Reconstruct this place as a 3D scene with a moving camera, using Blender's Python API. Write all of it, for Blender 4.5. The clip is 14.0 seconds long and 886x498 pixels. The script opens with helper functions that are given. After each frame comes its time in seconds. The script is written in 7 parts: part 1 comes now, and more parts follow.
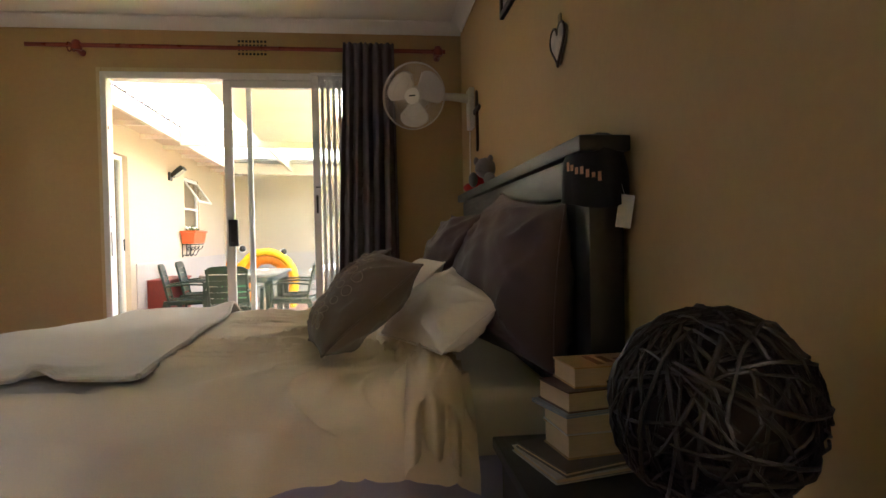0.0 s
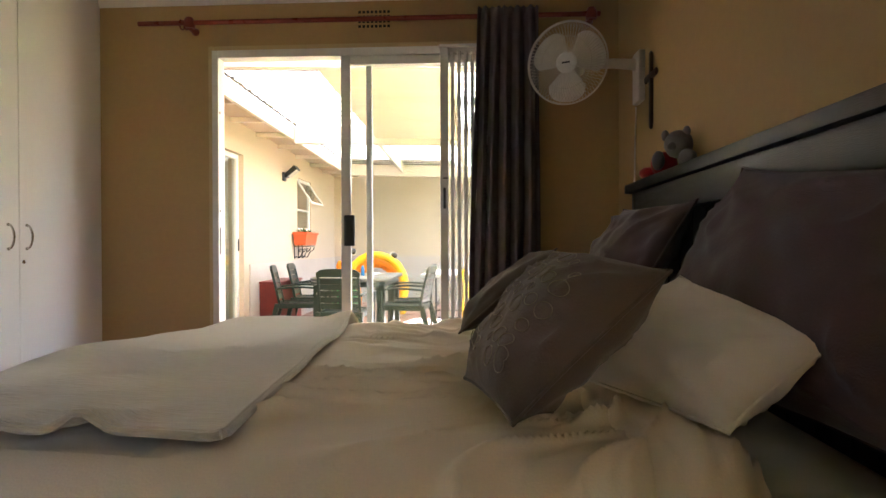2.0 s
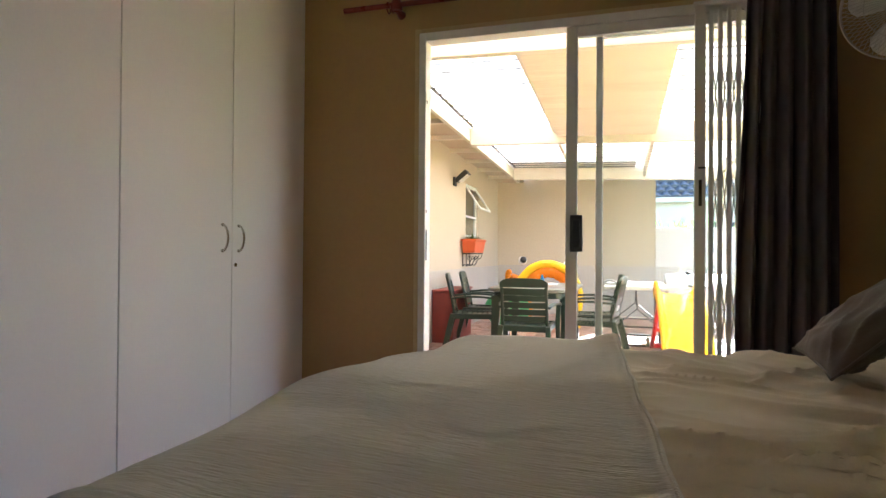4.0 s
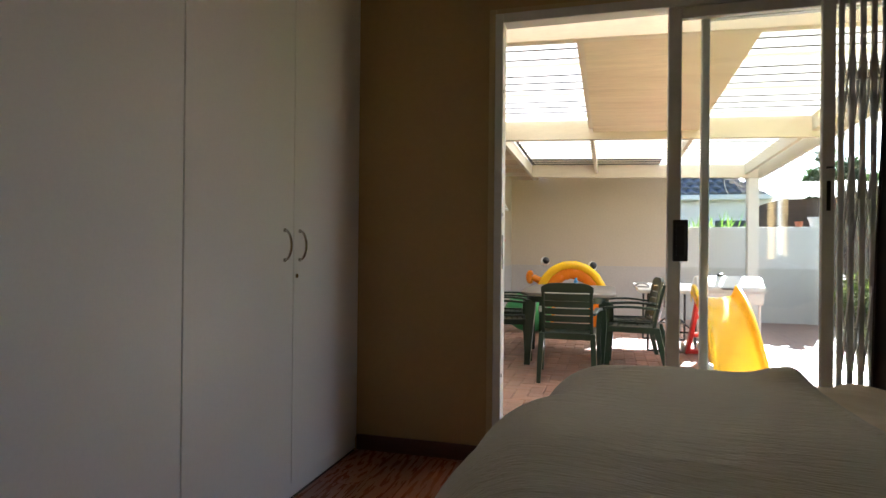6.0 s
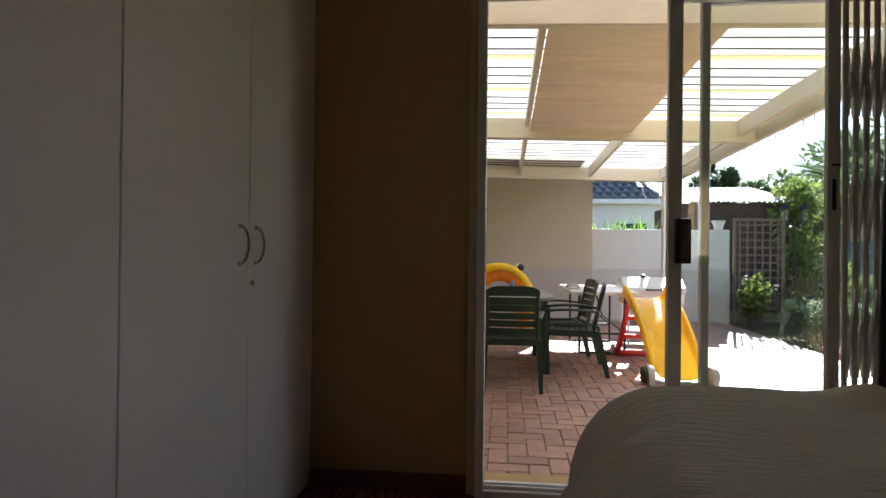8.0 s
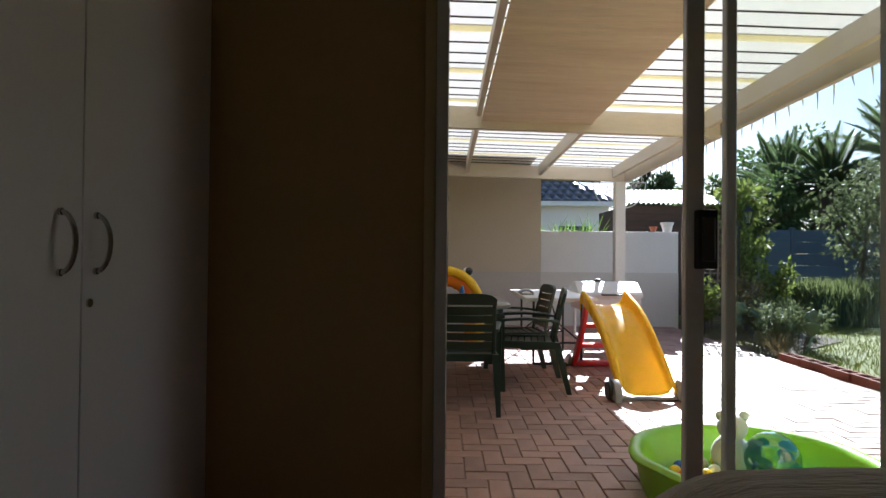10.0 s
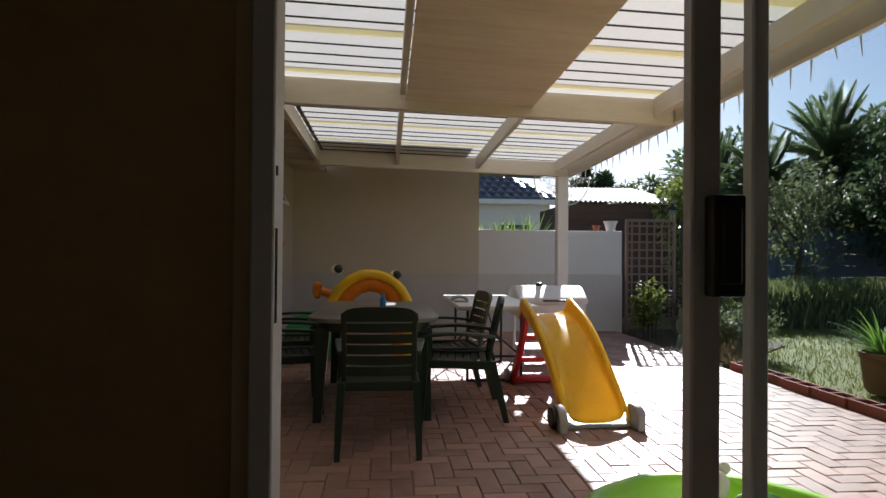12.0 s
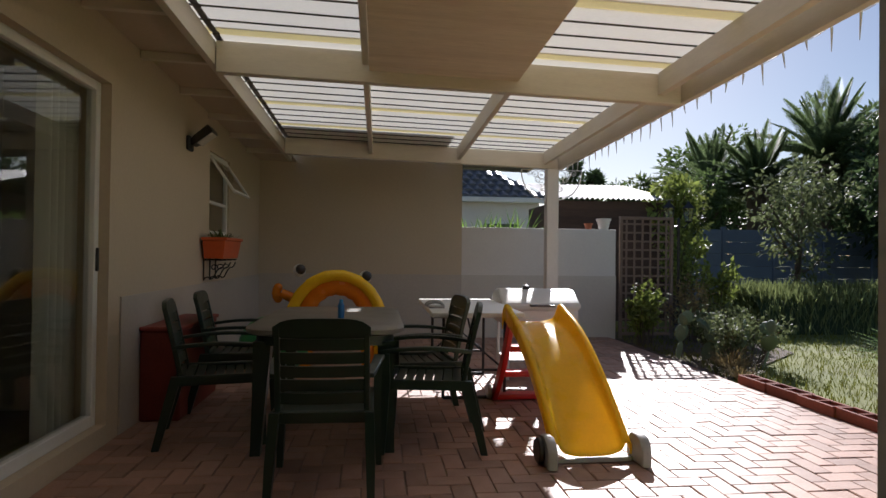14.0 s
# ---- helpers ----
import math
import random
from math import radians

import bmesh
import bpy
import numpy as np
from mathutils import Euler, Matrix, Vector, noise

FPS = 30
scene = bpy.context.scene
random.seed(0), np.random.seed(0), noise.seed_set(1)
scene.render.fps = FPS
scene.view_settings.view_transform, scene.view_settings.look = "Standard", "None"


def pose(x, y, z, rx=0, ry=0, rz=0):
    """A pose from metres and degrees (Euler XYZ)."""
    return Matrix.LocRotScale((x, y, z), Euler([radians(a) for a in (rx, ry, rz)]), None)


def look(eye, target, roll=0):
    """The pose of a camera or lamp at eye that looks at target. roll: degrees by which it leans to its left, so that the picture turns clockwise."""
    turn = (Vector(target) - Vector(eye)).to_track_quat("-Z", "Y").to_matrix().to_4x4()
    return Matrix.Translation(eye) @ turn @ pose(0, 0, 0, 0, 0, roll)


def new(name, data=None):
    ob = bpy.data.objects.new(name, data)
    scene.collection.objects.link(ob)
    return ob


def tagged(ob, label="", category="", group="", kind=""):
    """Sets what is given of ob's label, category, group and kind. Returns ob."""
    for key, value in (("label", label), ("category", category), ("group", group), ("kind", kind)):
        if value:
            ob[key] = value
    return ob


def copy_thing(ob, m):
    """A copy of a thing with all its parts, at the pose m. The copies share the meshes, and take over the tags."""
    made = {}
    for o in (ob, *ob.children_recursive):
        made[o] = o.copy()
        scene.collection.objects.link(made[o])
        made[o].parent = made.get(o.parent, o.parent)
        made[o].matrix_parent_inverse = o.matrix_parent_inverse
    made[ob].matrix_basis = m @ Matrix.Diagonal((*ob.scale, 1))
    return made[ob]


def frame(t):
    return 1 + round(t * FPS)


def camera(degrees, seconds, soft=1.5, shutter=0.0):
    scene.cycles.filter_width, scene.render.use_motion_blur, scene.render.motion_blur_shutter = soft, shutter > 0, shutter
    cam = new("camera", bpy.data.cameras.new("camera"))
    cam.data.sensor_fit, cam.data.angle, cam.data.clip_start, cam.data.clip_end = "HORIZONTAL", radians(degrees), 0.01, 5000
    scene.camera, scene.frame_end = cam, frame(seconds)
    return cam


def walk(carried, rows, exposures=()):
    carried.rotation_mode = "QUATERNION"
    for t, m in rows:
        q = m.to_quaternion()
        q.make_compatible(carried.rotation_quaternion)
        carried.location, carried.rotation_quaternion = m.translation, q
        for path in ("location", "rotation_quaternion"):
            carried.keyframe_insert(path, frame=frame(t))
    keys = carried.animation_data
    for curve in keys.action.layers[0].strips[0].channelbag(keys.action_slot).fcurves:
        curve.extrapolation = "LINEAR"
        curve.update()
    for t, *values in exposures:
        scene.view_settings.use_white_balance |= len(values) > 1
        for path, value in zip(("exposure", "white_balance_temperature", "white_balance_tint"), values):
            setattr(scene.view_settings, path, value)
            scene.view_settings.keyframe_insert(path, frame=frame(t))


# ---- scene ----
cam = camera(73.9, 14.0)
PATH = [
    (0, (-0.017, 0.029, 1.017), (0.213, 2.015, 0.975), -1.1),
    (0.5, (-0.075, 0.187, 1.026), (0.158, 2.173, 0.983), -0.8),
    (1, (-0.133, 0.346, 1.02), (0.085, 2.333, 0.979), -0.7),
    (1.5, (-0.162, 0.543, 1.006), (-0.069, 2.541, 0.979), -0.6),
    (2, (-0.218, 0.694, 0.983), (-0.327, 2.691, 0.969), -0.2),
    (2.5, (-0.357, 0.825, 0.996), (-0.603, 2.81, 0.986), -0.1),
    (3, (-0.49, 0.925, 1.003), (-0.861, 2.89, 0.989), 0.0),
    (3.5, (-0.627, 1.069, 0.977), (-1.137, 3.003, 0.983), 0.1),
    (4, (-0.736, 1.148, 0.963), (-1.314, 3.062, 0.98), 0.4),
    (4.2, (-0.797, 1.175, 0.966), (-1.379, 3.088, 0.986), 0.4),
    (6.5, (-1.372, 1.369, 1.023), (-1.869, 3.306, 1.022), 0.8),
    (7, (-1.505, 1.383, 1.024), (-1.897, 3.344, 1.03), 0.8),
    (7.5, (-1.568, 1.481, 1.015), (-1.85, 3.461, 1.024), 0.8),
    (8, (-1.643, 1.652, 1.011), (-1.853, 3.64, 1.024), 0.6),
    (8.2, (-1.676, 1.709, 1.011), (-1.87, 3.7, 1.023), 0.6),
    (10.5, (-1.732, 2.491, 1.009), (-1.67, 4.49, 1.036), 0.6),
    (11, (-1.714, 2.7, 1.038), (-1.584, 4.695, 1.058), 0.7),
    (11.5, (-1.623, 2.894, 1.044), (-1.454, 4.887, 1.066), 0.6),
    (12, (-1.535, 3.087, 1.047), (-1.349, 5.078, 1.068), 0.5),
    (12.5, (-1.504, 3.302, 1.042), (-1.305, 5.291, 1.067), 0.5),
    (13, (-1.469, 3.474, 1.059), (-1.257, 5.463, 1.082), 0.6),
    (13.5, (-1.395, 3.63, 1.052), (-1.175, 5.618, 1.075), 0.6),
    (14, (-1.333, 3.757, 1.039), (-1.113, 5.745, 1.061), 0.7),
]
walk(cam, [(t, look(eye, target, roll)) for t, eye, target, roll in PATH],
     exposures=[(0, 5.1, 5600, 17), (2, 4.95, 5600, 17), (4.2, 4.3, 5550, 15), (6.5, 3.1, 5650, 13), (8.2, 2.45, 5550, 13), (10.5, 1.65, 5500, 15), (14, 0.82, 5900, 16)])

# ---- light ----
SUN_EL, SUN_AZ = 29.5, 20.0
sun_dir = Vector((math.sin(radians(SUN_AZ)) * math.cos(radians(SUN_EL)), math.cos(radians(SUN_AZ)) * math.cos(radians(SUN_EL)), math.sin(radians(SUN_EL))))
sun = new("sun", bpy.data.lights.new("sun", "SUN"))
sun.data.energy, sun.data.angle, sun.data.color = 5.0, radians(0.53), (1.0, 0.94, 0.84)
sun.matrix_basis = look(sun_dir * 40, (0, 0, 0))
world = bpy.data.worlds.new("sky")
scene.world = world
world.use_nodes = True
_n = world.node_tree.nodes
_sky = _n.new("ShaderNodeTexSky")
_sky.sky_type, _sky.sun_disc = "NISHITA", False
_sky.sun_elevation, _sky.sun_rotation = radians(SUN_EL), radians(SUN_AZ)
_sky.air_density, _sky.dust_density = 1.0, 0.5
_n["Background"].inputs["Strength"].default_value = 0.044
world.node_tree.links.new(_sky.outputs[0], _n["Background"].inputs["Color"])

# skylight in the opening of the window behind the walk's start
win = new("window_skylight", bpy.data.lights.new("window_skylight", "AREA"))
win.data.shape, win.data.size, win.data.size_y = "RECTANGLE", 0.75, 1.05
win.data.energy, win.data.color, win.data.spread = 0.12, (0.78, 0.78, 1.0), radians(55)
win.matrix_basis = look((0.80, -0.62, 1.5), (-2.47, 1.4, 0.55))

# ---- materials ----
def node_mat(name):
    m = bpy.data.materials.new(name)
    m.use_nodes = True
    return m, m.node_tree, m.node_tree.nodes["Principled BSDF"]


def mat(name, color, rough=0.6, metal=0.0, var=0.12, scale=6.0, bump=0.15, bscale=60.0, stain=None, stain_amt=0.0, spec=0.5, random_obj=0.0,
        island=0.0, stretch=(1, 1, 1), bdist=0.004, sheen=0.0, rvar=0.1, trans=0.0, clear=0.0):
    """Base colour varied at two scales, a fine relief, uneven gloss, optional stains and piece to piece change."""
    m, tree, p = node_mat(name)
    N, L = tree.nodes, tree.links
    tc = N.new("ShaderNodeTexCoord")
    mp = N.new("ShaderNodeMapping")
    mp.inputs["Scale"].default_value = stretch
    L.new(tc.outputs["Object"], mp.inputs["Vector"])
    src = mp.outputs["Vector"]
    n1 = N.new("ShaderNodeTexNoise")
    n1.inputs["Scale"].default_value, n1.inputs["Detail"].default_value = scale, 5
    n2 = N.new("ShaderNodeTexNoise")
    n2.inputs["Scale"].default_value, n2.inputs["Detail"].default_value = bscale, 4
    L.new(src, n1.inputs["Vector"]), L.new(src, n2.inputs["Vector"])
    add = N.new("ShaderNodeMath")
    add.operation = "ADD"
    L.new(n1.outputs["Fac"], add.inputs[0]), L.new(n2.outputs["Fac"], add.inputs[1])
    rng = N.new("ShaderNodeMapRange")
    rng.inputs["From Min"].default_value, rng.inputs["From Max"].default_value = 0.6, 1.4
    rng.inputs["To Min"].default_value, rng.inputs["To Max"].default_value = 1 - var, 1 + var
    L.new(add.outputs[0], rng.inputs["Value"])
    value = rng.outputs[0]
    for amount, make, out in ((random_obj, "ShaderNodeObjectInfo", "Random"), (island, "ShaderNodeNewGeometry", "Random Per Island")):
        if amount:
            inf = N.new(make)
            r2 = N.new("ShaderNodeMapRange")
            r2.inputs["To Min"].default_value, r2.inputs["To Max"].default_value = 1 - amount, 1 + amount
            L.new(inf.outputs[out], r2.inputs["Value"])
            mu = N.new("ShaderNodeMath")
            mu.operation = "MULTIPLY"
            L.new(value, mu.inputs[0]), L.new(r2.outputs[0], mu.inputs[1])
            value = mu.outputs[0]
    hsv = N.new("ShaderNodeHueSaturation")
    hsv.inputs["Color"].default_value = (*color, 1)
    L.new(value, hsv.inputs["Value"])
    col = hsv.outputs["Color"]
    if stain:
        n3 = N.new("ShaderNodeTexNoise")
        n3.inputs["Scale"].default_value, n3.inputs["Detail"].default_value, n3.inputs["Roughness"].default_value = scale * 0.35, 8, 0.7
        L.new(src, n3.inputs["Vector"])
        ramp = N.new("ShaderNodeMapRange")
        ramp.inputs["From Min"].default_value, ramp.inputs["From Max"].default_value = 0.48, 0.72
        ramp.inputs["To Max"].default_value = stain_amt
        L.new(n3.outputs["Fac"], ramp.inputs["Value"])
        mix = N.new("ShaderNodeMix")
        mix.data_type = "RGBA"
        mix.inputs["B"].default_value = (*stain, 1)
        L.new(ramp.outputs[0], mix.inputs["Factor"]), L.new(col, mix.inputs["A"])
        col = mix.outputs["Result"]
    L.new(col, p.inputs["Base Color"])
    rr = N.new("ShaderNodeMapRange")
    rr.inputs["To Min"].default_value, rr.inputs["To Max"].default_value = max(0.02, rough - rvar), min(1, rough + rvar)
    L.new(n1.outputs["Fac"], rr.inputs["Value"]), L.new(rr.outputs[0], p.inputs["Roughness"])
    p.inputs["Metallic"].default_value, p.inputs["Specular IOR Level"].default_value = metal, spec
    if sheen:
        p.inputs["Sheen Weight"].default_value = sheen
    if bump:
        b = N.new("ShaderNodeBump")
        b.inputs["Strength"].default_value, b.inputs["Distance"].default_value = bump, bdist
        L.new(n2.outputs["Fac"], b.inputs["Height"]), L.new(b.outputs[0], p.inputs["Normal"])
    if trans:
        t = N.new("ShaderNodeBsdfTranslucent")
        L.new(col, t.inputs["Color"])
        ms = N.new("ShaderNodeMixShader")
        ms.inputs[0].default_value = trans
        L.new(p.outputs[0], ms.inputs[1]), L.new(t.outputs[0], ms.inputs[2]), L.new(ms.outputs[0], N["Material Output"].inputs[0])
        if clear:
            tp, mc = N.new("ShaderNodeBsdfTransparent"), N.new("ShaderNodeMixShader")
            mc.inputs[0].default_value = clear
            L.new(col, tp.inputs["Color"]), L.new(ms.outputs[0], mc.inputs[1]), L.new(tp.outputs[0], mc.inputs[2]), L.new(mc.outputs[0], N["Material Output"].inputs[0])
    return m


def glass_mat(name, tint=(0.96, 0.98, 0.97), base=0.045):
    """A thin pane: clear, with gloss that grows towards grazing angles."""
    m, tree, p = node_mat(name)
    N, L = tree.nodes, tree.links
    N.remove(p)
    tr, gl, lw, mx, pw, ma = (N.new("ShaderNode" + k) for k in ("BsdfTransparent", "BsdfGlossy", "LayerWeight", "MixShader", "Math", "Math"))
    tr.inputs["Color"].default_value = (*tint, 1)
    gl.inputs["Roughness"].default_value = 0.01
    lw.inputs["Blend"].default_value = 0.5
    pw.operation, ma.operation = "POWER", "MULTIPLY_ADD"
    pw.inputs[1].default_value = 5.0
    ma.inputs[1].default_value, ma.inputs[2].default_value = 0.9, base
    L.new(lw.outputs["Facing"], pw.inputs[0]), L.new(pw.outputs[0], ma.inputs[0]), L.new(ma.outputs[0], mx.inputs[0])
    L.new(tr.outputs[0], mx.inputs[1]), L.new(gl.outputs[0], mx.inputs[2])
    L.new(mx.outputs[0], N["Material Output"].inputs[0])
    return m


def weave_mat(name, color, scale=260.0, rough=0.9, var=0.1, bump=0.35, along=(1, 0.25, 1), trans=0.0, stain=None, big=3.0):
    return mat(name, color, rough, var=var, scale=big, bump=bump, bscale=scale, stretch=along, sheen=0.2, spec=0.2, bdist=0.003, trans=trans, stain=stain, stain_amt=0.25 if stain else 0)


M_OCHRE = mat("ochre_wall_paint", (0.46, 0.315, 0.135), 0.75, var=0.05, scale=1.5, bump=0.25, bscale=45, stain=(0.40, 0.27, 0.12), stain_amt=0.3)
M_SURROUND = mat("pale_ochre_surround_paint", (0.56, 0.43, 0.22), 0.6, var=0.05, scale=3, bump=0.2, bscale=45)
M_CEIL = mat("ceiling_paint", (0.78, 0.76, 0.70), 0.8, var=0.03, scale=2, bump=0.1)
M_CORNICE = mat("cornice_paint", (0.8, 0.78, 0.74), 0.6, var=0.03)
M_LAMINATE = mat("laminate_wood", (0.26, 0.085, 0.035), 0.28, var=0.28, scale=4, bscale=40, bump=0.08, random_obj=0.16, stretch=(12, 1, 12))
M_SKIRT = mat("dark_skirting_wood", (0.11, 0.045, 0.022), 0.4, var=0.2, scale=6, stretch=(1, 10, 10))
M_CLOSET = mat("white_melamine", (0.80, 0.77, 0.75), 0.42, var=0.025, scale=2.5, bump=0.04, bscale=90)
M_ALU = mat("white_powder_aluminium", (0.72, 0.71, 0.68), 0.4, var=0.05, scale=8, bump=0.03, stain=(0.5, 0.46, 0.38), stain_amt=0.25)
M_DARKGAP = mat("dark_gap", (0.03, 0.028, 0.025), 0.9, var=0.1)
M_GLASS = glass_mat("clear_glass")
M_BLACKPL = mat("black_plastic", (0.012, 0.012, 0.013), 0.35, var=0.1)
M_CHROME = mat("chrome", (0.55, 0.53, 0.5), 0.2, metal=1.0, var=0.05, bump=0)
M_ROD = mat("mahogany_rod", (0.20, 0.028, 0.015), 0.3, var=0.2, scale=20)
M_CURTAIN = weave_mat("charcoal_curtain", (0.105, 0.082, 0.085), 300, 0.65)
M_BLACKWOOD = mat("black_stained_wood", (0.018, 0.016, 0.015), 0.38, var=0.35, scale=8, bscale=50, bump=0.2, stretch=(8, 1, 8))
M_DUVET = mat("cream_duvet", (0.75, 0.645, 0.48), 0.85, var=0.04, scale=2.0, bump=0.25, bscale=220, bdist=0.003, sheen=0.15, spec=0.2)
M_SHEET = weave_mat("white_sheet", (0.74, 0.68, 0.58), 420, 0.85, var=0.04, bump=0.1)
M_LILAC = weave_mat("lilac_valance", (0.42, 0.40, 0.55), 300, 0.85, var=0.06)
M_THROW = mat("grey_ribbed_throw", (0.54, 0.475, 0.355), 0.85, var=0.14, scale=3.0, bump=0.9, bscale=150, stretch=(0.16, 1.2, 1), sheen=0.5, spec=0.3, bdist=0.007)
M_MAUVE = weave_mat("mauve_pillow", (0.095, 0.063, 0.062), 300, 0.8, var=0.08)
M_TAUPE = weave_mat("taupe_cushion", (0.125, 0.094, 0.07), 260, 0.8, var=0.08)
M_EMBROID = weave_mat("embroidery_thread", (0.28, 0.23, 0.17), 200, 0.6)
M_PLASTER = mat("cream_exterior_paint", (0.53, 0.44, 0.32), 0.85, var=0.05, scale=1.8, bump=0.35, bscale=35, stain=(0.50, 0.41, 0.29), stain_amt=0.3)
M_WHITEWALL = mat("white_boundary_paint", (0.70, 0.665, 0.62), 0.85, var=0.05, scale=1.6, bump=0.35, bscale=35, stain=(0.55, 0.5, 0.45), stain_amt=0.3)
M_GREYBAND = mat("grey_dado_paint", (0.47, 0.42, 0.36), 0.8, var=0.06, scale=2.0, bump=0.35, bscale=35, stain=(0.36, 0.31, 0.26), stain_amt=0.3)
M_TIMBER = mat("cream_painted_timber", (0.66, 0.60, 0.50), 0.6, var=0.07, scale=5, bump=0.2, bscale=30, stretch=(1, 1, 6), stain=(0.5, 0.42, 0.32), stain_amt=0.3)
M_PLY = mat("plywood", (0.68, 0.59, 0.46), 0.7, var=0.14, scale=2.5, bscale=18, bump=0.12, stretch=(0.7, 7, 1), stain=(0.38, 0.24, 0.13), stain_amt=0.35)
M_MORTAR = mat("joint_sand", (0.30, 0.23, 0.18), 0.95, var=0.25, scale=12, bump=0.5, bscale=120)
M_PAVER = mat("clay_paver", (0.35, 0.205, 0.15), 0.52, var=0.2, scale=9, bump=0.5, bscale=90, random_obj=0.22, stain=(0.42, 0.30, 0.24), stain_amt=0.5)
M_PAVER_J = mat("clay_paver_far", (0.35, 0.205, 0.15), 0.52, var=0.2, scale=9, bump=0.5, bscale=90, island=0.22, stain=(0.42, 0.30, 0.24), stain_amt=0.5)
M_LAWN = mat("lawn_soil", (0.15, 0.17, 0.035), 0.95, var=0.35, scale=1.2, bump=0.6, bscale=80, stain=(0.22, 0.17, 0.09), stain_amt=0.55)
M_GRASS = mat("grass_blade", (0.16, 0.172, 0.030), 0.7, var=0.25, scale=1.5, bump=0, island=0.4, trans=0.3, spec=0.12)
M_EDGE = mat("red_edging_block", (0.24, 0.068, 0.045), 0.8, var=0.2, scale=10, bump=0.4, random_obj=0.15)
M_SOIL = mat("garden_soil", (0.09, 0.062, 0.042), 0.95, var=0.3, scale=8, bump=0.8, bscale=50, bdist=0.02)


def sheet_mat():
    m = mat("translucent_roof_sheet", (0.96, 0.94, 0.85), 0.35, var=0.05, scale=1.2, bump=0.03, stain=(0.80, 0.74, 0.56), stain_amt=0.3, trans=0.30, clear=0.004)
    return m


M_SHEETROOF = sheet_mat()
M_SHEETLAP = mat("lapped_roof_sheet", (0.80, 0.70, 0.34), 0.4, var=0.08, scale=2, bump=0.03, trans=0.26, clear=0.004)
# darker, less translucent tone that draws a thin line along each sheet rib
M_SHEETRIB = mat("dark_sheet_rib", (0.045, 0.04, 0.03), 0.6, var=0.15, scale=3, bump=0.03, trans=0.08)
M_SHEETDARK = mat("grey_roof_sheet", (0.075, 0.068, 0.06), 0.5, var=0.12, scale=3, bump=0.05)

# ---- helpers ----
def world_of(ob):
    m = ob.matrix_basis.copy()
    while ob.parent:
        m = ob.parent.matrix_basis @ m
        ob = ob.parent
    return m


def finish(bm, smooth=35):
    bmesh.ops.recalc_face_normals(bm, faces=bm.faces[:])
    if smooth:
        lim = radians(smooth)
        for f in bm.faces:
            f.smooth = True
        for e in bm.edges:
            if len(e.link_faces) == 2 and e.calc_face_angle(0) > lim:
                e.smooth = False


def thing(name, x, y, z, label, category, group="", rz=0, kind=""):
    ob = new(name)
    ob.empty_display_size = 0.05
    ob.matrix_basis = pose(x, y, z, 0, 0, rz)
    return tagged(ob, label, category, group, kind)


def part(name, bm, material, parent=None, label="", local=False, smooth=35, kind=""):
    """Links a bmesh as one mesh object under a thing; local: its points are already in the parent's own space."""
    if parent and not local:
        bm.transform(world_of(parent).inverted())
    finish(bm, smooth)
    me = bpy.data.meshes.new(name)
    bm.to_mesh(me)
    bm.free()
    for m in material if isinstance(material, (list, tuple)) else [material]:
        me.materials.append(m)
    ob = new(name, me)
    if parent:
        ob.parent = parent
    return tagged(ob, label, kind=kind)


def solid(name, bm, material, label, category, group="", kind="", smooth=35):
    ob = part(name, bm, material, None, label, smooth=smooth)
    return tagged(ob, label, category, group, kind)


def bm_new():
    return bmesh.new()


def box(bm, x0, x1, y0, y1, z0, z1, bev=0.0, m=None, mi=0, seg=1):
    r = bmesh.ops.create_cube(bm, size=1)
    vs = r["verts"]
    for v in vs:
        v.co = Vector(((x0 + x1) / 2 + v.co.x * (x1 - x0), (y0 + y1) / 2 + v.co.y * (y1 - y0), (z0 + z1) / 2 + v.co.z * (z1 - z0)))
    faces = {f for v in vs for f in v.link_faces}
    if bev:
        out = bmesh.ops.bevel(bm, geom=list({e for v in vs for e in v.link_edges}), offset=bev, segments=seg, affect="EDGES", profile=0.6)
        faces |= set(out["faces"])
        vs = list({v for f in faces if f.is_valid for v in f.verts})
    for f in faces:
        if f.is_valid:
            f.material_index = mi
    if m:
        bmesh.ops.transform(bm, matrix=m, verts=vs)
    return vs


def loft(bm, rings, close=True, caps=True, mi=0):
    """Joins rings of points, each as many as the others."""
    vv = [[bm.verts.new(p) for p in r] for r in rings]
    n = len(vv[0])
    for a, b in zip(vv, vv[1:]):
        for i in range(n if close else n - 1):
            j = (i + 1) % n
            f = bm.faces.new((a[i], a[j], b[j], b[i]))
            f.material_index = mi
    if caps and close:
        bm.faces.new(vv[0][::-1]).material_index = mi
        bm.faces.new(vv[-1]).material_index = mi
    return vv


def tube(bm, pts, r, seg=8, mi=0, caps=True):
    pts = [Vector(p) for p in pts]
    rad = r if isinstance(r, (list, tuple)) else [r] * len(pts)
    rings = []
    side = None
    for i, p in enumerate(pts):
        d = (pts[min(i + 1, len(pts) - 1)] - pts[max(i - 1, 0)]).normalized()
        if side is None:
            side = d.orthogonal().normalized()
        side = (side - d * side.dot(d)).normalized()
        up = d.cross(side)
        rings.append([p + (side * math.cos(2 * math.pi * k / seg) + up * math.sin(2 * math.pi * k / seg)) * rad[i] for k in range(seg)])
    loft(bm, rings, mi=mi, caps=caps)


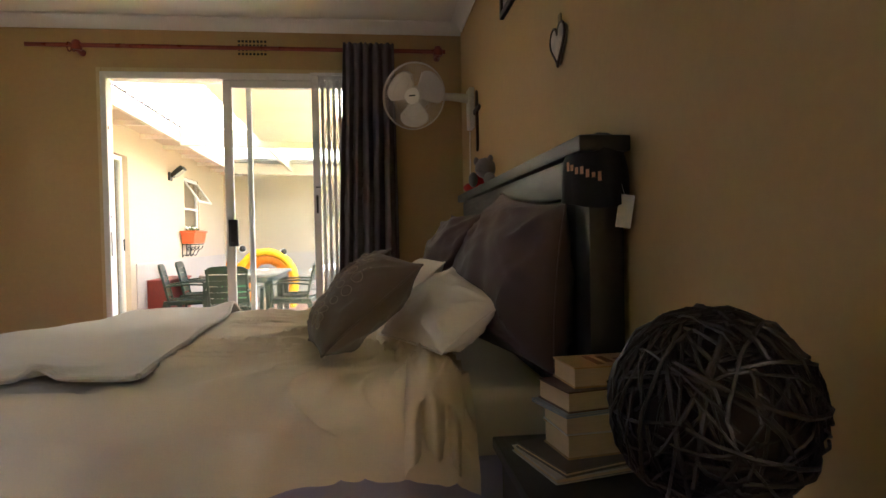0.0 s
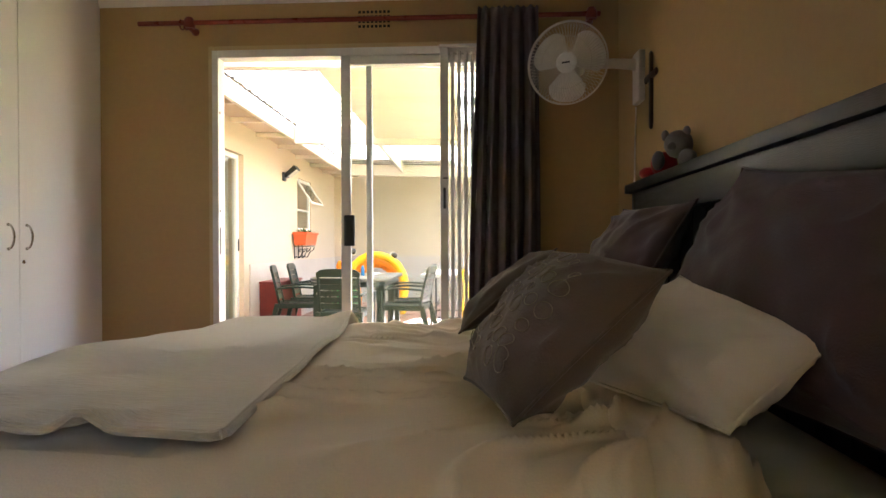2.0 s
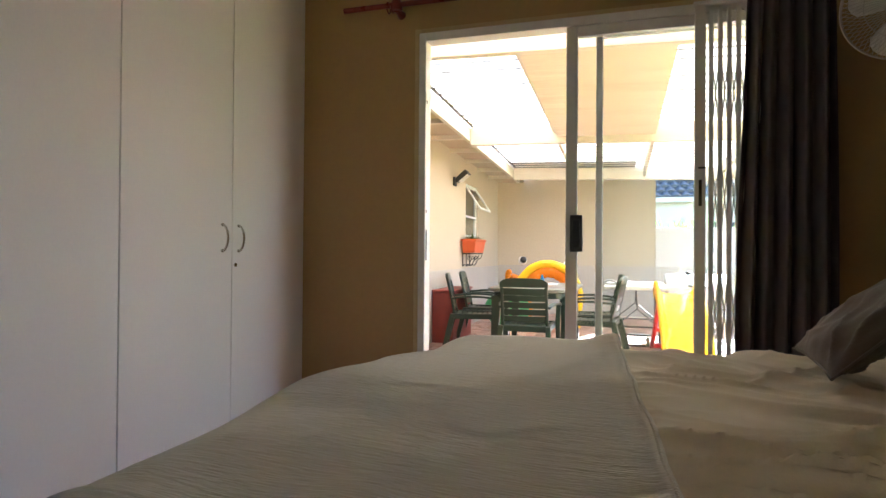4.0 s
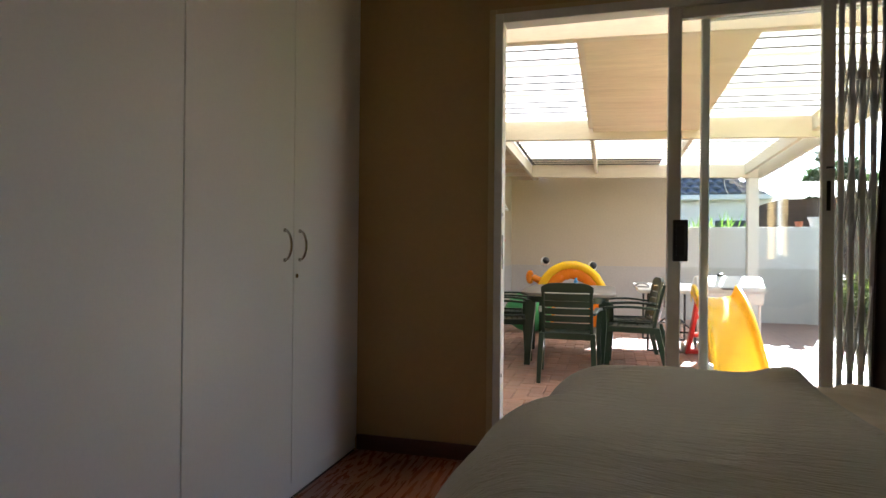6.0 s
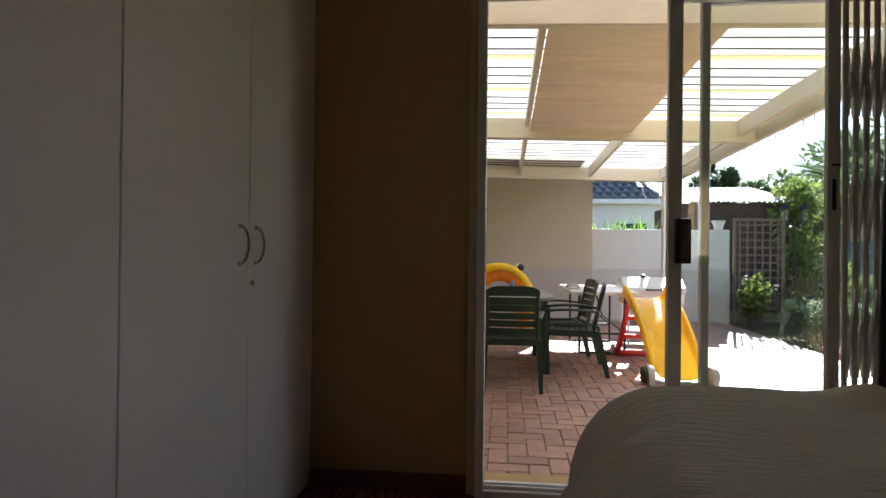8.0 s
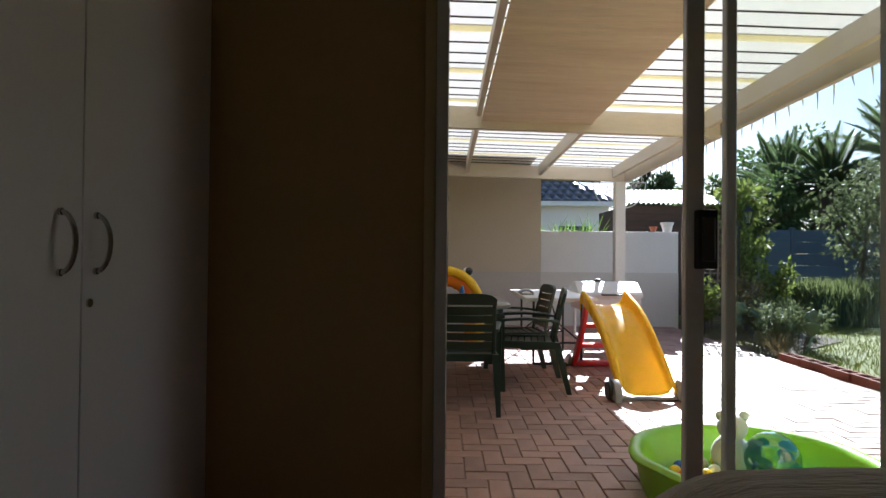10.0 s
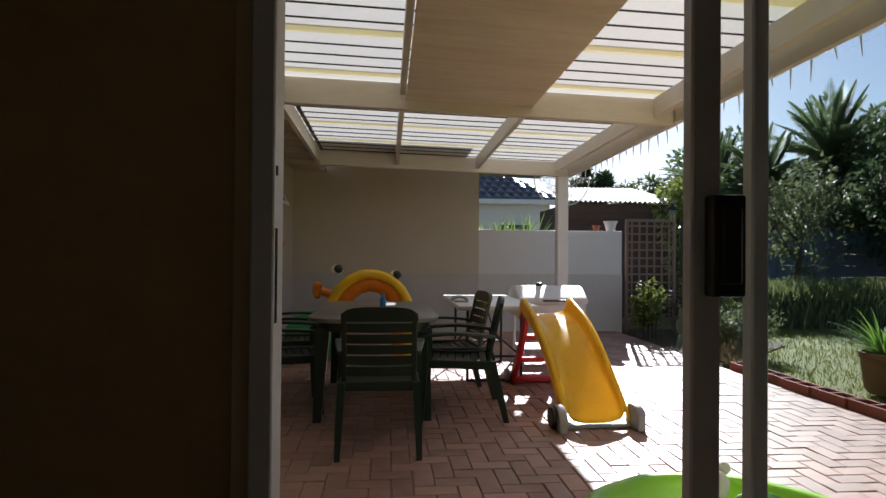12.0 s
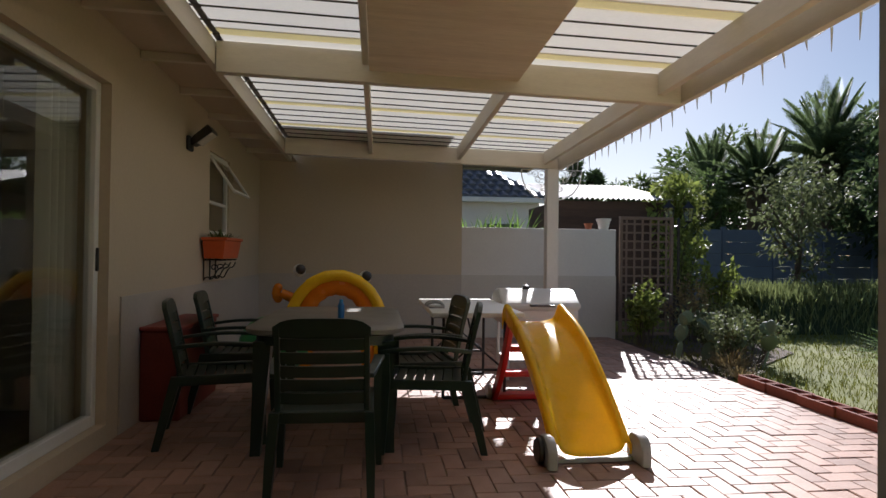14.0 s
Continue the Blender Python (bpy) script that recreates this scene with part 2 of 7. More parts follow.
def lathe(bm, profile, seg=24, at=(0, 0, 0), mi=0, caps=True):
    rings = [[Vector((at[0] + r * math.cos(2 * math.pi * k / seg), at[1] + r * math.sin(2 * math.pi * k / seg), at[2] + z)) for k in range(seg)] for r, z in profile]
    loft(bm, rings, mi=mi, caps=caps)


def ball(bm, c, r, u=14, v=8, mi=0, sq=(1, 1, 1)):
    out = bmesh.ops.create_uvsphere(bm, u_segments=u, v_segments=v, radius=1)
    for w in out["verts"]:
        w.co = Vector(c) + Vector((w.co.x * r * sq[0], w.co.y * r * sq[1], w.co.z * r * sq[2]))
    for f in {f for w in out["verts"] for f in w.link_faces}:
        f.material_index = mi


def surface(bm, nu, nv, f, mi=0):
    vv = [[bm.verts.new(f(i / nu, j / nv)) for j in range(nv + 1)] for i in range(nu + 1)]
    for i in range(nu):
        for j in range(nv):
            bm.faces.new((vv[i][j], vv[i + 1][j], vv[i + 1][j + 1], vv[i][j + 1])).material_index = mi
    return vv


def one(x0, x1, y0, y1, z0, z1, bev=0.0):
    bm = bm_new()
    box(bm, x0, x1, y0, y1, z0, z1, bev)
    return bm


def nz(x, y, z=0.0):
    return noise.noise(Vector((x, y, z)))


# ---- room ----
WX0, WX1, WY0, WY1, H = -3.05, 0.61, -2.3, 4.145, 2.495
DX0, DX1, DZ = -1.762, 0.04, 2.13
PZ = -0.11

bm = bm_new()
for g, ya, yb in ((0.0, WY1, WY1 + 0.03), (0.16, WY1 + 0.03, WY1 + 0.24)):
    box(bm, WX0 - 0.25, DX0 - g, ya, yb, -0.3, H + 0.25)
    box(bm, DX1 + g, WX1 + 0.25, ya, yb, -0.3, H + 0.25)
    box(bm, DX0 - g, DX1 + g, ya, yb, DZ + g * 0.3, H + 0.25)
    box(bm, DX0 - g, DX1 + g, ya, yb, -0.3, -0.001)
solid("wall_north", bm, M_OCHRE, "ochre painted plaster wall with a sliding door opening", "wall", kind="structure", smooth=0)
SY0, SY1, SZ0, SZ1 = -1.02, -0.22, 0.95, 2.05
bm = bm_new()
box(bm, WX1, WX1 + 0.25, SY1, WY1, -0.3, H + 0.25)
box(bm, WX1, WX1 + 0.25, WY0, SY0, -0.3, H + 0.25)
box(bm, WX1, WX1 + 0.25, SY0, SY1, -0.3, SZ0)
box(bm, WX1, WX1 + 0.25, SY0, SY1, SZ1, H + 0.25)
solid("wall_east", bm, M_OCHRE, "ochre painted bedroom wall behind the headboard", "wall", kind="structure", smooth=0)
bm = one(WX0 - 0.25, WX1 + 0.25, WY0 - 0.25, WY0, -0.3, H + 0.25)
solid("wall_south", bm, M_OCHRE, "plain ochre painted bedroom wall", "wall", kind="structure", smooth=0)
solid("wall_west", one(WX0 - 0.25, WX0, WY0, WY1, -0.3, H + 0.25), M_OCHRE, "plain ochre painted wall behind the wardrobe", "wall", kind="structure", smooth=0)
solid("ceiling", one(WX0, WX1, WY0, WY1, H, H + 0.12), M_CEIL, "white painted bedroom ceiling", "ceiling", kind="structure", smooth=0)
floor = solid("floor", one(WX0, WX1, WY0, WY1, -0.2, -0.012), M_DARKGAP, "red-brown laminate plank bedroom floor", "floor", kind="structure", smooth=0)


def cove(bm, a, b, inward, z, s=0.075):
    """A cornice with a hollow face along a wall's top from a to b."""
    prof = [(0, -s), (0.008, -s), (0.014, -s * 0.86), (s * 0.35, -s * 0.42), (s * 0.8, -0.016), (s, -0.012), (s, 0)]
    rings = []
    for p in (a, b):
        rings.append([Vector((p[0] + inward[0] * u, p[1] + inward[1] * u, z + w)) for u, w in prof] + [Vector((p[0], p[1], z))])
    loft(bm, rings)


bm = bm_new()
cove(bm, (WX0, WY1 - 0.001), (WX1, WY1 - 0.001), (0, -1), H - 0.001)
solid("trim_cornice_north", bm, M_CORNICE, "white plaster cornice above the sliding door wall", "cornice", kind="structure", smooth=50)
bm = bm_new()
cove(bm, (WX1 - 0.001, WY0), (WX1 - 0.001, WY1 - 0.08), (-1, 0), H - 0.001)
solid("trim_cornice_east", bm, M_CORNICE, "white plaster cornice above the headboard wall", "cornice", kind="structure", smooth=50)


def skirting(x0, x1, y0, y1):
    bm = bm_new()
    box(bm, x0, x1, y0, y1, -0.01, 0.075, 0.006, seg=2)
    solid("baseboard", bm, M_SKIRT, "dark brown wooden skirting board", "skirting", kind="structure")


skirting(-2.47, DX0 - 0.01, WY1 - 0.018, WY1 - 0.001)
skirting(DX1 + 0.01, WX1 - 0.002, WY1 - 0.018, WY1 - 0.001)
skirting(WX1 - 0.018, WX1 - 0.001, WY0, WY1 - 0.02)

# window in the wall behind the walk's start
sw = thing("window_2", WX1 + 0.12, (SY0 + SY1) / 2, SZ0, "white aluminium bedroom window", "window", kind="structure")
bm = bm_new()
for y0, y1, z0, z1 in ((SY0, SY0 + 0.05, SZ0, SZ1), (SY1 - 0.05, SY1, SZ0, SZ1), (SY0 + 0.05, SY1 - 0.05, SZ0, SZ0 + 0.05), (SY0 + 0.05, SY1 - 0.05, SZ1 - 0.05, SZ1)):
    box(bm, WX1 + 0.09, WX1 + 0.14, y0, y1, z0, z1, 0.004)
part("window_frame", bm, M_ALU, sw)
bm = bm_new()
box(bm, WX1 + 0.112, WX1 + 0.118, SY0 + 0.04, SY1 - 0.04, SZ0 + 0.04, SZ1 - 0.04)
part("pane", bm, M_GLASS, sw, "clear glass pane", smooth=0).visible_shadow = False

# sliding door: outer frame, sliding leaf, fixed leaf
door = thing("door_1", (DX0 + DX1) / 2, WY1, 0.0, "white aluminium sliding door standing open to the patio", "door", kind="structure")
bm = bm_new()
for a in ((DX0, DX0 + 0.038, 0.0, DZ), (DX1 - 0.038, DX1, 0.0, DZ)):
    box(bm, a[0], a[1], WY1 - 0.06, WY1 + 0.028, a[2], a[3], 0.003)
box(bm, DX0 + 0.038, DX1 - 0.038, WY1 - 0.06, WY1 + 0.028, DZ - 0.045, DZ, 0.003)
box(bm, DX0 + 0.038, DX1 - 0.038, WY1 - 0.06, WY1 + 0.06, 0.0, 0.035, 0.003)
for y in (-0.04, -0.004):
    box(bm, DX0 + 0.038, DX1 - 0.038, WY1 + y, WY1 + y + 0.006, 0.035, 0.05)
part("outer_frame", bm, M_ALU, door)
bm = bm_new()
for x0, x1, z0, z1 in ((DX0 - 0.036, DX0 - 0.001, 0.0, DZ + 0.036), (DX1 + 0.001, DX1 + 0.036, 0.0, DZ + 0.036), (DX0 - 0.001, DX1 + 0.001, DZ + 0.001, DZ + 0.036)):
    box(bm, x0, x1, WY1 - 0.028, WY1 - 0.001, z0, z1, 0.006, seg=2)
part("plaster_surround", bm, M_SURROUND, door, "ochre painted raised surround")


def leaf(name, x0, x1, yc, w0, w1, th=0.034):
    bm = bm_new()
    for a, b in ((x0, x0 + w0), (x1 - w1, x1)):
        box(bm, a, b, yc - th / 2, yc + th / 2, 0.042, DZ - 0.048, 0.004)
    box(bm, x0 + w0, x1 - w1, yc - th / 2, yc + th / 2, DZ - 0.098, DZ - 0.048, 0.003)
    box(bm, x0 + w0, x1 - w1, yc - th / 2, yc + th / 2, 0.042, 0.112, 0.003)
    fr = part(name, bm, M_ALU, door)
    bm = bm_new()
    box(bm, x0 + w0 - 0.008, x1 - w1 + 0.008, yc - 0.003, yc + 0.003, 0.105, DZ - 0.09)
    pane = part("pane", bm, M_GLASS, fr, "clear glass pane", local=False, smooth=0)
    pane.visible_shadow = False
    return fr


slide_leaf = leaf("sliding_leaf", -0.997, -0.05, WY1 - 0.038, 0.056, 0.056)
leaf("fixed_leaf", -0.856, DX1 - 0.038, WY1 + 0.002, 0.034, 0.04)
bm = bm_new()
box(bm, -0.974, -0.914, WY1 - 0.088, WY1 - 0.054, 0.978, 1.157, 0.006, seg=2)
box(bm, -0.963, -0.925, WY1 - 0.097, WY1 - 0.086, 1.0, 1.135, 0.004)
lock = part("latch_handle", bm, M_BLACKPL, slide_leaf, "black plastic latch handle")
bm = bm_new()
for z in (0.42, 1.02, 1.18, 1.76):
    box(bm, DX0 + 0.038, DX0 + 0.0395, WY1 - 0.045, WY1 - 0.033, z, z + 0.016)
box(bm, DX0 + 0.038, DX0 + 0.0395, WY1 - 0.045, WY1 - 0.031, 0.93, 1.09)
part("strike_plate", bm, M_DARKGAP, door, "dark strike plate slots")

# wardrobe: a row of tall doors in front of carcasses
CX = -2.475
def wardrobe_unit(y0, y1, pair):
    u = thing("wardrobe", CX - 0.28, (y0 + y1) / 2, 0.0, "white melamine built-in wardrobe with tall doors", "wardrobe", "built-in wardrobe row")
    bm = bm_new()
    box(bm, WX0 + 0.002, CX - 0.022, y0 + 0.001, y1 - 0.001, 0.0, H - 0.002)
    part("carcass", bm, M_CLOSET, u, smooth=0)
    bm = bm_new()
    box(bm, CX - 0.022, CX - 0.008, y0 + 0.001, y1 - 0.001, 0.0, 0.058)
    part("plinth", bm, M_CLOSET, u, smooth=0)
    ym = (y0 + y1) / 2
    for a, b, s in ((y0 + 0.002, ym - 0.0022, 1), (ym + 0.0022, y1 - 0.002, -1)):
        bm = bm_new()
        box(bm, CX - 0.018, CX, a, b, 0.06, H - 0.035, 0.0015)
        d = part("wardrobe_door", bm, M_CLOSET, u)
        yh = b - 0.072 if s > 0 else a + 0.042
        bm = bm_new()
        pts = []
        for k in range(13):
            q = math.pi * k / 12
            pts.append((CX + 0.004 + 0.029 * math.sin(q), yh, 1.03 - 0.059 * math.cos(q)))
        tube(bm, pts, 0.0052, 8)
        for z in (0.971, 1.089):
            tube(bm, [(CX, yh, z), (CX + 0.006, yh, z)], 0.0075, 10)
        part("bow_handle", bm, M_CHROME, d, "dull chrome bow handle")
        if s < 0:
            bm = bm_new()
            tube(bm, [(CX - 0.002, a + 0.022, 0.905), (CX + 0.004, a + 0.022, 0.905)], 0.0095, 12)
            part("cam_lock", bm, M_CHROME, d, "round metal cam lock")
    return u


for y0, y1 in ((2.852, WY1 - 0.002), (1.36, 2.850), (-0.14, 1.358)):
    wardrobe_unit(y0, y1, True)

# ---- patio shell ----
HX = -2.94
FX0, FX1 = 1.96, 2.0
bm = bm_new()
GY0, GY1, GZ0, GZ1 = 5.62, 7.50, 0.0, 2.05
NY0, NY1, NZ0, NZ1 = 9.60, 10.35, 1.22, 2.02
box(bm, HX - 0.25, HX, WY1 + 0.24, GY0, -0.3, 2.75)
box(bm, HX - 0.25, HX, GY0, GY1, GZ1, 2.75)
box(bm, HX - 0.25, HX, GY0, GY1, -0.3, GZ0)
box(bm, HX - 0.25, HX, GY1, NY0, -0.3, 2.75)
box(bm, HX - 0.25, HX, NY0, NY1, -0.3, NZ0)
box(bm, HX - 0.25, HX, NY0, NY1, NZ1, 2.75)
box(bm, HX - 0.25, HX, NY1, 12.2, -0.3, 2.75)
solid("wall_patio_house", bm, M_PLASTER, "cream painted house wall along the covered patio", "wall", kind="structure", smooth=0)
bm = bm_new()
box(bm, HX, HX + 0.012, GY1 + 0.16, 11.97, PZ - 0.03, 0.755)
solid("trim_dado_house", bm, M_GREYBAND, "grey painted dado band on the house wall", "dado", kind="structure", smooth=0)
solid("wall_patio_south", one(HX, WX0 + 0.002, WY1 + 0.24, WY1 + 0.3, -0.3, 0.0), M_PLASTER, "plain patio wall return", "wall", kind="structure", smooth=0)
FY = 11.975
LX0, LX1 = -0.16, 2.10
bm = bm_new()
box(bm, HX, LX0, FY, FY + 0.22, -0.3, 2.75)
solid("wall_patio_end", bm, M_PLASTER, "tall cream painted end wall of the patio", "wall", kind="structure", smooth=0)
bm = bm_new()
box(bm, LX0, LX1, FY + 0.002, FY + 0.2, -0.3, 1.445, 0.012, seg=2)
solid("wall_low", bm, M_WHITEWALL, "low white painted boundary wall", "wall", kind="structure")
bm = bm_new()
box(bm, HX + 0.013, LX0, FY - 0.012, FY, PZ - 0.03, 0.77)
solid("trim_dado_end", bm, M_GREYBAND, "grey painted dado band on the end wall", "dado", kind="structure", smooth=0)
bm = bm_new()
box(bm, LX0 + 0.001, LX1, FY - 0.008, FY + 0.002, PZ - 0.03, 0.77)
solid("trim_dado_low", bm, mat("pale_dado_paint", (0.58, 0.54, 0.48), 0.85, var=0.06, scale=1.6, bump=0.35, bscale=35, stain=(0.46, 0.41, 0.35), stain_amt=0.35), "pale grey dado band on the low wall", "dado", kind="structure", smooth=0)

# ground and paving bed
bm = bm_new()
surface(bm, 60, 60, lambda u, v: Vector(((u - 0.5) * 700 * abs(2 * u - 1) ** 1.5 + 0.0, (v - 0.5) * 700 * abs(2 * v - 1) ** 1.5 + 8, -0.16)))
solid("ground", bm, M_LAWN, "dry garden ground reaching the horizon", "ground", kind="structure", smooth=0)
pavement = solid("pavement", one(HX, FX1, WY1 + 0.24, FY, PZ - 0.045, PZ - 0.012), M_MORTAR, "clay brick patio paving laid in herringbone", "paving", kind="structure", smooth=0)

# ---- patio roof ----
def rz_at(y):
    return 2.385 - 0.022 * (y - 7.75)


def shed_fall(bm):
    """The whole roof falls away from the house."""
    for v in bm.verts:
        v.co.z -= 0.027 * (v.co.x + 0.6)


def beam(name, bm, label):
    shed_fall(bm)
    return solid(name, bm, M_TIMBER, label, "beam", "patio roof timbers")


def slant(bm, x0, x1, y0, y1, drop0, drop1, bev=0.006):
    """A timber along y that follows the roof's fall: from drop0 to drop1 under the sheets."""
    vs = box(bm, x0, x1, y0, y1, 0, 1, bev)
    for v in vs:
        t = v.co.z
        v.co.z = rz_at(v.co.y) - drop1 + t * (drop1 - drop0)


RX0, RX1 = -2.40, 0.86
roof_y0, roof_y1 = WY1 + 0.30, 10.72
bm = bm_new()
vs = box(bm, RX0, 0.80, 7.72, 7.79, 2.168, 2.378, 0.006)
beam("roof_beam", bm, "cream painted cross beam under the patio roof")
bm = bm_new()
box(bm, RX0, 0.80, 10.60, 10.67, 2.125, 2.314, 0.006)
beam("roof_beam", bm, "cream painted end beam of the patio roof")
bm = bm_new()
box(bm, RX0, 0.80, 4.95, 5.02, 2.26, 2.438, 0.006)
beam("roof_beam", bm, "cream painted cross beam near the bedroom door")
for x in (-1.43, -0.40, 0.64):
    bm = bm_new()
    slant(bm, x - 0.022, x + 0.022, 7.80, 10.598, 0.005, 0.15)
    beam("rafter", bm, "narrow cream painted rafter under the roof sheets")
for x in (-1.43, -0.40):
    bm = bm_new()
    slant(bm, x - 0.022, x + 0.022, 5.03, 7.718, 0.005, 0.10)
    beam("rafter", bm, "narrow cream painted rafter under the roof sheets")
bm = bm_new()
slant(bm, 0.62, 0.67, 4.55, 7.718, 0.005, 0.16)
beam("rafter", bm, "cream painted edge rafter under the roof sheets")
bm = bm_new()
slant(bm, 0.805, 0.85, 4.50, 10.72, 0.0, 0.20)
beam("fascia_beam", bm, "cream painted outer fascia beam of the patio roof")
bm = bm_new()
slant(bm, RX0 - 0.05, RX0 - 0.004, 4.46, 11.2, 0.015, 0.17)
beam("eaves_board", bm, "white painted eaves board along the house")
bm = bm_new()
slant(bm, HX + 0.002, RX0 - 0.05, 4.46, 11.97, 0.03, 0.05)
shed_fall(bm)
solid("ceiling_eaves", bm, M_PLASTER, "cream painted eaves soffit", "soffit", kind="structure")
for k in range(9):
    bm = bm_new()
    y = 4.7 + 0.8 * k
    slant(bm, HX + 0.003, RX0 - 0.052, y, y + 0.045, 0.052, 0.105)
    beam("eaves_rafter", bm, "cream painted rafter foot under the eaves")
bm = bm_new()
box(bm, -1.405, -0.39, 5.04, 7.715, 2.25, 2.266, 0.001)
for v in bm.verts:
    v.co.z += 0.022 * (7.72 - v.co.y) + 0.004 * math.sin(v.co.y * 3)
shed_fall(bm)
solid("plywood_board", bm, M_PLY, "raw plywood board fixed under the patio roof", "board")

# box-profile roof sheets, ribs running away from the house
def sheet(name, x0, x1, y0, y1, material, lift, label):
    bm = bm_new()
    prof = []
    y = y0
    while y < y1 - 0.01:
        for dy, dz in ((0.0, 0.0), (0.15, 0.0), (0.166, 0.009), (0.192, 0.009)):
            if y + dy <= y1:
                prof.append((y + dy, dz))
        y += 0.2
    prof.append((y1, 0.0))
    rows = []
    for k in range(9):
        x = x0 + (x1 - x0) * k / 8
        rows.append([Vector((x, yy, rz_at(yy) + dz + lift - 0.027 * (x + 0.6) + 0.003 * nz(x * 2, yy * 3))) for yy, dz in prof])
    loft(bm, rows, close=False, caps=False)
    # only the narrow falling slope of each rib takes the dark tone
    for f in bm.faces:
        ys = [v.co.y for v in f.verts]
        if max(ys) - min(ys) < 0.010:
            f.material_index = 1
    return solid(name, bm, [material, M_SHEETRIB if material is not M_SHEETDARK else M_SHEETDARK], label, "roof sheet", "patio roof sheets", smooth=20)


step = 0.8
y = roof_y0
while y < roof_y1 - 0.05:
    y1 = min(y + step - 0.09, roof_y1)
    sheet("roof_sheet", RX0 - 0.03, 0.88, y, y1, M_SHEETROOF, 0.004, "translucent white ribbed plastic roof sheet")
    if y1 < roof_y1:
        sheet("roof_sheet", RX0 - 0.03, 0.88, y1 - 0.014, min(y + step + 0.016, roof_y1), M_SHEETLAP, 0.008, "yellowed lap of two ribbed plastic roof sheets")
    y += step
# added strip: its dark colour stands in for the dark rib ends at the eaves
sheet("roof_sheet", RX0, RX0 + 0.045, roof_y0, roof_y1, M_SHEETDARK, -0.004, "dark strip added along the eaves for the dark rib ends")
sheet("roof_sheet", RX0 + 0.0, -0.5, 10.16, 11.96, M_SHEETDARK, 0.045, "weathered grey ribbed roof sheet")
# unseen overhang added past the end beam to keep sun off the paving
sheet("roof_sheet", -0.42, 0.88, 10.76, 12.36, M_SHEETDARK, 0.045, "weathered grey ribbed roof sheet")
bm = bm_new()
box(bm, 0.66, 0.80, 10.60 - 0.035, 10.60 + 0.105, PZ - 0.02, 2.085, 0.008, seg=2)
solid("patio_post", bm, M_WHITEWALL, "square white painted patio roof post", "post")

# ---- bedroom things ----
# bed: base, mattress, valance, headboard with posts, cap and planks
BY0, BY1, BX0, BX1 = 1.60, 3.40, -1.40, 0.49
bed = thing("bed", -0.5, 2.5, 0.0, "double bed with a black stained wooden headboard", "bed")
bm = bm_new()
box(bm, BX0 + 0.04, BX1, BY0 + 0.02, BY1 - 0.02, 0.10, 0.40, 0.02, seg=2)
part("bed_base", bm, M_LILAC, bed, "lilac fabric covered bed base")
for x in (BX0 + 0.15, BX1 - 0.15):
    for y in (BY0 + 0.15, BY1 - 0.15):
        bm = bm_new()
        lathe(bm, [(0.03, 0.0), (0.035, 0.06), (0.035, 0.101)], 14, (x, y, 0))
        part("leg", bm, M_BLACKWOOD, bed)
bm = bm_new()
box(bm, BX0 + 0.13, BX1, BY0 + 0.015, BY1 - 0.13, 0.402, 0.592, 0.04, seg=4)
for v in bm.verts:
    v.co.z += 0.006 * nz(v.co.x * 3, v.co.y * 3) if v.co.z > 0.5 else 0
part("mattress", bm, M_SHEET, bed, "white sheeted mattress")
bm = bm_new()
def valance(u, v):
    x = BX0 + 0.02 + (BX1 - BX0 - 0.04) * u
    w = 0.010 * math.sin(u * 95) * (1 - v) + 0.006 * nz(u * 14, v * 2)
    return Vector((x, BY0 + 0.008 + w - 0.004, 0.03 + 0.37 * v))
surface(bm, 160, 10, valance)
part("valance", bm, M_LILAC, bed, "lilac gathered valance hanging to the floor", smooth=60)

KX0, KX1, HY0, HY1, HZ = 0.50, 0.575, 1.42, 3.46, 1.215
for y in (HY0, HY1 - 0.10):
    bm = bm_new()
    box(bm, KX0 + 0.005, KX1 + 0.02, y, y + 0.10, 0.0, HZ, 0.006, seg=2)
    part("headboard_post", bm, M_BLACKWOOD, bed)
bm = bm_new()
box(bm, KX0 - 0.025, KX1 + 0.032, HY0 - 0.02, HY1 + 0.02, HZ + 0.001, HZ + 0.042, 0.008, seg=2)
part("headboard_cap", bm, M_BLACKWOOD, bed)
bm = bm_new()
box(bm, KX0 - 0.008, KX1, HY0 + 0.10, HY1 - 0.10, HZ - 0.105, HZ, 0.01, seg=2)
part("top_rail", bm, M_BLACKWOOD, bed)
bm = bm_new()
box(bm, KX0, KX1, HY0 + 0.10, HY1 - 0.10, 0.35, 0.52, 0.008)
part("bottom_rail", bm, M_BLACKWOOD, bed)
n = 15
for k in range(n):
    a = HY0 + 0.10 + (HY1 - HY0 - 0.2) * k / n
    b = HY0 + 0.10 + (HY1 - HY0 - 0.2) * (k + 1) / n
    bm = bm_new()
    box(bm, KX0 + 0.022, KX1 - 0.012, a + 0.0015, b - 0.0015, 0.515, HZ - 0.1, 0.006)
    part("plank", bm, M_BLACKWOOD, bed)


# duvet: a drape over the mattress with folds
def foot_in(y):
    """How far the bedding's foot edge is drawn in towards the window side."""
    a, b = (max(0.0, min(1.0, t)) for t in ((y - 1.95) / 0.5, (y - 2.78) / 0.2))
    return 0.12 * b * b * (3 - 2 * b) - 0.045 * a * a * (3 - 2 * a)


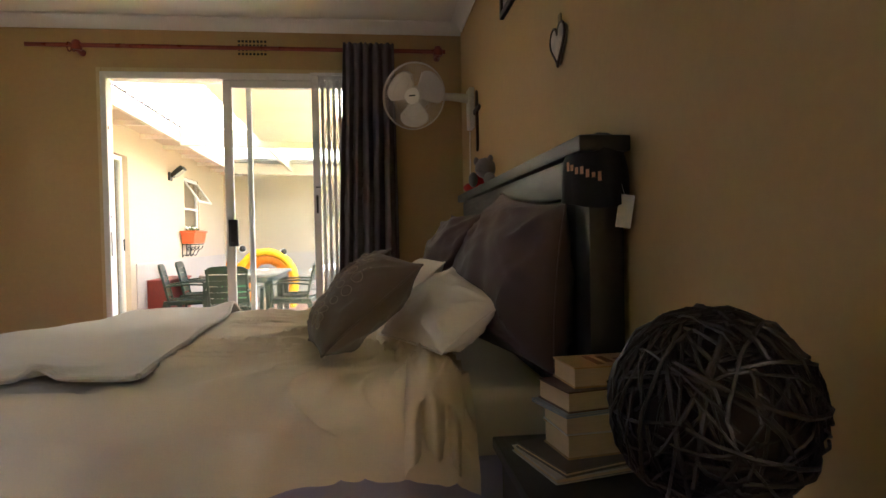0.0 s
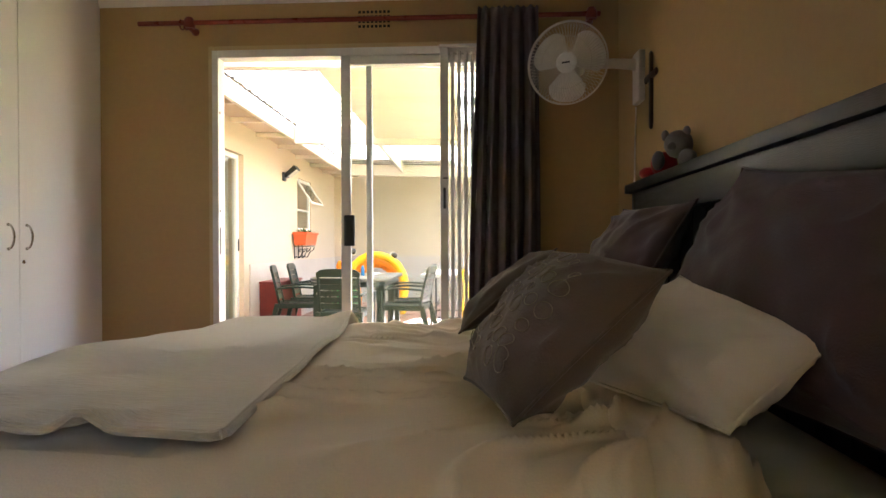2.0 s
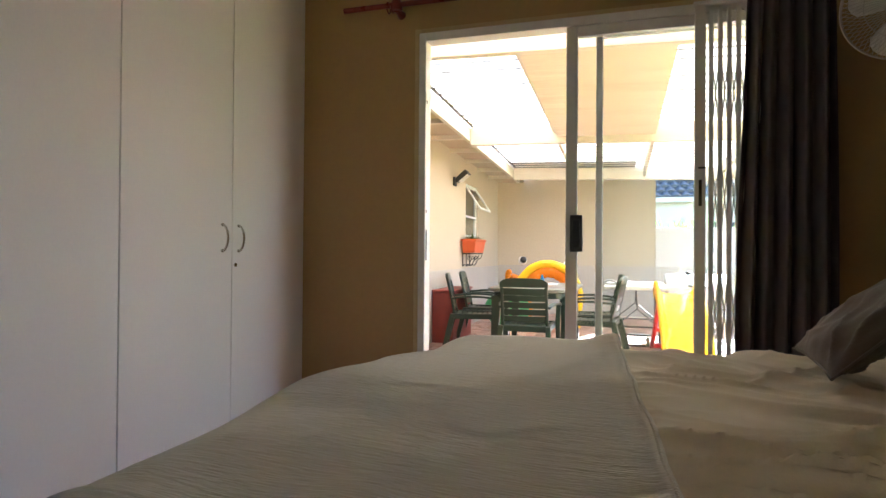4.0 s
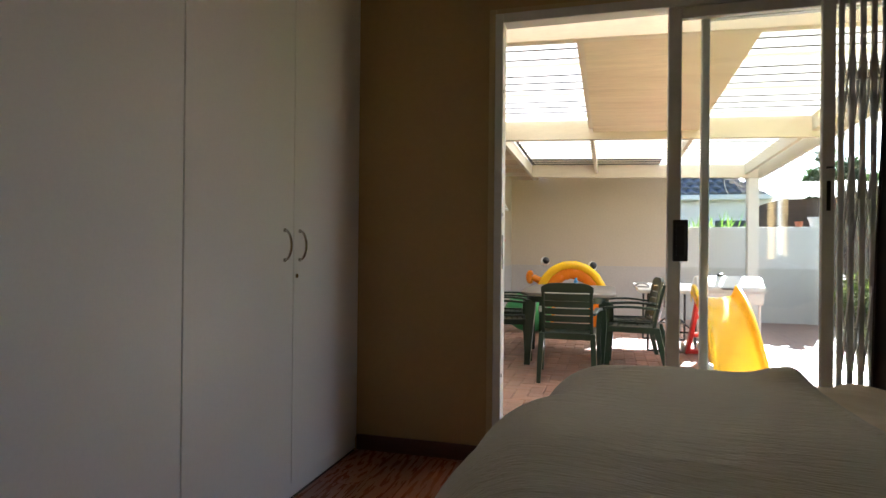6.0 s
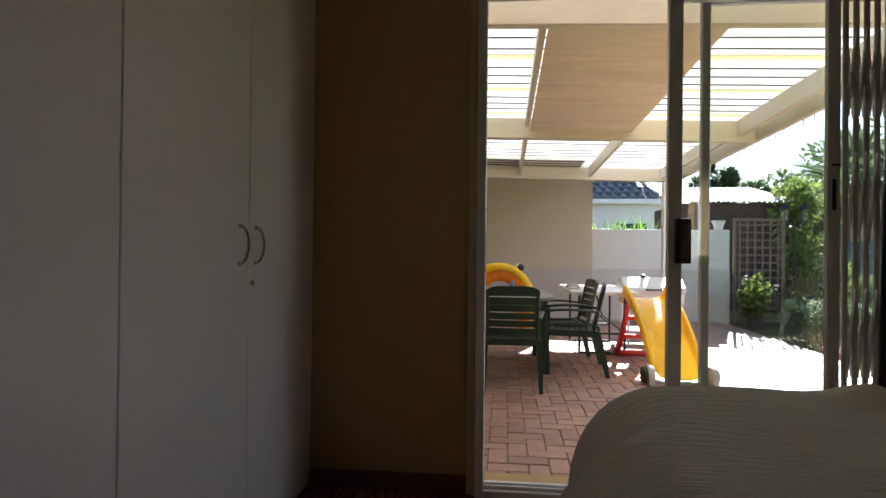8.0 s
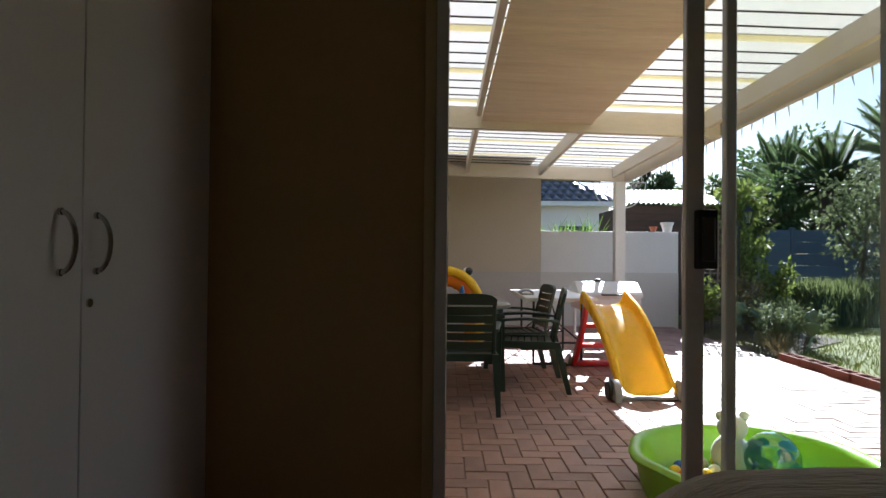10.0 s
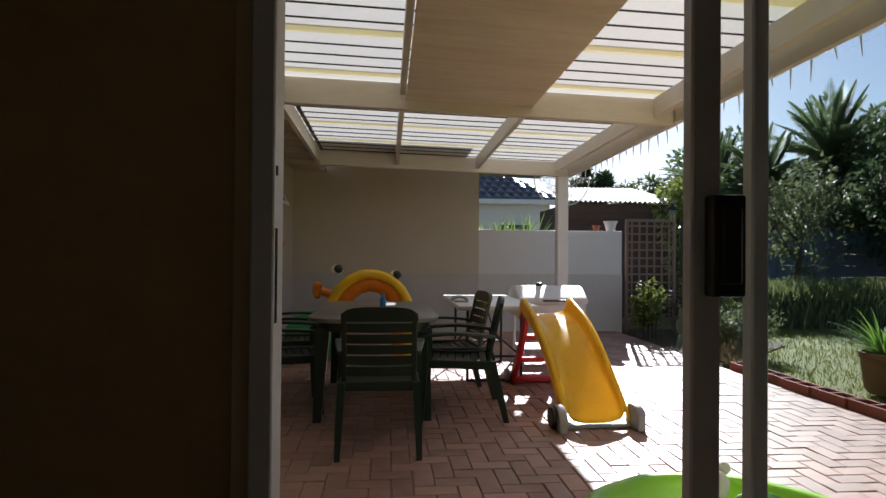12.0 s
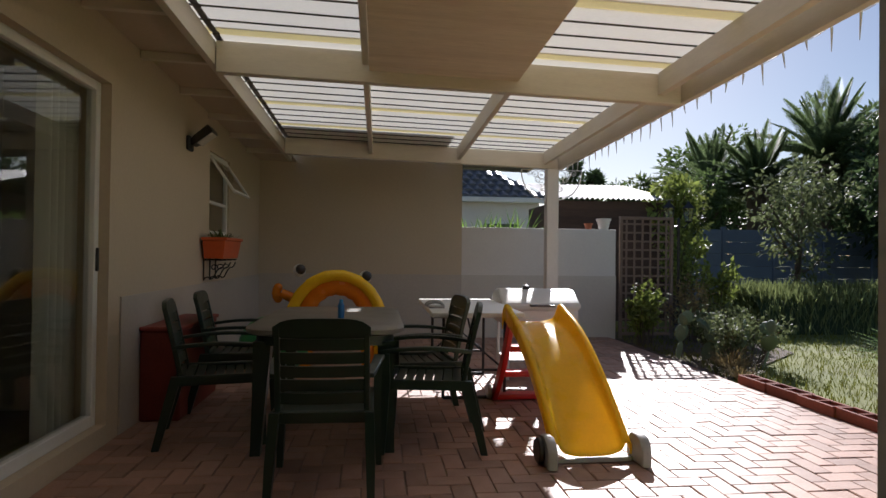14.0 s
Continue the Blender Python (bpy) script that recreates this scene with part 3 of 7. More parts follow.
def drape(s, half, r):
    """Across the bed: s is the way along the cloth from the middle; gives the offset from the middle and the drop."""
    sign, s = (1 if s >= 0 else -1), abs(s)
    flat = half - r
    if s <= flat:
        return sign * s, 0.0
    q = (s - flat) / r
    if q <= math.pi / 2:
        return sign * (flat + r * math.sin(q)), r * (1 - math.cos(q))
    return sign * (half + 0.035 * (1 - math.exp(-(q - math.pi / 2)))), r + (s - flat - r * math.pi / 2)


def top_height(x, y):
    """Height of the duvet's upper side: full, sunken at the pillows, with soft swells."""
    z = 0.640 + 0.014 * nz(x * 2.1 + 3, y * 2.3) + 0.030 * math.exp(-(((x + 1.36) / 0.24) ** 2 + ((y - 2.05) / 0.6) ** 2))
    q = max(0.0, min(1.0, (-1.20 - x) / 0.34))
    p = max(0.0, min(1.0, (2.0 - y) / 0.45))
    return z - 0.012 * q ** 2 - 0.012 * p * p


def folds(x, y):
    """Long creases that fan out from under the cushions, with shorter ones between them."""
    th, rr = math.atan2(y - 2.12, 0.62 - x), math.hypot(y - 2.12, 0.62 - x)
    a = th * 15 + 2.4 * nz(x * 1.1, y * 1.5, 4) + 0.9 * nz(x * 3.1, y * 3.4, 14)
    b = th * 29 + 3.0 * nz(x * 1.6, y * 2.2, 9)
    c = 34 * y - 20 * x + 6.0 * nz(x * 1.8, y * 2.0, 19)
    e = th * 47 + 4.0 * nz(x * 2.2, y * 2.8, 29)
    d = 0.020 * (1 - abs(math.sin(a))) ** 1.6 * max(0.0, min(1.0, 0.75 + 1.3 * nz(x * 1.4 + 8, y * 1.9, 2)))
    d += 0.022 * (1 - abs(math.sin(a + 0.5))) ** 4.5 * max(0.0, min(1.0, 0.70 + 1.6 * nz(x * 1.7 + 3, y * 2.3, 7)))
    d += 0.017 * (1 - abs(math.sin(b))) ** 3.5 * max(0.0, min(1.0, 0.60 + 1.6 * nz(x * 2.1 + 1, y * 2.6, 5)))
    d += 0.009 * (1 - abs(math.sin(e))) ** 3 * max(0.0, min(1.0, 0.25 + 1.7 * nz(x * 2.6 + 6, y * 3.1, 11)))
    d += 0.014 * (1 - abs(math.sin(c * 0.5))) ** 4 * max(0.0, min(1.0, 0.1 + 1.5 * nz(x * 2.4 + 3, y * 2.2, 25)))
    return 1.25 * d * (0.75 + 0.5 * math.exp(-((rr - 0.75) / 0.35) ** 2)) + 0.007 * nz(x * 6, y * 8) + 0.002 * nz(x * 21, y * 23)


DH = (BY1 - BY0) / 2 + 0.045
DYC = (BY0 + BY1) / 2
def duvet_point(u, v):
    s = (v - 0.5) * 2 * (DH + 0.19 + 0.03 * (1 - u))
    off, drop = drape(s, DH, 0.13 if s < 0 else 0.24)
    y = DYC + off
    x = -1.475 + 1.715 * u + foot_in(y) * (1 - u) ** 2
    z = top_height(x, y) - drop
    foot = max(0.0, (-1.25 + foot_in(y) - x) / 0.225)
    z -= 0.15 * foot ** 2
    z += folds(x, y + (drop if s < 0 else -drop)) * (1.0 if drop < 0.1 else 0.6) * (1.0 if x > -0.62 else 0.25 + 0.75 * max(0.0, 1 + (x + 0.62) / 0.12))
    under = max(0.0, min(1.0, (-0.74 - x) / 0.06)) if y > 1.66 else 0.0
    z -= 0.018 * under
    if drop > 0.1:
        side = -1 if s < 0 else 1
        free = 1.0 - under if side > 0 else 1.0
        y += side * (free * (0.045 * nz(x * 5, drop * 3, 2) + 0.022 * math.sin(x * 13 + 2.5 * nz(x * 2, 0, 7)) + 0.008 * math.sin(x * 31 + 4 * nz(x * 3, drop * 2, 8))) * min(1.0, (drop - 0.1) / 0.1) - 0.03 * (1 - free))
        z += 0.02 * nz(x * 3, 0.5, 5)
    head = max(0.0, (u - 0.9) / 0.1)
    z -= 0.03 * head ** 2
    return Vector((x, y, z))
bm = bm_new()
surface(bm, 250, 340, duvet_point)
# foot end hangs down
def duvet_foot(u, v):
    top = duvet_point(0.0, 0.09 + 0.82 * u)
    return Vector((top.x - 0.012 * math.sin(v * 2) + 0.012 * nz(top.y * 6, v * 2) * v, top.y, top.z - v * 0.30 - 0.001))
bmesh.ops.remove_doubles(bm, verts=bm.verts[:], dist=0.0005)
duvet = solid("duvet", bm, M_DUVET, "rumpled cream cotton duvet spread over the bed", "duvet", smooth=80)
bm = bm_new()
surface(bm, 90, 16, duvet_foot)
part("foot_drop", bm, M_DUVET, duvet, local=True, smooth=80)

# turned-back fold of the duvet by the pillows, hanging over the side
bm = bm_new()
def fold_point(u, v):
    s = (v - 0.5) * 2 * (DH + 0.20)
    off, drop = drape(s, DH + 0.015, 0.11)
    y = DYC + off
    q = u * math.pi
    x = 0.02 + 0.16 * u + 0.05 * math.sin(y * 5) - 0.10 * max(0.0, (1.75 - y)) 
    z = top_height(x, y) - 0.022 + 0.075 * math.sin(q) ** 0.7 - drop + 0.014 * math.sin(u * 19 + 3 * nz(u, y * 2)) * (0.4 + 0.6 * v) + folds(x, y) * 0.9
    if drop > 0.11:
        y += (-1 if s < 0 else 1) * (0.03 * nz(x * 8, drop * 4, 3) + 0.024 * math.sin(u * 17 + 2 * nz(u * 2, drop * 3, 6)))
    return Vector((x, y, z))
surface(bm, 44, 150, fold_point)
part("turned_back_edge", bm, M_DUVET, duvet, local=True, smooth=80)

# throw across the foot, with a thick rolled hem
def throw_point(u, v, lift=0.014):
    s0, s1 = -(DH - 0.13), DH + 0.12
    s = s0 + (s1 - s0) * v
    off, drop = drape(s, DH, 0.13 if s < 0 else 0.24)
    y = DYC + off
    edge = -0.655 - 0.06 * (y - 1.7) + 0.02 * nz(y * 3, 1) 
    L = 1.12
    a = u * L
    x = edge - a
    z = top_height(max(x, -1.50), y) + lift - drop
    fi = foot_in(y)
    over = -1.51 + fi - x
    if over > -0.20:
        q = (over + 0.20) / 0.21
        if q < math.pi / 2:
            x = -1.31 + fi - 0.21 * math.sin(q)
            z -= 0.23 * (1 - math.cos(q))
        else:
            z -= 0.23 + (q - math.pi / 2) * 0.21
            x = -1.52 + fi - 0.012 * math.sin(y * 11) * min(1.0, q - math.pi / 2)
    z += 0.07 * folds(x + 4, y) + 0.010 * nz(x * 3, y * 3, 3) + 0.006 * math.exp(-((u) / 0.012) ** 2) + 0.008 * math.exp(-((v) / 0.012) ** 2)
    z += 0.035 * math.exp(-(((x + 0.77) / 0.07) ** 2 + ((y - 3.16) / 0.10) ** 2))
    z += 0.034 * math.exp(-((x + 0.90 - 0.4 * (y - 1.7)) / 0.035) ** 2) * math.exp(-((y - 1.68) / 0.10) ** 2)
    z += 0.016 * math.exp(-((x + 1.08 - 0.3 * (y - 1.7)) / 0.06) ** 2) * math.exp(-((y - 1.68) / 0.16) ** 2)
    z += 0.0013 * math.sin(170 * y + 5 * nz(x * 3, y * 3, 31)) * max(0.0, 0.3 + nz(x * 2 + 2, y * 2.5, 33))
    return Vector((x, y + 0.012 * math.sin(u * 14) * (1 - v), z))
bm = bm_new()
surface(bm, 130, 300, throw_point)
throw = solid("throw_blanket", bm, M_THROW, "grey ribbed cotton throw folded over the foot of the bed", "blanket", smooth=80)
md = throw.modifiers.new("thick", "SOLIDIFY")
md.thickness, md.offset = 0.010, 1.0
bm = bm_new()
tube(bm, [throw_point(0.0, k / 60) + Vector((0.002, 0, 0.001)) for k in range(61)], 0.008, 7)
tube(bm, [throw_point(k / 60, 0.0) + Vector((0, -0.002, 0.001)) for k in range(61)], 0.009, 7)
part("rolled_hem", bm, M_THROW, throw, local=True)


# pillows: a stuffed cloth square between four corners, puckered at the corners and creased
def cushion(name, corners, fat, material, label, category, ears=0.06, seed=0, group="", crease=0.010, sag=0.0):
    """corners: upper left, upper right, lower right, lower left, as seen from the front. Returns the thing and its front's shape."""
    tl, tr, br, bl = (Vector(c) for c in corners)
    mid = (tl + tr + br + bl) / 4
    n = ((tr - bl).cross(tl - br)).normalized()
    t = new(name)
    t.matrix_basis = Matrix.Translation(mid)
    tagged(t, label, category, group)

    def shape(side, a, b):
        k = max((1 - a * a) * (1 - b * b), 0.0)
        pinch = 1 - ears * ((1 - abs(a) ** 3) * abs(b) ** 2 + (1 - abs(b) ** 3) * abs(a) ** 2)
        u, v = (a * pinch + 1) / 2, (b * pinch + 1) / 2
        p = bl.lerp(br, u).lerp(tl.lerp(tr, u), v) - mid
        full = fat * 0.5 * k ** 0.48 * (1 - sag * b)
        w = crease * (1.2 * nz(a * 1.8 + seed, b * 1.8, seed) + 0.5 * nz(a * 5, b * 4 + seed))
        for ca, cb in ((-1, 1), (1, 1), (1, -1), (-1, -1)):
            r = math.hypot(a - ca, b - cb)
            q = math.atan2(b - cb, a - ca)
            w += crease * 1.5 * (1 - abs(math.sin(q * 5 + seed + ca + 1.5 * nz(a * 2, b * 2, seed + 3)))) ** 2 * math.exp(-((r - 0.5) / 0.42) ** 2)
        f = 1 - abs(math.sin(4.2 * a + 2.6 * b + 2.6 * nz(a * 1.5 + seed, b * 1.5, 3)))
        w += crease * 1.3 * f ** 3 * max(0.0, 0.3 + nz(a * 1.6, b * 1.6 + seed, 8))
        return p + n * (side * (full + w * min(1.0, k * 3.5)) + 0.018 * a * b * (1 if seed % 2 else -1))

    bm = bm_new()
    for side in (1, -1):
        surface(bm, 44, 44, lambda u, v: shape(side, 2 * u - 1, 2 * v - 1))
    bmesh.ops.remove_doubles(bm, verts=bm.verts[:], dist=0.0006)
    part("cover", bm, material, t, local=True, smooth=80)
    rim = []
    for k in range(96):
        q = k / 96 * 4
        e, g = int(q), q - int(q)
        a, b = ((2 * g - 1, -1), (1, 2 * g - 1), (1 - 2 * g, 1), (-1, 1 - 2 * g))[e]
        rim.append(shape(1, a, b))
    bm = bm_new()
    tube(bm, rim + [rim[0]], 0.0035, 6)
    part("seam", bm, material, t, local=True)
    return t, shape


cushion("pillow", ((0.455, 2.25, 1.185), (0.49, 1.495, 1.09), (0.42, 1.49, 0.655), (0.26, 2.20, 0.67)), 0.27, M_MAUVE, "large mauve-brown pillow leaning on the headboard", "pillow", 0.075, 1, "mauve pillows", 0.016, 0.22)
cushion("pillow", ((0.42, 3.20, 1.12), (0.455, 2.56, 1.13), (0.23, 2.52, 0.70), (0.20, 3.20, 0.70)), 0.20, M_MAUVE, "large mauve-brown pillow leaning on the headboard", "pillow", 0.075, 4, "mauve pillows", 0.016, 0.2)
cushion("pillow", ((0.26, 2.07, 0.895), (0.325, 1.625, 0.842), (0.165, 1.585, 0.69), (-0.02, 2.05, 0.70)), 0.15, M_SHEET, "cream pillow slumped in front of the dark pillow", "pillow", 0.05, 2, "cream pillows", 0.010)
cushion("pillow", ((0.27, 2.98, 0.90), (0.27, 2.36, 0.90), (-0.04, 2.30, 0.69), (-0.04, 2.98, 0.69)), 0.15, M_SHEET, "cream pillow slumped in front of the dark pillow", "pillow", 0.05, 3, "cream pillows", 0.010)
near, near_shape = cushion("cushion", ((0.0, 2.085, 0.95), (0.108, 1.725, 0.95), (-0.150, 1.595, 0.695), (-0.255, 2.02, 0.695)), 0.18, M_TAUPE, "taupe cushion embroidered with pale rings", "cushion", 0.05, 6, "taupe cushions", 0.009)
cushion("cushion", ((0.06, 3.10, 0.935), (0.07, 2.71, 0.955), (-0.285, 2.70, 0.695), (-0.25, 3.06, 0.685)), 0.115, M_TAUPE, "plain taupe cushion lying on the duvet", "cushion", 0.05, 5, "taupe cushions", 0.009)
# embroidered rings on its front
rnd = random.Random(5)
spots = []
for k in range(400):
    ca, cb = rnd.uniform(-0.78, 0.62), rnd.uniform(-0.72, 0.72)
    if len(spots) == 34 or ca + 0.5 * cb > 0.75 or any((ca - a) ** 2 + (cb - b) ** 2 < 0.19 ** 2 for a, b in spots):
        continue
    spots.append((ca, cb))
    rr, sq = rnd.uniform(0.06, 0.13), rnd.uniform(0.75, 1.05)
    bm = bm_new()
    pts = []
    for j in range(21):
        q = 2 * math.pi * j / 20
        a, b = ca + rr * math.cos(q), cb + rr * sq * math.sin(q)
        off = (near_shape(1, a, b) - near_shape(-1, a, b)).normalized()
        pts.append(near_shape(1, a, b) + off * 0.0012)
    tube(bm, pts, 0.0011, 5, caps=False)
    part("ring_embroidery", bm, M_EMBROID, near, local=True)

# nightstand with books and a woven ball lamp
ns = thing("nightstand", 0.43, 1.04, 0.0, "black stained wooden nightstand beside the bed", "nightstand")
bm = bm_new()
box(bm, 0.27, 0.59, 0.55, 1.50, 0.475, 0.505, 0.006, seg=2)
part("top", bm, M_BLACKWOOD, ns)
bm = bm_new()
box(bm, 0.30, 0.58, 0.58, 1.47, 0.06, 0.474, 0.004)
part("body", bm, M_BLACKWOOD, ns)
for z0, z1 in ((0.08, 0.26), (0.27, 0.465)):
    bm = bm_new()
    box(bm, 0.284, 0.302, 0.60, 1.45, z0, z1, 0.004)
    d = part("drawer_front", bm, M_BLACKWOOD, ns)
    bm = bm_new()
    ball(bm, (0.272, 1.02, (z0 + z1) / 2), 0.016)
    part("knob", bm, M_BLACKWOOD, d)
for x in (0.325, 0.55):
    for y in (0.61, 1.44):
        bm = bm_new()
        box(bm, x - 0.02, x + 0.02, y - 0.02, y + 0.02, 0.0, 0.061)
        part("foot", bm, M_BLACKWOOD, ns)

M_PAGES = mat("yellowed_pages", (0.62, 0.50, 0.32), 0.9, var=0.15, scale=3, bscale=400, bump=0.4, stretch=(0.1, 0.1, 3))
def book(w, d, h, cover, label, m, title=False):
    b = new("book")
    b.matrix_basis = m
    tagged(b, label, "book", "stack of books")
    bm = bm_new()
    box(bm, -w / 2 + 0.004, w / 2 - 0.004, -d / 2 + 0.003, d / 2 - 0.004, 0.003, h - 0.003)
    part("page_block", bm, M_PAGES, b, "yellowed paper pages", local=True)
    bm = bm_new()
    box(bm, -w / 2, w / 2, -d / 2, d / 2, 0, 0.003)
    box(bm, -w / 2, w / 2, -d / 2, d / 2, h - 0.003, h)
    box(bm, -w / 2, w / 2, d / 2 - 0.003, d / 2, 0.003, h - 0.003)
    part("cover", bm, cover, b, local=True, smooth=0)
    if title:
        bm = bm_new()
        for k, (u0, u1) in enumerate(((-0.35, 0.35), (-0.28, 0.2), (-0.1, 0.3))):
            box(bm, u0 * w, u1 * w, -0.03 + k * 0.03, -0.012 + k * 0.03, h, h + 0.0006)
        part("cover_print", bm, mat("dark_print", (0.16, 0.05, 0.02), 0.6), b, "illegible dark brown cover print", local=True, smooth=0)
    return b


def cover_mat(name, c):
    return mat(name, c, 0.35, var=0.12, scale=15, bump=0.05)


z = 0.506
for w, d, h, c, label, x, y, r in (
        (0.21, 0.275, 0.014, (0.55, 0.52, 0.47), "thin pale magazine at the bottom of the stack", 0.435, 1.315, 12),
        (0.20, 0.265, 0.012, (0.12, 0.10, 0.10), "thin dark magazine in the stack", 0.44, 1.315, 17),
        (0.125, 0.19, 0.053, (0.45, 0.30, 0.14), "thick tan paperback in the stack", 0.452, 1.315, 8),
        (0.135, 0.20, 0.042, (0.62, 0.60, 0.56), "white paperback in the stack", 0.455, 1.31, 5),
        (0.15, 0.22, 0.008, (0.25, 0.30, 0.36), "thin blue-grey booklet in the stack", 0.445, 1.315, 14),
        (0.14, 0.205, 0.045, (0.10, 0.045, 0.03), "thick dark-backed paperback in the stack", 0.45, 1.31, 11),
        (0.125, 0.185, 0.045, (0.52, 0.33, 0.13), "thick tan paperback lying on top of the stack", 0.472, 1.315, 4)):
    book(w, d, h, cover_mat("book_cover", c), label, pose(x + 0.018, y, z, 0, 0, r - 90), z > 0.65)
    z += h + 0.0008

M_WICKER = mat("dark_wicker", (0.012, 0.0065, 0.0045), 0.5, var=0.4, scale=20, bump=0.3, bscale=100)
wl = thing("wicker_ball_lamp", 0.405, 0.73, 0.506, "dark brown woven wicker ball lamp on the nightstand", "lamp")
bm = bm_new()
lathe(bm, [(0.07, 0.0), (0.075, 0.012), (0.05, 0.03), (0.022, 0.06), (0.022, 0.17)], 20, (0.405, 0.73, 0.506))
part("base", bm, M_WICKER, wl)
bm = bm_new()
ball(bm, (0.405, 0.73, 0.794), 0.106, 24, 14)
part("inner_shade", bm, mat("dark_inner_shade", (0.025, 0.016, 0.012), 0.9, var=0.2), wl)
rnd = random.Random(9)
bm = bm_new()
for k in range(230):
    ax = Vector((rnd.gauss(0, 1), rnd.gauss(0, 1), rnd.gauss(0, 0.6))).normalized()
    e1 = ax.orthogonal().normalized()
    e2 = ax.cross(e1)
    a0, span, off = rnd.uniform(0, 6.28), rnd.uniform(1.2, 3.4), rnd.uniform(-0.5, 0.5)
    R = 0.121 + rnd.uniform(-0.008, 0.006)
    rr = R * math.sqrt(1 - off * off)
    pts = [Vector((0.405, 0.73, 0.794)) + ax * (R * off) + (e1 * math.cos(a0 + span * j / 12) + e2 * math.sin(a0 + span * j / 12)) * (rr + 0.003 * math.sin(j * 1.7 + k)) for j in range(13)]
    tube(bm, pts, rnd.uniform(0.0018, 0.0034), 5)
part("woven_strands", bm, M_WICKER, wl, "tangled dark wicker strands", kind="stuff")

# cap hung over the headboard's corner with a paper tag
cp = thing("cap", 0.53, 1.47, HZ - 0.05, "black embroidered cap hung over the headboard corner", "cap")
bm = bm_new()
M_CAP = weave_mat("black_cap_cloth", (0.013, 0.012, 0.014), 250, 0.9)
def cap_pt(u, v):
    q, w = 2 * math.pi * u, v * math.pi * 0.5
    r = 0.090 * math.cos(w) ** 0.45 * (1 + 0.05 * math.sin(3 * q) + 0.03 * math.sin(7 * q + 4 * v))
    low = 0.05 * (0.5 + 0.5 * math.sin(q * 1.0 + 3.6)) * (1 - v)
    return Vector((0.548 + 0.92 * r * math.cos(q), 1.478 + r * math.sin(q), HZ - 0.085 - low + 0.14 * math.sin(w) ** 0.7 + 0.008 * nz(u * 6, v * 4)))
surface(bm, 36, 14, cap_pt)
bmesh.ops.remove_doubles(bm, verts=bm.verts[:], dist=0.0004)
part("crown", bm, M_CAP, cp, smooth=80)
bm = bm_new()
for k in range(7):
    q = math.pi * (1.08 + 0.055 * k)
    p = Vector((0.545 + 0.0815 * math.cos(q), 1.478 + 0.0905 * math.sin(q), HZ - 0.03 - 0.005 * k))
    box(bm, -0.004, 0.004, -0.001, 0.001, -0.011 + 0.004 * (k % 2), 0.011 - 0.003 * (k % 3), m=Matrix.Translation(p) @ Matrix.Rotation(q + math.pi / 2, 4, "Z"))
part("embroidered_mark", bm, mat("copper_thread", (0.62, 0.30, 0.16), 0.5), cp, "illegible copper coloured embroidery", kind="stuff")
bm = bm_new()
box(bm, -0.0008, 0.0008, -0.018, 0.018, -0.04, 0.04, m=Matrix.Translation((0.585, 1.392, HZ - 0.145)) @ Matrix.Rotation(1.2, 4, "Z") @ Matrix.Rotation(0.15, 4, "X"))
tube(bm, [(0.585, 1.392, HZ - 0.107), (0.575, 1.40, HZ - 0.06)], 0.0008, 5)
part("paper_tag", bm, mat("white_card", (0.75, 0.73, 0.72), 0.7), cp, "white paper tag on a string")

# plush toy on the headboard: one plain shape
bm = bm_new()
pz = HZ + 0.042
for c, r, q, mi in (((0.535, 3.09, pz + 0.045), 0.058, (0.85, 1.25, 0.85), 1), ((0.54, 2.935, pz + 0.098), 0.055, (0.95, 1, 0.95), 0), ((0.50, 3.19, pz + 0.022), 0.030, (1.1, 1.8, 0.8), 1),
                    ((0.53, 3.26, pz + 0.024), 0.030, (1.0, 1.5, 0.85), 1), ((0.495, 3.03, pz + 0.05), 0.024, (1, 1.2, 1.6), 0), ((0.50, 2.965, pz + 0.135), 0.020, (0.7, 1, 1), 0),
                    ((0.56, 2.91, pz + 0.14), 0.020, (0.7, 1, 1), 0), ((0.505, 2.905, pz + 0.085), 0.020, (1, 1, 0.8), 0), ((0.545, 2.86, pz + 0.035), 0.036, (0.8, 1.5, 0.95), 0)):
    ball(bm, c, r, 14, 9, mi, q)
for v in bm.verts:
    v.co += v.normal * 0.003 * nz(v.co.x * 60, v.co.y * 60, v.co.z * 60)
solid("plush_toy", bm, [weave_mat("grey_plush", (0.20, 0.19, 0.19), 150), weave_mat("red_plush", (0.42, 0.025, 0.02), 150)], "small grey and red plush toy sitting on the headboard", "plush toy", smooth=80)

# curtain rod and curtain
rod = thing("curtain_rod", -0.85, WY1 - 0.08, 2.285, "mahogany stained wooden curtain rod above the door", "curtain rod")
bm = bm_new()
tube(bm, [(-2.19, WY1 - 0.08, 2.288), (0.49, WY1 - 0.08, 2.283)], 0.0145, 14)
part("pole", bm, M_ROD, rod)
for x in (-1.885, 0.44):
    bm = bm_new()
    tube(bm, [(x, WY1 - 0.001, 2.262), (x, WY1 - 0.05, 2.262), (x, WY1 - 0.08, 2.266)], [0.024, 0.016, 0.02], 12)
    lathe(bm, [(0.03, -0.028), (0.034, -0.01), (0.032, 0.012), (0.02, 0.034)], 14, (x, WY1 - 0.08, 2.283))
    part("bracket", bm, M_ROD, rod)
for x in (-1.93, -1.905):
    bm = bm_new()
    tube(bm, [(x, WY1 - 0.08 + 0.028 * math.cos(q * math.pi / 8), 2.276 + 0.028 * math.sin(q * math.pi / 8)) for q in range(17)], 0.004, 7, caps=False)
    part("ring", bm, M_ROD, rod)
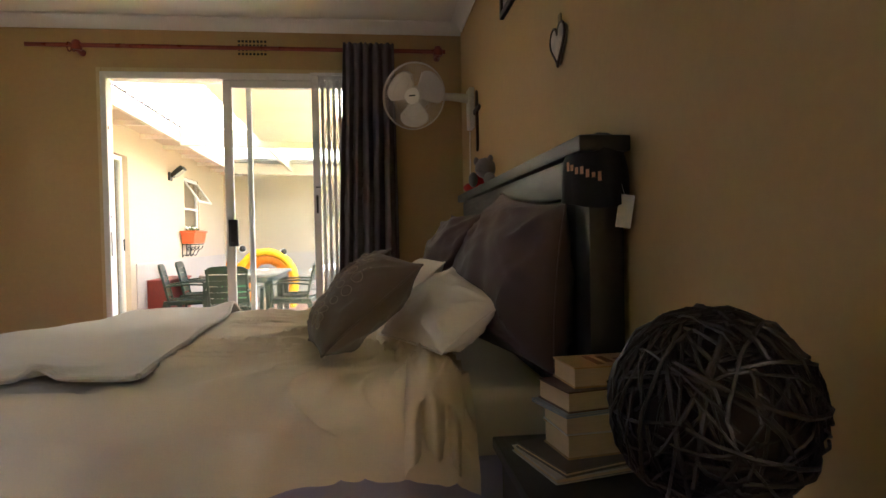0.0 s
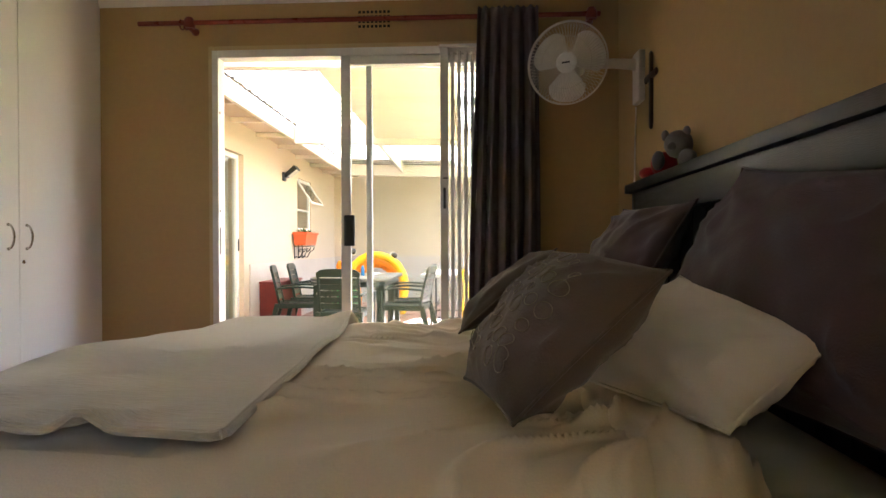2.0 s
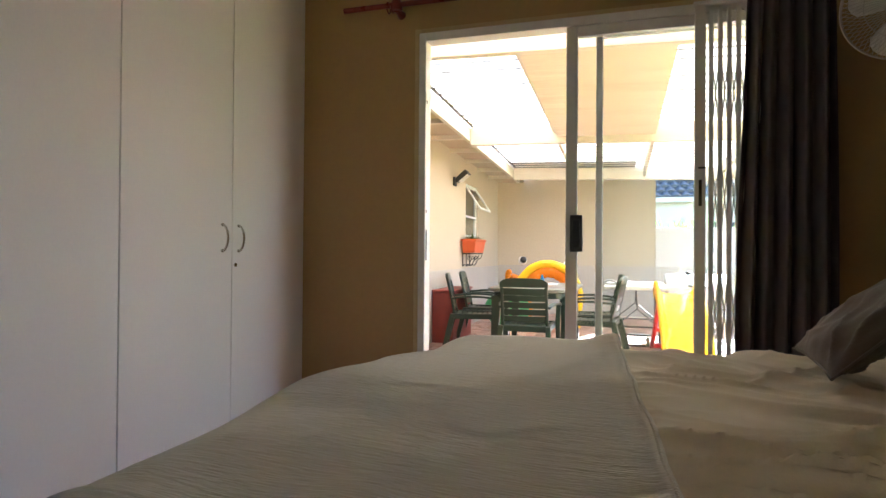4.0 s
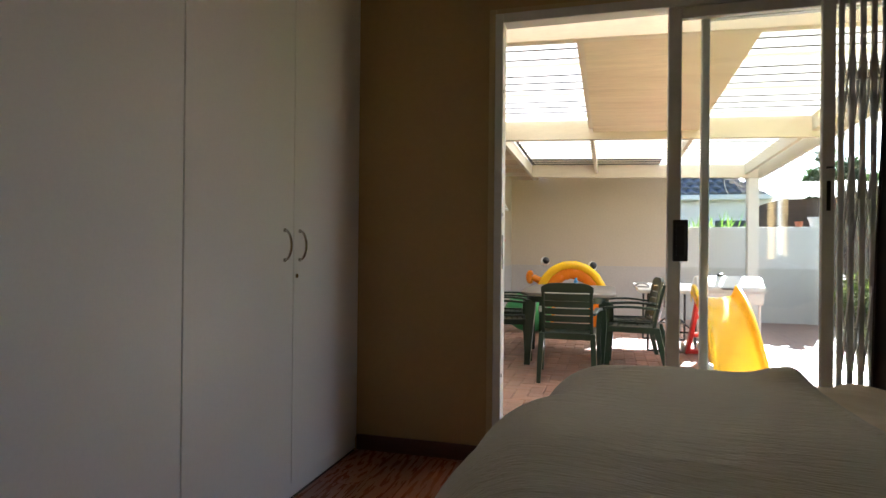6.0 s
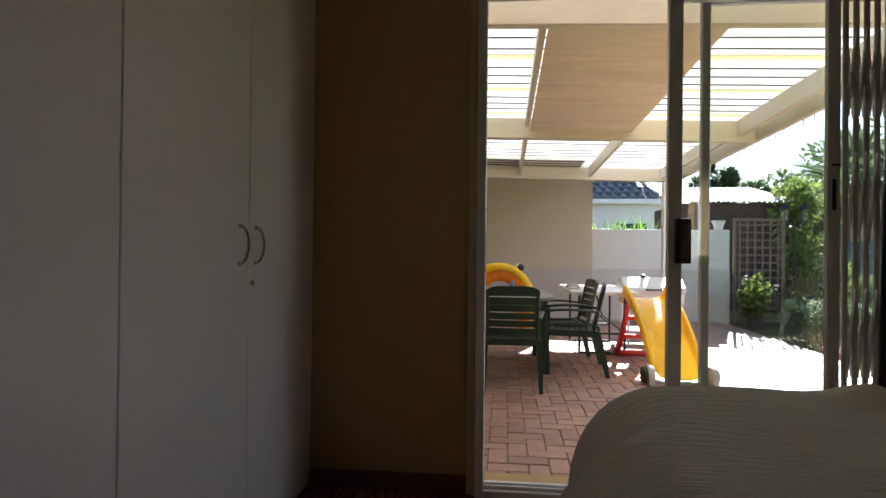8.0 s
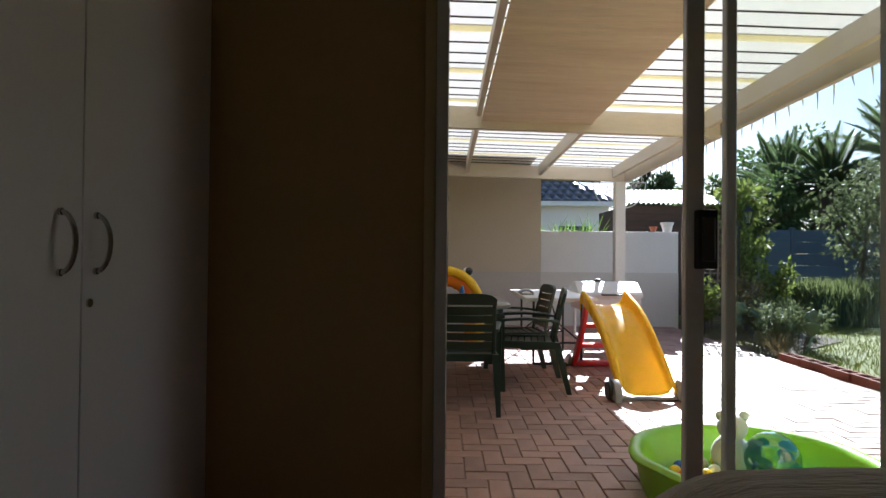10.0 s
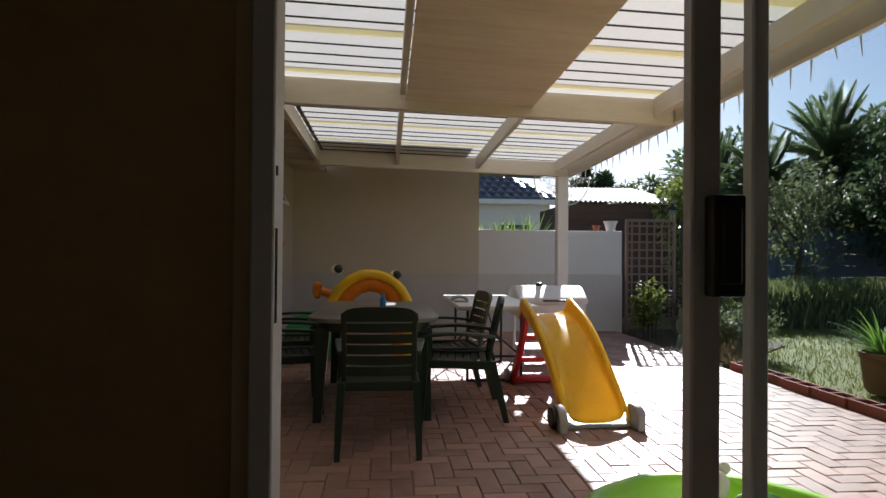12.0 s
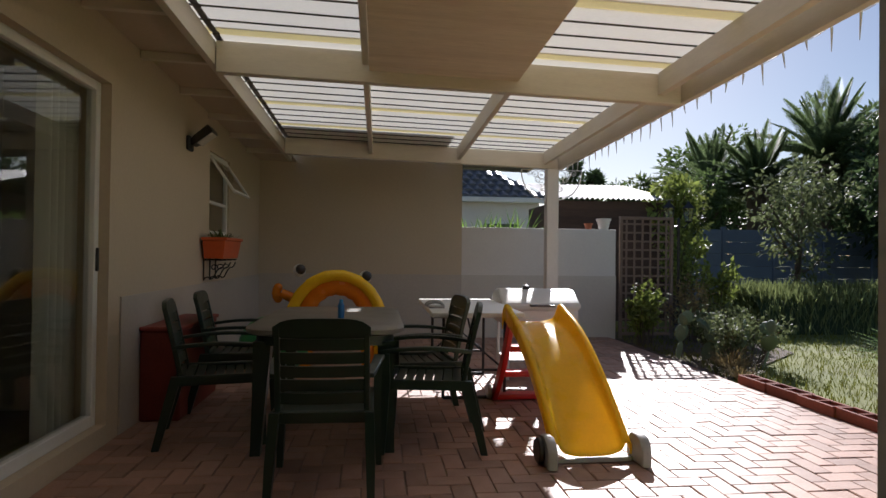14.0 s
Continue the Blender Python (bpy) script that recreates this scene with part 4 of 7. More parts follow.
cu = thing("curtain", -0.02, WY1 - 0.08, 0.0, "charcoal grey curtain drawn aside and hanging in deep folds", "curtain")
bm = bm_new()
def cur(u, v):
    z = 0.03 + 2.288 * v + 0.006 * math.sin(u * 60) * max(0.0, v - 0.97) / 0.03
    w = 0.168 + 0.03 * (1 - v) + 0.012 * math.sin(v * 3)
    x = -0.03 - 0.035 * (1 - v) + (u - 0.5) * 2 * w + 0.008 * nz(u * 5, v * 2)
    amp = 0.040 * (0.45 + 0.55 * min(1.0, (1 - v) * 4)) * (0.8 + 0.4 * nz(u * 4, 3))
    ph = u * 2 * math.pi * 5.5 + 1.2 * nz(u * 3, v * 0.8, 2)
    y = WY1 - 0.116 - 0.008 * max(0.0, (v - 0.9) / 0.1) + amp * (1 - 0.55 * max(0.0, (v - 0.93) / 0.07)) * math.sin(ph) - 0.02 * (1 - v)
    return Vector((x, y, z))
surface(bm, 170, 40, cur)
c = part("cloth", bm, M_CURTAIN, cu, smooth=80)
md = c.modifiers.new("thick", "SOLIDIFY")
md.thickness = 0.003
# folded concertina security gate
gate = thing("security_gate", -0.25, WY1 - 0.09, 0.0, "white folding concertina security gate pushed aside", "security gate")
GYC = WY1 - 0.078
bm = bm_new()
box(bm, -0.415, -0.368, GYC - 0.014, GYC + 0.014, 0.03, 2.11, 0.003)
post = part("lead_post", bm, M_ALU, gate)
bm = bm_new()
box(bm, -0.398, -0.384, GYC - 0.016, GYC - 0.0142, 1.19, 1.31)
box(bm, -0.4, -0.37, GYC - 0.016, GYC - 0.0142, 1.36, 1.368)
part("lock_slot", bm, M_DARKGAP, post, "dark keyhole slot")
for k in range(7):
    bm = bm_new()
    x = -0.345 + 0.038 * k
    box(bm, x - 0.0105, x + 0.0105, GYC - 0.006, GYC + 0.006, 0.05, 2.09, 0.003)
    part("upright_bar", bm, M_ALU, gate)
for zc in (0.25, 0.72, 1.24, 1.72):
    for k in range(6):
        bm = bm_new()
        x = -0.345 + 0.038 * k
        for s in (-1, 1):
            pts = [(x + 0.004, GYC + s * 0.009, zc + s * 0.17), (x + 0.019, GYC + s * 0.009, zc), (x + 0.034, GYC + s * 0.009, zc - s * 0.17)]
            for p, q in zip(pts, pts[1:]):
                d = Vector(q) - Vector(p)
                box(bm, -0.009, 0.009, -0.002, 0.002, 0, d.length, m=Matrix.Translation(p) @ d.to_track_quat("Z", "Y").to_matrix().to_4x4())
        tube(bm, [(x + 0.019, GYC - 0.014, zc), (x + 0.019, GYC + 0.014, zc)], 0.006, 8)
        part("lattice_link", bm, M_ALU, gate)
bm = bm_new()
box(bm, -0.42, DX1 - 0.04, GYC - 0.012, GYC + 0.012, 2.112, 2.128)
part("guide_track", bm, M_ALU, gate)
bm = bm_new()
box(bm, -0.42, DX1 - 0.04, GYC - 0.012, GYC + 0.012, 0.0, 0.03)
part("guide_track", bm, M_ALU, gate)

# air vent brick above the door
av = thing("air_vent", -0.815, WY1, 2.31, "ochre painted perforated air vent above the curtain rod", "air vent")
bm = bm_new()
box(bm, -0.925, -0.705, WY1 - 0.006, WY1 - 0.001, 2.235, 2.375, 0.002)
part("grille", bm, M_OCHRE, av)
bm = bm_new()
for i in range(8):
    for j in range(4):
        x, zz = -0.90 + 0.0245 * i, 2.262 + 0.028 * j
        box(bm, x, x + 0.015, WY1 - 0.0085, WY1 - 0.0062, zz, zz + 0.015)
part("vent_hole", bm, M_DARKGAP, av, "rows of dark square vent holes", kind="stuff")

# wall fan
M_FANW = mat("ivory_plastic", (0.62, 0.58, 0.50), 0.4, var=0.06, scale=10, bump=0.02)
fan = thing("wall_fan", WX1, 3.62, 1.80, "ivory plastic wall fan with a wire cage", "fan")
bm = bm_new()
box(bm, WX1 - 0.035, WX1 - 0.001, 3.60, 3.72, 1.68, 1.93, 0.01, seg=2)
part("wall_plate", bm, M_FANW, fan)
hub = Vector((0.235, 3.625, 1.876))
axis = Vector((-0.42, -0.90, -0.10)).normalized()
back = hub - axis * 0.09
bm = bm_new()
tube(bm, [(WX1 - 0.03, 3.66, 1.87), (0.47, 3.68, 1.885), back + Vector((0.10, 0.03, 0.01)), back], [0.028, 0.024, 0.022, 0.02], 12)
part("arm", bm, M_FANW, fan)
fr = Matrix.Translation(hub) @ axis.to_track_quat("Z", "Y").to_matrix().to_4x4()
bm = bm_new()
lathe(bm, [(0.03, -0.16), (0.055, -0.15), (0.06, -0.07), (0.05, -0.05)], 20)
bm.transform(fr)
part("motor_housing", bm, M_FANW, fan)
bm = bm_new()
lathe(bm, [(0.05, 0.0), (0.052, 0.008), (0.045, 0.014), (0.001, 0.017)], 24)
bm.transform(fr)
hubp = part("centre_badge", bm, mat("white_plastic", (0.75, 0.73, 0.68), 0.35), fan)
bm = bm_new()
box(bm, -0.02, 0.02, -0.004, 0.004, 0.0172, 0.0178)
bm.transform(fr)
part("badge_mark", bm, M_DARKGAP, hubp, "small illegible dark mark")
for k in range(3):
    def blade(u, v):
        q = 2 * math.pi * k / 3 + 0.4 + (u - 0.5) * (1.62 - 0.10 * v)
        r = 0.03 + 0.155 * v * (1 - 0.25 * (2 * u - 1) ** 4)
        return Vector((r * math.cos(q), r * math.sin(q), -0.035 + 0.035 * (u - 0.5) * (0.4 + v)))
    bm = bm_new()
    surface(bm, 12, 10, blade)
    bm.transform(fr)
    b = part("blade", bm, mat("pale_fan_blade", (0.78, 0.75, 0.68), 0.3, trans=0.15), fan, smooth=80)
    md = b.modifiers.new("thick", "SOLIDIFY")
    md.thickness = 0.002
for side, nm in ((1, "front_cage"), (-1, "rear_cage")):
    bm = bm_new()
    for k in range(72):
        q = 2 * math.pi * k / 72
        pts = []
        for j in range(9):
            w = j / 8
            r = 0.052 + 0.148 * w
            zz = side * (0.006 + (0.010 if side > 0 else 0.045) * 1.0) * (1 - w ** 3)
            pts.append((r * math.cos(q + 0.25 * w * side), r * math.sin(q + 0.25 * w * side), zz - 0.022 * (side < 0) * 0))
        tube(bm, pts, 0.0013, 4, caps=False)
    bm.transform(fr)
    part(nm, bm, M_FANW, fan, "fine ivory wire cage", kind="stuff")
bm = bm_new()
for r, zz in ((0.2, 0.0), (0.198, -0.012), (0.125, 0.012)):
    tube(bm, [(r * math.cos(q * math.pi / 24), r * math.sin(q * math.pi / 24), zz) for q in range(49)], 0.0035 if r > 0.15 else 0.0014, 6, caps=False)
bm.transform(fr)
part("rim", bm, M_FANW, fan)
bm = bm_new()
tube(bm, [(WX1 - 0.01, 3.74, 1.68), (WX1 - 0.008, 3.78, 1.3), (WX1 - 0.008, 3.80, 1.02)], 0.004, 6)
part("power_cord", bm, M_FANW, fan)

# cross, heart and picture on the wall
bm = bm_new()
M_DARKWOOD = mat("dark_carved_wood", (0.045, 0.022, 0.012), 0.5, var=0.3, scale=12)
box(bm, WX1 - 0.016, WX1 - 0.001, 3.475, 3.503, 1.54, 1.86, 0.004, seg=2)
box(bm, WX1 - 0.017, WX1 - 0.002, 3.415, 3.563, 1.752, 1.78, 0.004, seg=2)
for y, zz in ((3.489, 1.864), (3.489, 1.536), (3.411, 1.766), (3.567, 1.766)):
    ball(bm, (WX1 - 0.009, y, zz), 0.018, 10, 7, sq=(0.45, 1, 1))
solid("wall_cross", bm, M_DARKWOOD, "dark carved wooden cross hung on the wall", "cross")
ht = thing("heart_ornament", WX1, 1.93, 1.66, "whitewashed heart ornament with a wire rim hung on the wall", "ornament")
def heart(q, s):
    return (0.016 * math.sin(q) ** 3 * s, (0.013 * math.cos(q) - 0.005 * math.cos(2 * q) - 0.002 * math.cos(3 * q) - 0.001 * math.cos(4 * q)) * s)
bm = bm_new()
pts = [heart(2 * math.pi * k / 36, 4.4) for k in range(36)]
loft(bm, [[Vector((WX1 - d, 1.93 + a, 1.65 + b)) for a, b in pts] for d in (0.002, 0.014)])
part("heart", bm, mat("whitewashed_wood", (0.50, 0.45, 0.38), 0.7, var=0.2, scale=25), ht)
bm = bm_new()
tube(bm, [(WX1 - 0.014, 1.93 + 1.05 * a, 1.65 + 1.05 * b) for a, b in pts + pts[:1]], 0.0045, 6, caps=False)
part("rim", bm, M_DARKWOOD, ht)
bm = bm_new()
box(bm, WX1 - 0.008, WX1 - 0.001, 1.918, 1.942, 1.695, 1.745, 0.002)
part("ribbon", bm, mat("jute_ribbon", (0.25, 0.18, 0.09), 0.9), ht)
pf = thing("picture_frame", WX1, 2.58, 2.2, "small black framed picture hung high on the wall", "picture")
bm = bm_new()
for y0, y1, z0, z1 in ((2.42, 2.45, 2.03, 2.33), (2.74, 2.77, 2.03, 2.33), (2.45, 2.74, 2.03, 2.06), (2.45, 2.74, 2.30, 2.33)):
    box(bm, WX1 - 0.022, WX1 - 0.001, y0, y1, z0, z1, 0.003)
part("moulding", bm, M_BLACKWOOD, pf)
bm = bm_new()
box(bm, WX1 - 0.010, WX1 - 0.004, 2.45, 2.74, 2.06, 2.30)
part("print", bm, mat("pale_print", (0.50, 0.50, 0.48), 0.5, var=0.3, scale=6), pf)

# ---- patio things ----
M_GREENPL = mat("dark_green_plastic", (0.011, 0.026, 0.017), 0.34, var=0.15, scale=14, bump=0.05, bscale=120, stain=(0.03, 0.04, 0.03), stain_amt=0.3)
M_TABLETOP = mat("worn_table_top", (0.17, 0.16, 0.14), 0.4, var=0.1, scale=5, bump=0.05)
M_YELLOW = mat("yellow_plastic", (0.95, 0.67, 0.003), 0.28, var=0.06, scale=5, bump=0.04, bscale=60, trans=0.45)
M_RED = mat("red_plastic", (0.62, 0.020, 0.015), 0.35, var=0.08, scale=8, bump=0.03)
M_GREYPL = mat("grey_plastic", (0.34, 0.33, 0.31), 0.5, var=0.12, scale=12)
M_WHITEPL = mat("white_plastic_outdoor", (0.76, 0.75, 0.72), 0.4, var=0.06, scale=6, stain=(0.5, 0.47, 0.42), stain_amt=0.25)
M_BLACKMETAL = mat("black_metal", (0.014, 0.013, 0.013), 0.45, var=0.2)
M_WHITEMETAL = mat("white_enamel", (0.66, 0.65, 0.63), 0.42, var=0.05, scale=7, stain=(0.42, 0.36, 0.3), stain_amt=0.25)

# garden chair, built once facing +y with its back at -y
def garden_chair():
    c = thing("garden_chair", 0, 0, 0, "dark green plastic garden armchair with a slatted back", "chair", "chairs round the patio table")
    seat_z, bw, top = 0.42, 0.205, 0.86
    def back_y(z):
        return -0.205 - 0.20 * (z - seat_z) - 0.06 * (z - seat_z) ** 2
    for s in (-1, 1):
        bm = bm_new()
        rings = []
        for k in range(9):
            z = 0.36 + (top - 0.40) * k / 8
            w = 0.028
            x0 = s * (bw - 0.004 * k / 8)
            y = back_y(z)
            rings.append([Vector((x0 - w / 2, y - 0.014, z)), Vector((x0 + w / 2, y - 0.014, z)), Vector((x0 + w / 2, y + 0.014, z)), Vector((x0 - w / 2, y + 0.014, z))])
        loft(bm, rings)
        bmesh.ops.bevel(bm, geom=bm.edges[:], offset=0.004, segments=1, affect="EDGES")
        part("back_stile", bm, M_GREENPL, c, local=True)
    # top rail with rounded upper corners
    bm = bm_new()
    outline = []
    for k in range(13):
        u = -1 + k / 6
        outline.append((u * 0.219, 0.855 - 0.035 * abs(u) ** 6 + 0.004 * (1 - u * u)))
    pts = outline + [(0.219, 0.775), (-0.219, 0.775)]
    loft(bm, [[Vector((x, back_y(z) + d, z)) for x, z in pts] for d in (-0.013, 0.013)])
    part("top_rail", bm, M_GREENPL, c, local=True)
    for k in range(5):
        z0 = 0.455 + 0.064 * k
        bm = bm_new()
        n = 8
        rings = []
        for j in range(n + 1):
            u = -1 + 2 * j / n
            bow = -0.018 * (1 - u * u)
            rings.append([Vector((u * 0.195, back_y(z0 + dz) + bow + dy, z0 + dz)) for dz, dy in ((0.0, -0.007), (0.054, -0.007), (0.054, 0.007), (0.0, 0.007))])
        loft(bm, rings)
        part("back_slat", bm, M_GREENPL, c, local=True)
    # seat: a dished frame with slats
    def seat_z_at(y):
        return seat_z - 0.018 * (1 - ((y - 0.03) / 0.26) ** 2)
    for k in range(8):
        y = -0.19 + 0.058 * k
        bm = bm_new()
        rings = []
        for j in range(9):
            u = -1 + j / 4
            zz = seat_z_at(y) - 0.006 * (1 - u * u)
            rings.append([Vector((u * 0.215, y, zz)), Vector((u * 0.215, y + 0.048, zz)), Vector((u * 0.215, y + 0.048, zz - 0.014)), Vector((u * 0.215, y, zz - 0.014))])
        loft(bm, rings)
        part("seat_slat", bm, M_GREENPL, c, local=True)
    bm = bm_new()
    for x0, x1, y0, y1 in ((-0.235, -0.205, -0.22, 0.275), (0.205, 0.235, -0.22, 0.275), (-0.205, 0.205, 0.262, 0.285), (-0.205, 0.205, -0.23, -0.205)):
        box(bm, x0, x1, y0, y1, seat_z - 0.055, seat_z + 0.002, 0.006)
    part("seat_frame", bm, M_GREENPL, c, local=True)
    for s in (-1, 1):
        # front leg flows into the arm
        bm = bm_new()
        path = [(0.265, 0.265, 0.0, 0.020), (0.258, 0.255, 0.20, 0.024), (0.252, 0.245, 0.42, 0.026), (0.262, 0.25, 0.58, 0.026)]
        rings = []
        for x, y, z, r in path:
            rings.append([Vector((s * x - r * 0.8, y - r, z)), Vector((s * x + r * 0.8, y - r, z)), Vector((s * x + r * 0.8, y + r, z)), Vector((s * x - r * 0.8, y + r, z))])
        loft(bm, rings)
        part("front_leg", bm, M_GREENPL, c, local=True)
        bm = bm_new()
        path = [(0.23, -0.33, 0.0, 0.020), (0.225, -0.28, 0.20, 0.026), (0.216, -0.225, 0.42, 0.028)]
        rings = []
        for x, y, z, r in path:
            rings.append([Vector((s * x - r * 0.8, y - r, z)), Vector((s * x + r * 0.8, y - r, z)), Vector((s * x + r * 0.8, y + r, z)), Vector((s * x - r * 0.8, y + r, z))])
        loft(bm, rings)
        part("rear_leg", bm, M_GREENPL, c, local=True)
        bm = bm_new()
        rings = []
        for k in range(11):
            u = k / 10
            y = 0.285 - 0.535 * u
            z = 0.60 + 0.022 * math.sin(u * math.pi) - 0.006 * (u < 0.05)
            w = 0.030 - 0.010 * u
            x = s * (0.262 - 0.045 * u * u)
            rings.append([Vector((x - w, y, z)), Vector((x + w, y, z)), Vector((x + w, y, z - 0.022)), Vector((x - w, y, z - 0.022))])
        loft(bm, rings)
        bmesh.ops.bevel(bm, geom=bm.edges[:], offset=0.004, segments=1, affect="EDGES")
        part("armrest", bm, M_GREENPL, c, local=True)
    return c


chair = garden_chair()
chair.matrix_basis = pose(-1.578, 6.76, PZ, 0, 0, 0)
for x, y, r in ((-1.00, 7.40, 82), (-1.02, 7.98, 97), (-2.32, 7.62, -78), (-2.36, 8.40, -84)):
    copy_thing(chair, pose(x, y, PZ, 0, 0, r))

# table
tb = thing("patio_table", -1.63, 7.85, PZ, "dark green plastic patio table with a pale worn top", "table")
TZ = 0.615
def rounded(cx, cy, hx, hy, r, n=6):
    out = []
    for k, (sx, sy) in enumerate(((1, 1), (-1, 1), (-1, -1), (1, -1))):
        for j in range(n + 1):
            q = math.pi / 2 * (k + j / n)
            out.append((cx + sx * (hx - r) + r * math.cos(q), cy + sy * (hy - r) + r * math.sin(q)))
    return out
bm = bm_new()
rings = []
for d, z in ((0.02, TZ - 0.04), (0.0, TZ - 0.03), (0.0, TZ - 0.006), (0.008, TZ)):
    rings.append([Vector((x, y, z)) for x, y in rounded(-1.63, 7.85, 0.46 - d, 0.74 - d, 0.2)])
loft(bm, rings)
part("tabletop", bm, M_TABLETOP, tb, "pale worn plastic table top")
bm = bm_new()
rings = [[Vector((x, y, z)) for x, y in rounded(-1.63, 7.85, 0.40, 0.68, 0.16)] for z in (TZ - 0.10, TZ - 0.041)]
loft(bm, rings)
part("apron", bm, M_GREENPL, tb)
for sx in (-1, 1):
    for sy in (-1, 1):
        bm = bm_new()
        rings = []
        for z, r, o in ((PZ, 0.028, 0.03), (PZ + 0.3, 0.036, 0.015), (TZ - 0.08, 0.05, 0.0)):
            cx, cy = -1.63 + sx * (0.35 + o), 7.85 + sy * (0.60 + o)
            rings.append([Vector((cx + r * a, cy + r * b, z)) for a, b in ((-1, -1), (1, -1), (1, 1), (-1, 1))])
        loft(bm, rings)
        part("leg", bm, M_GREENPL, tb)
# things on the table
bt = thing("bottle", -1.57, 7.72, TZ, "small blue plastic bottle on the patio table", "bottle")
bm = bm_new()
lathe(bm, [(0.020, 0.0), (0.022, 0.006), (0.022, 0.085), (0.016, 0.10), (0.012, 0.104)], 16, (-1.57, 7.72, TZ))
part("body", bm, mat("blue_plastic", (0.02, 0.16, 0.42), 0.3), bt)
bm = bm_new()
lathe(bm, [(0.013, 0.1041), (0.013, 0.122), (0.011, 0.125)], 14, (-1.57, 7.72, TZ))
part("cap", bm, mat("blue_cap", (0.03, 0.25, 0.5), 0.4), bt)

# inflatable arch with two round eyes standing behind the table
inf = thing("inflatable_toy", -1.66, 9.55, PZ, "yellow inflatable arch toy with round eyes and a tail", "inflatable toy")
M_INFL = mat("yellow_vinyl", (0.92, 0.60, 0.01), 0.22, var=0.05, scale=4, bump=0.03, bscale=40, trans=0.25)
M_INFLO = mat("orange_vinyl", (0.85, 0.27, 0.01), 0.25, var=0.06, scale=4, trans=0.2)
icx, icy, icz = -1.72, 9.60, 0.35
def arch_pt(q, r, dy=0.0):
    return Vector((icx + r * 1.0 * math.cos(q), icy + dy, icz + r * 1.12 * math.sin(q)))
for dy, mt, nm, r0, tr in ((-0.10, M_INFL, "front_ring", 0.435, 0.055), (0.0, M_INFLO, "middle_ring", 0.345, 0.10), (0.16, M_INFL, "rear_ring", 0.40, 0.08)):
    bm = bm_new()
    pts, rad = [], []
    for k in range(33):
        q = -0.35 + (math.pi + 0.7) * k / 32
        pts.append(arch_pt(q, r0, dy))
        rad.append(tr * (1 + 0.06 * math.sin(k * 2.2)))
    pts = [Vector((pts[0].x, pts[0].y, PZ + 0.06))] + pts + [Vector((pts[-1].x, pts[-1].y, PZ + 0.06))]
    rad = [tr * 0.8] + rad + [tr * 0.8]
    tube(bm, pts, rad, 12)
    part(nm, bm, mt, inf, smooth=80)
for sx in (-0.40, 0.30):
    bm = bm_new()
    ball(bm, (icx + sx * 0.9, icy - 0.05, icz + 0.53 if sx < 0 else icz + 0.47), 0.062, 16, 10)
    e = part("eye", bm, M_WHITEPL, inf, "round white eye")
    bm = bm_new()
    ball(bm, (icx + sx * 0.9 + 0.012, icy - 0.075, (icz + 0.53 if sx < 0 else icz + 0.47) + 0.008), 0.051, 14, 10)
    part("pupil", bm, M_BLACKPL, e, "black pupil")
bm = bm_new()
for k in range(5):
    q = 2.3 + 0.42 * k
    ball(bm, (icx - 0.55 + 0.05 * math.cos(q), icy + 0.1, icz + 0.30 + 0.07 * math.sin(q)), 0.045, 10, 7, sq=(1, 0.6, 1))
tube(bm, [(icx - 0.35, icy + 0.1, icz + 0.2), (icx - 0.46, icy + 0.1, icz + 0.26), (icx - 0.55, icy + 0.1, icz + 0.30)], [0.07, 0.05, 0.045], 10)
part("tail", bm, M_INFLO, inf, smooth=80)

# red wooden chest against the house wall
bx = thing("storage_chest", -2.78, 8.35, PZ, "dark red painted wooden chest against the wall", "chest")
M_REDWOOD = mat("dark_red_wood", (0.20, 0.03, 0.02), 0.5, var=0.2, scale=5)
bm = bm_new()
box(bm, -2.925, -2.66, 7.95, 8.85, PZ, 0.50, 0.008)
part("body", bm, M_REDWOOD, bx)
bm = bm_new()
box(bm, -2.926, -2.645, 7.935, 8.865, 0.501, 0.53, 0.006)
part("lid", bm, M_REDWOOD, bx)
# green ball-like sack on the far chair side
bm = bm_new()
ball(bm, (-2.30, 9.55, PZ + 0.28), 0.28, 20, 14, sq=(1.2, 0.8, 1))
for v in bm.verts:
    v.co += Vector((0.03 * nz(v.co.x * 5, v.co.y * 5, v.co.z * 5), 0, 0.03 * nz(v.co.y * 5, v.co.z * 5)))
solid("bean_bag", bm, mat("green_vinyl", (0.05, 0.30, 0.10), 0.35), "slumped green vinyl bean bag behind the table", "bean bag", smooth=80)

# folding white table with black tube legs
ft = thing("folding_table", -0.55, 9.15, PZ, "white plastic folding table with black tube legs", "table")
bm = bm_new()
box(bm, -0.92, -0.20, 8.20, 9.66, 0.565, 0.605, 0.012, seg=3)
part("tabletop", bm, M_WHITEPL, ft)
for y in (8.45, 9.42):
    bm = bm_new()
    for x in (-0.80, -0.30):
        tube(bm, [(x, y, 0.565), (x, y, PZ + 0.012)], 0.013, 8)
    tube(bm, [(-0.80, y, 0.12), (-0.30, y, 0.12)], 0.011, 8)
    tube(bm, [(-0.80, y, PZ + 0.013), (-0.30, y, PZ + 0.013)], 0.013, 8)
    tube(bm, [(-0.80, y, 0.12), (-0.55, y, 0.33), (-0.30, y, 0.12)], 0.009, 8)
    tube(bm, [(-0.55, y, 0.33), (-0.55, 8.93, 0.55)], 0.009, 8)
    part("leg_frame", bm, M_BLACKMETAL, ft)
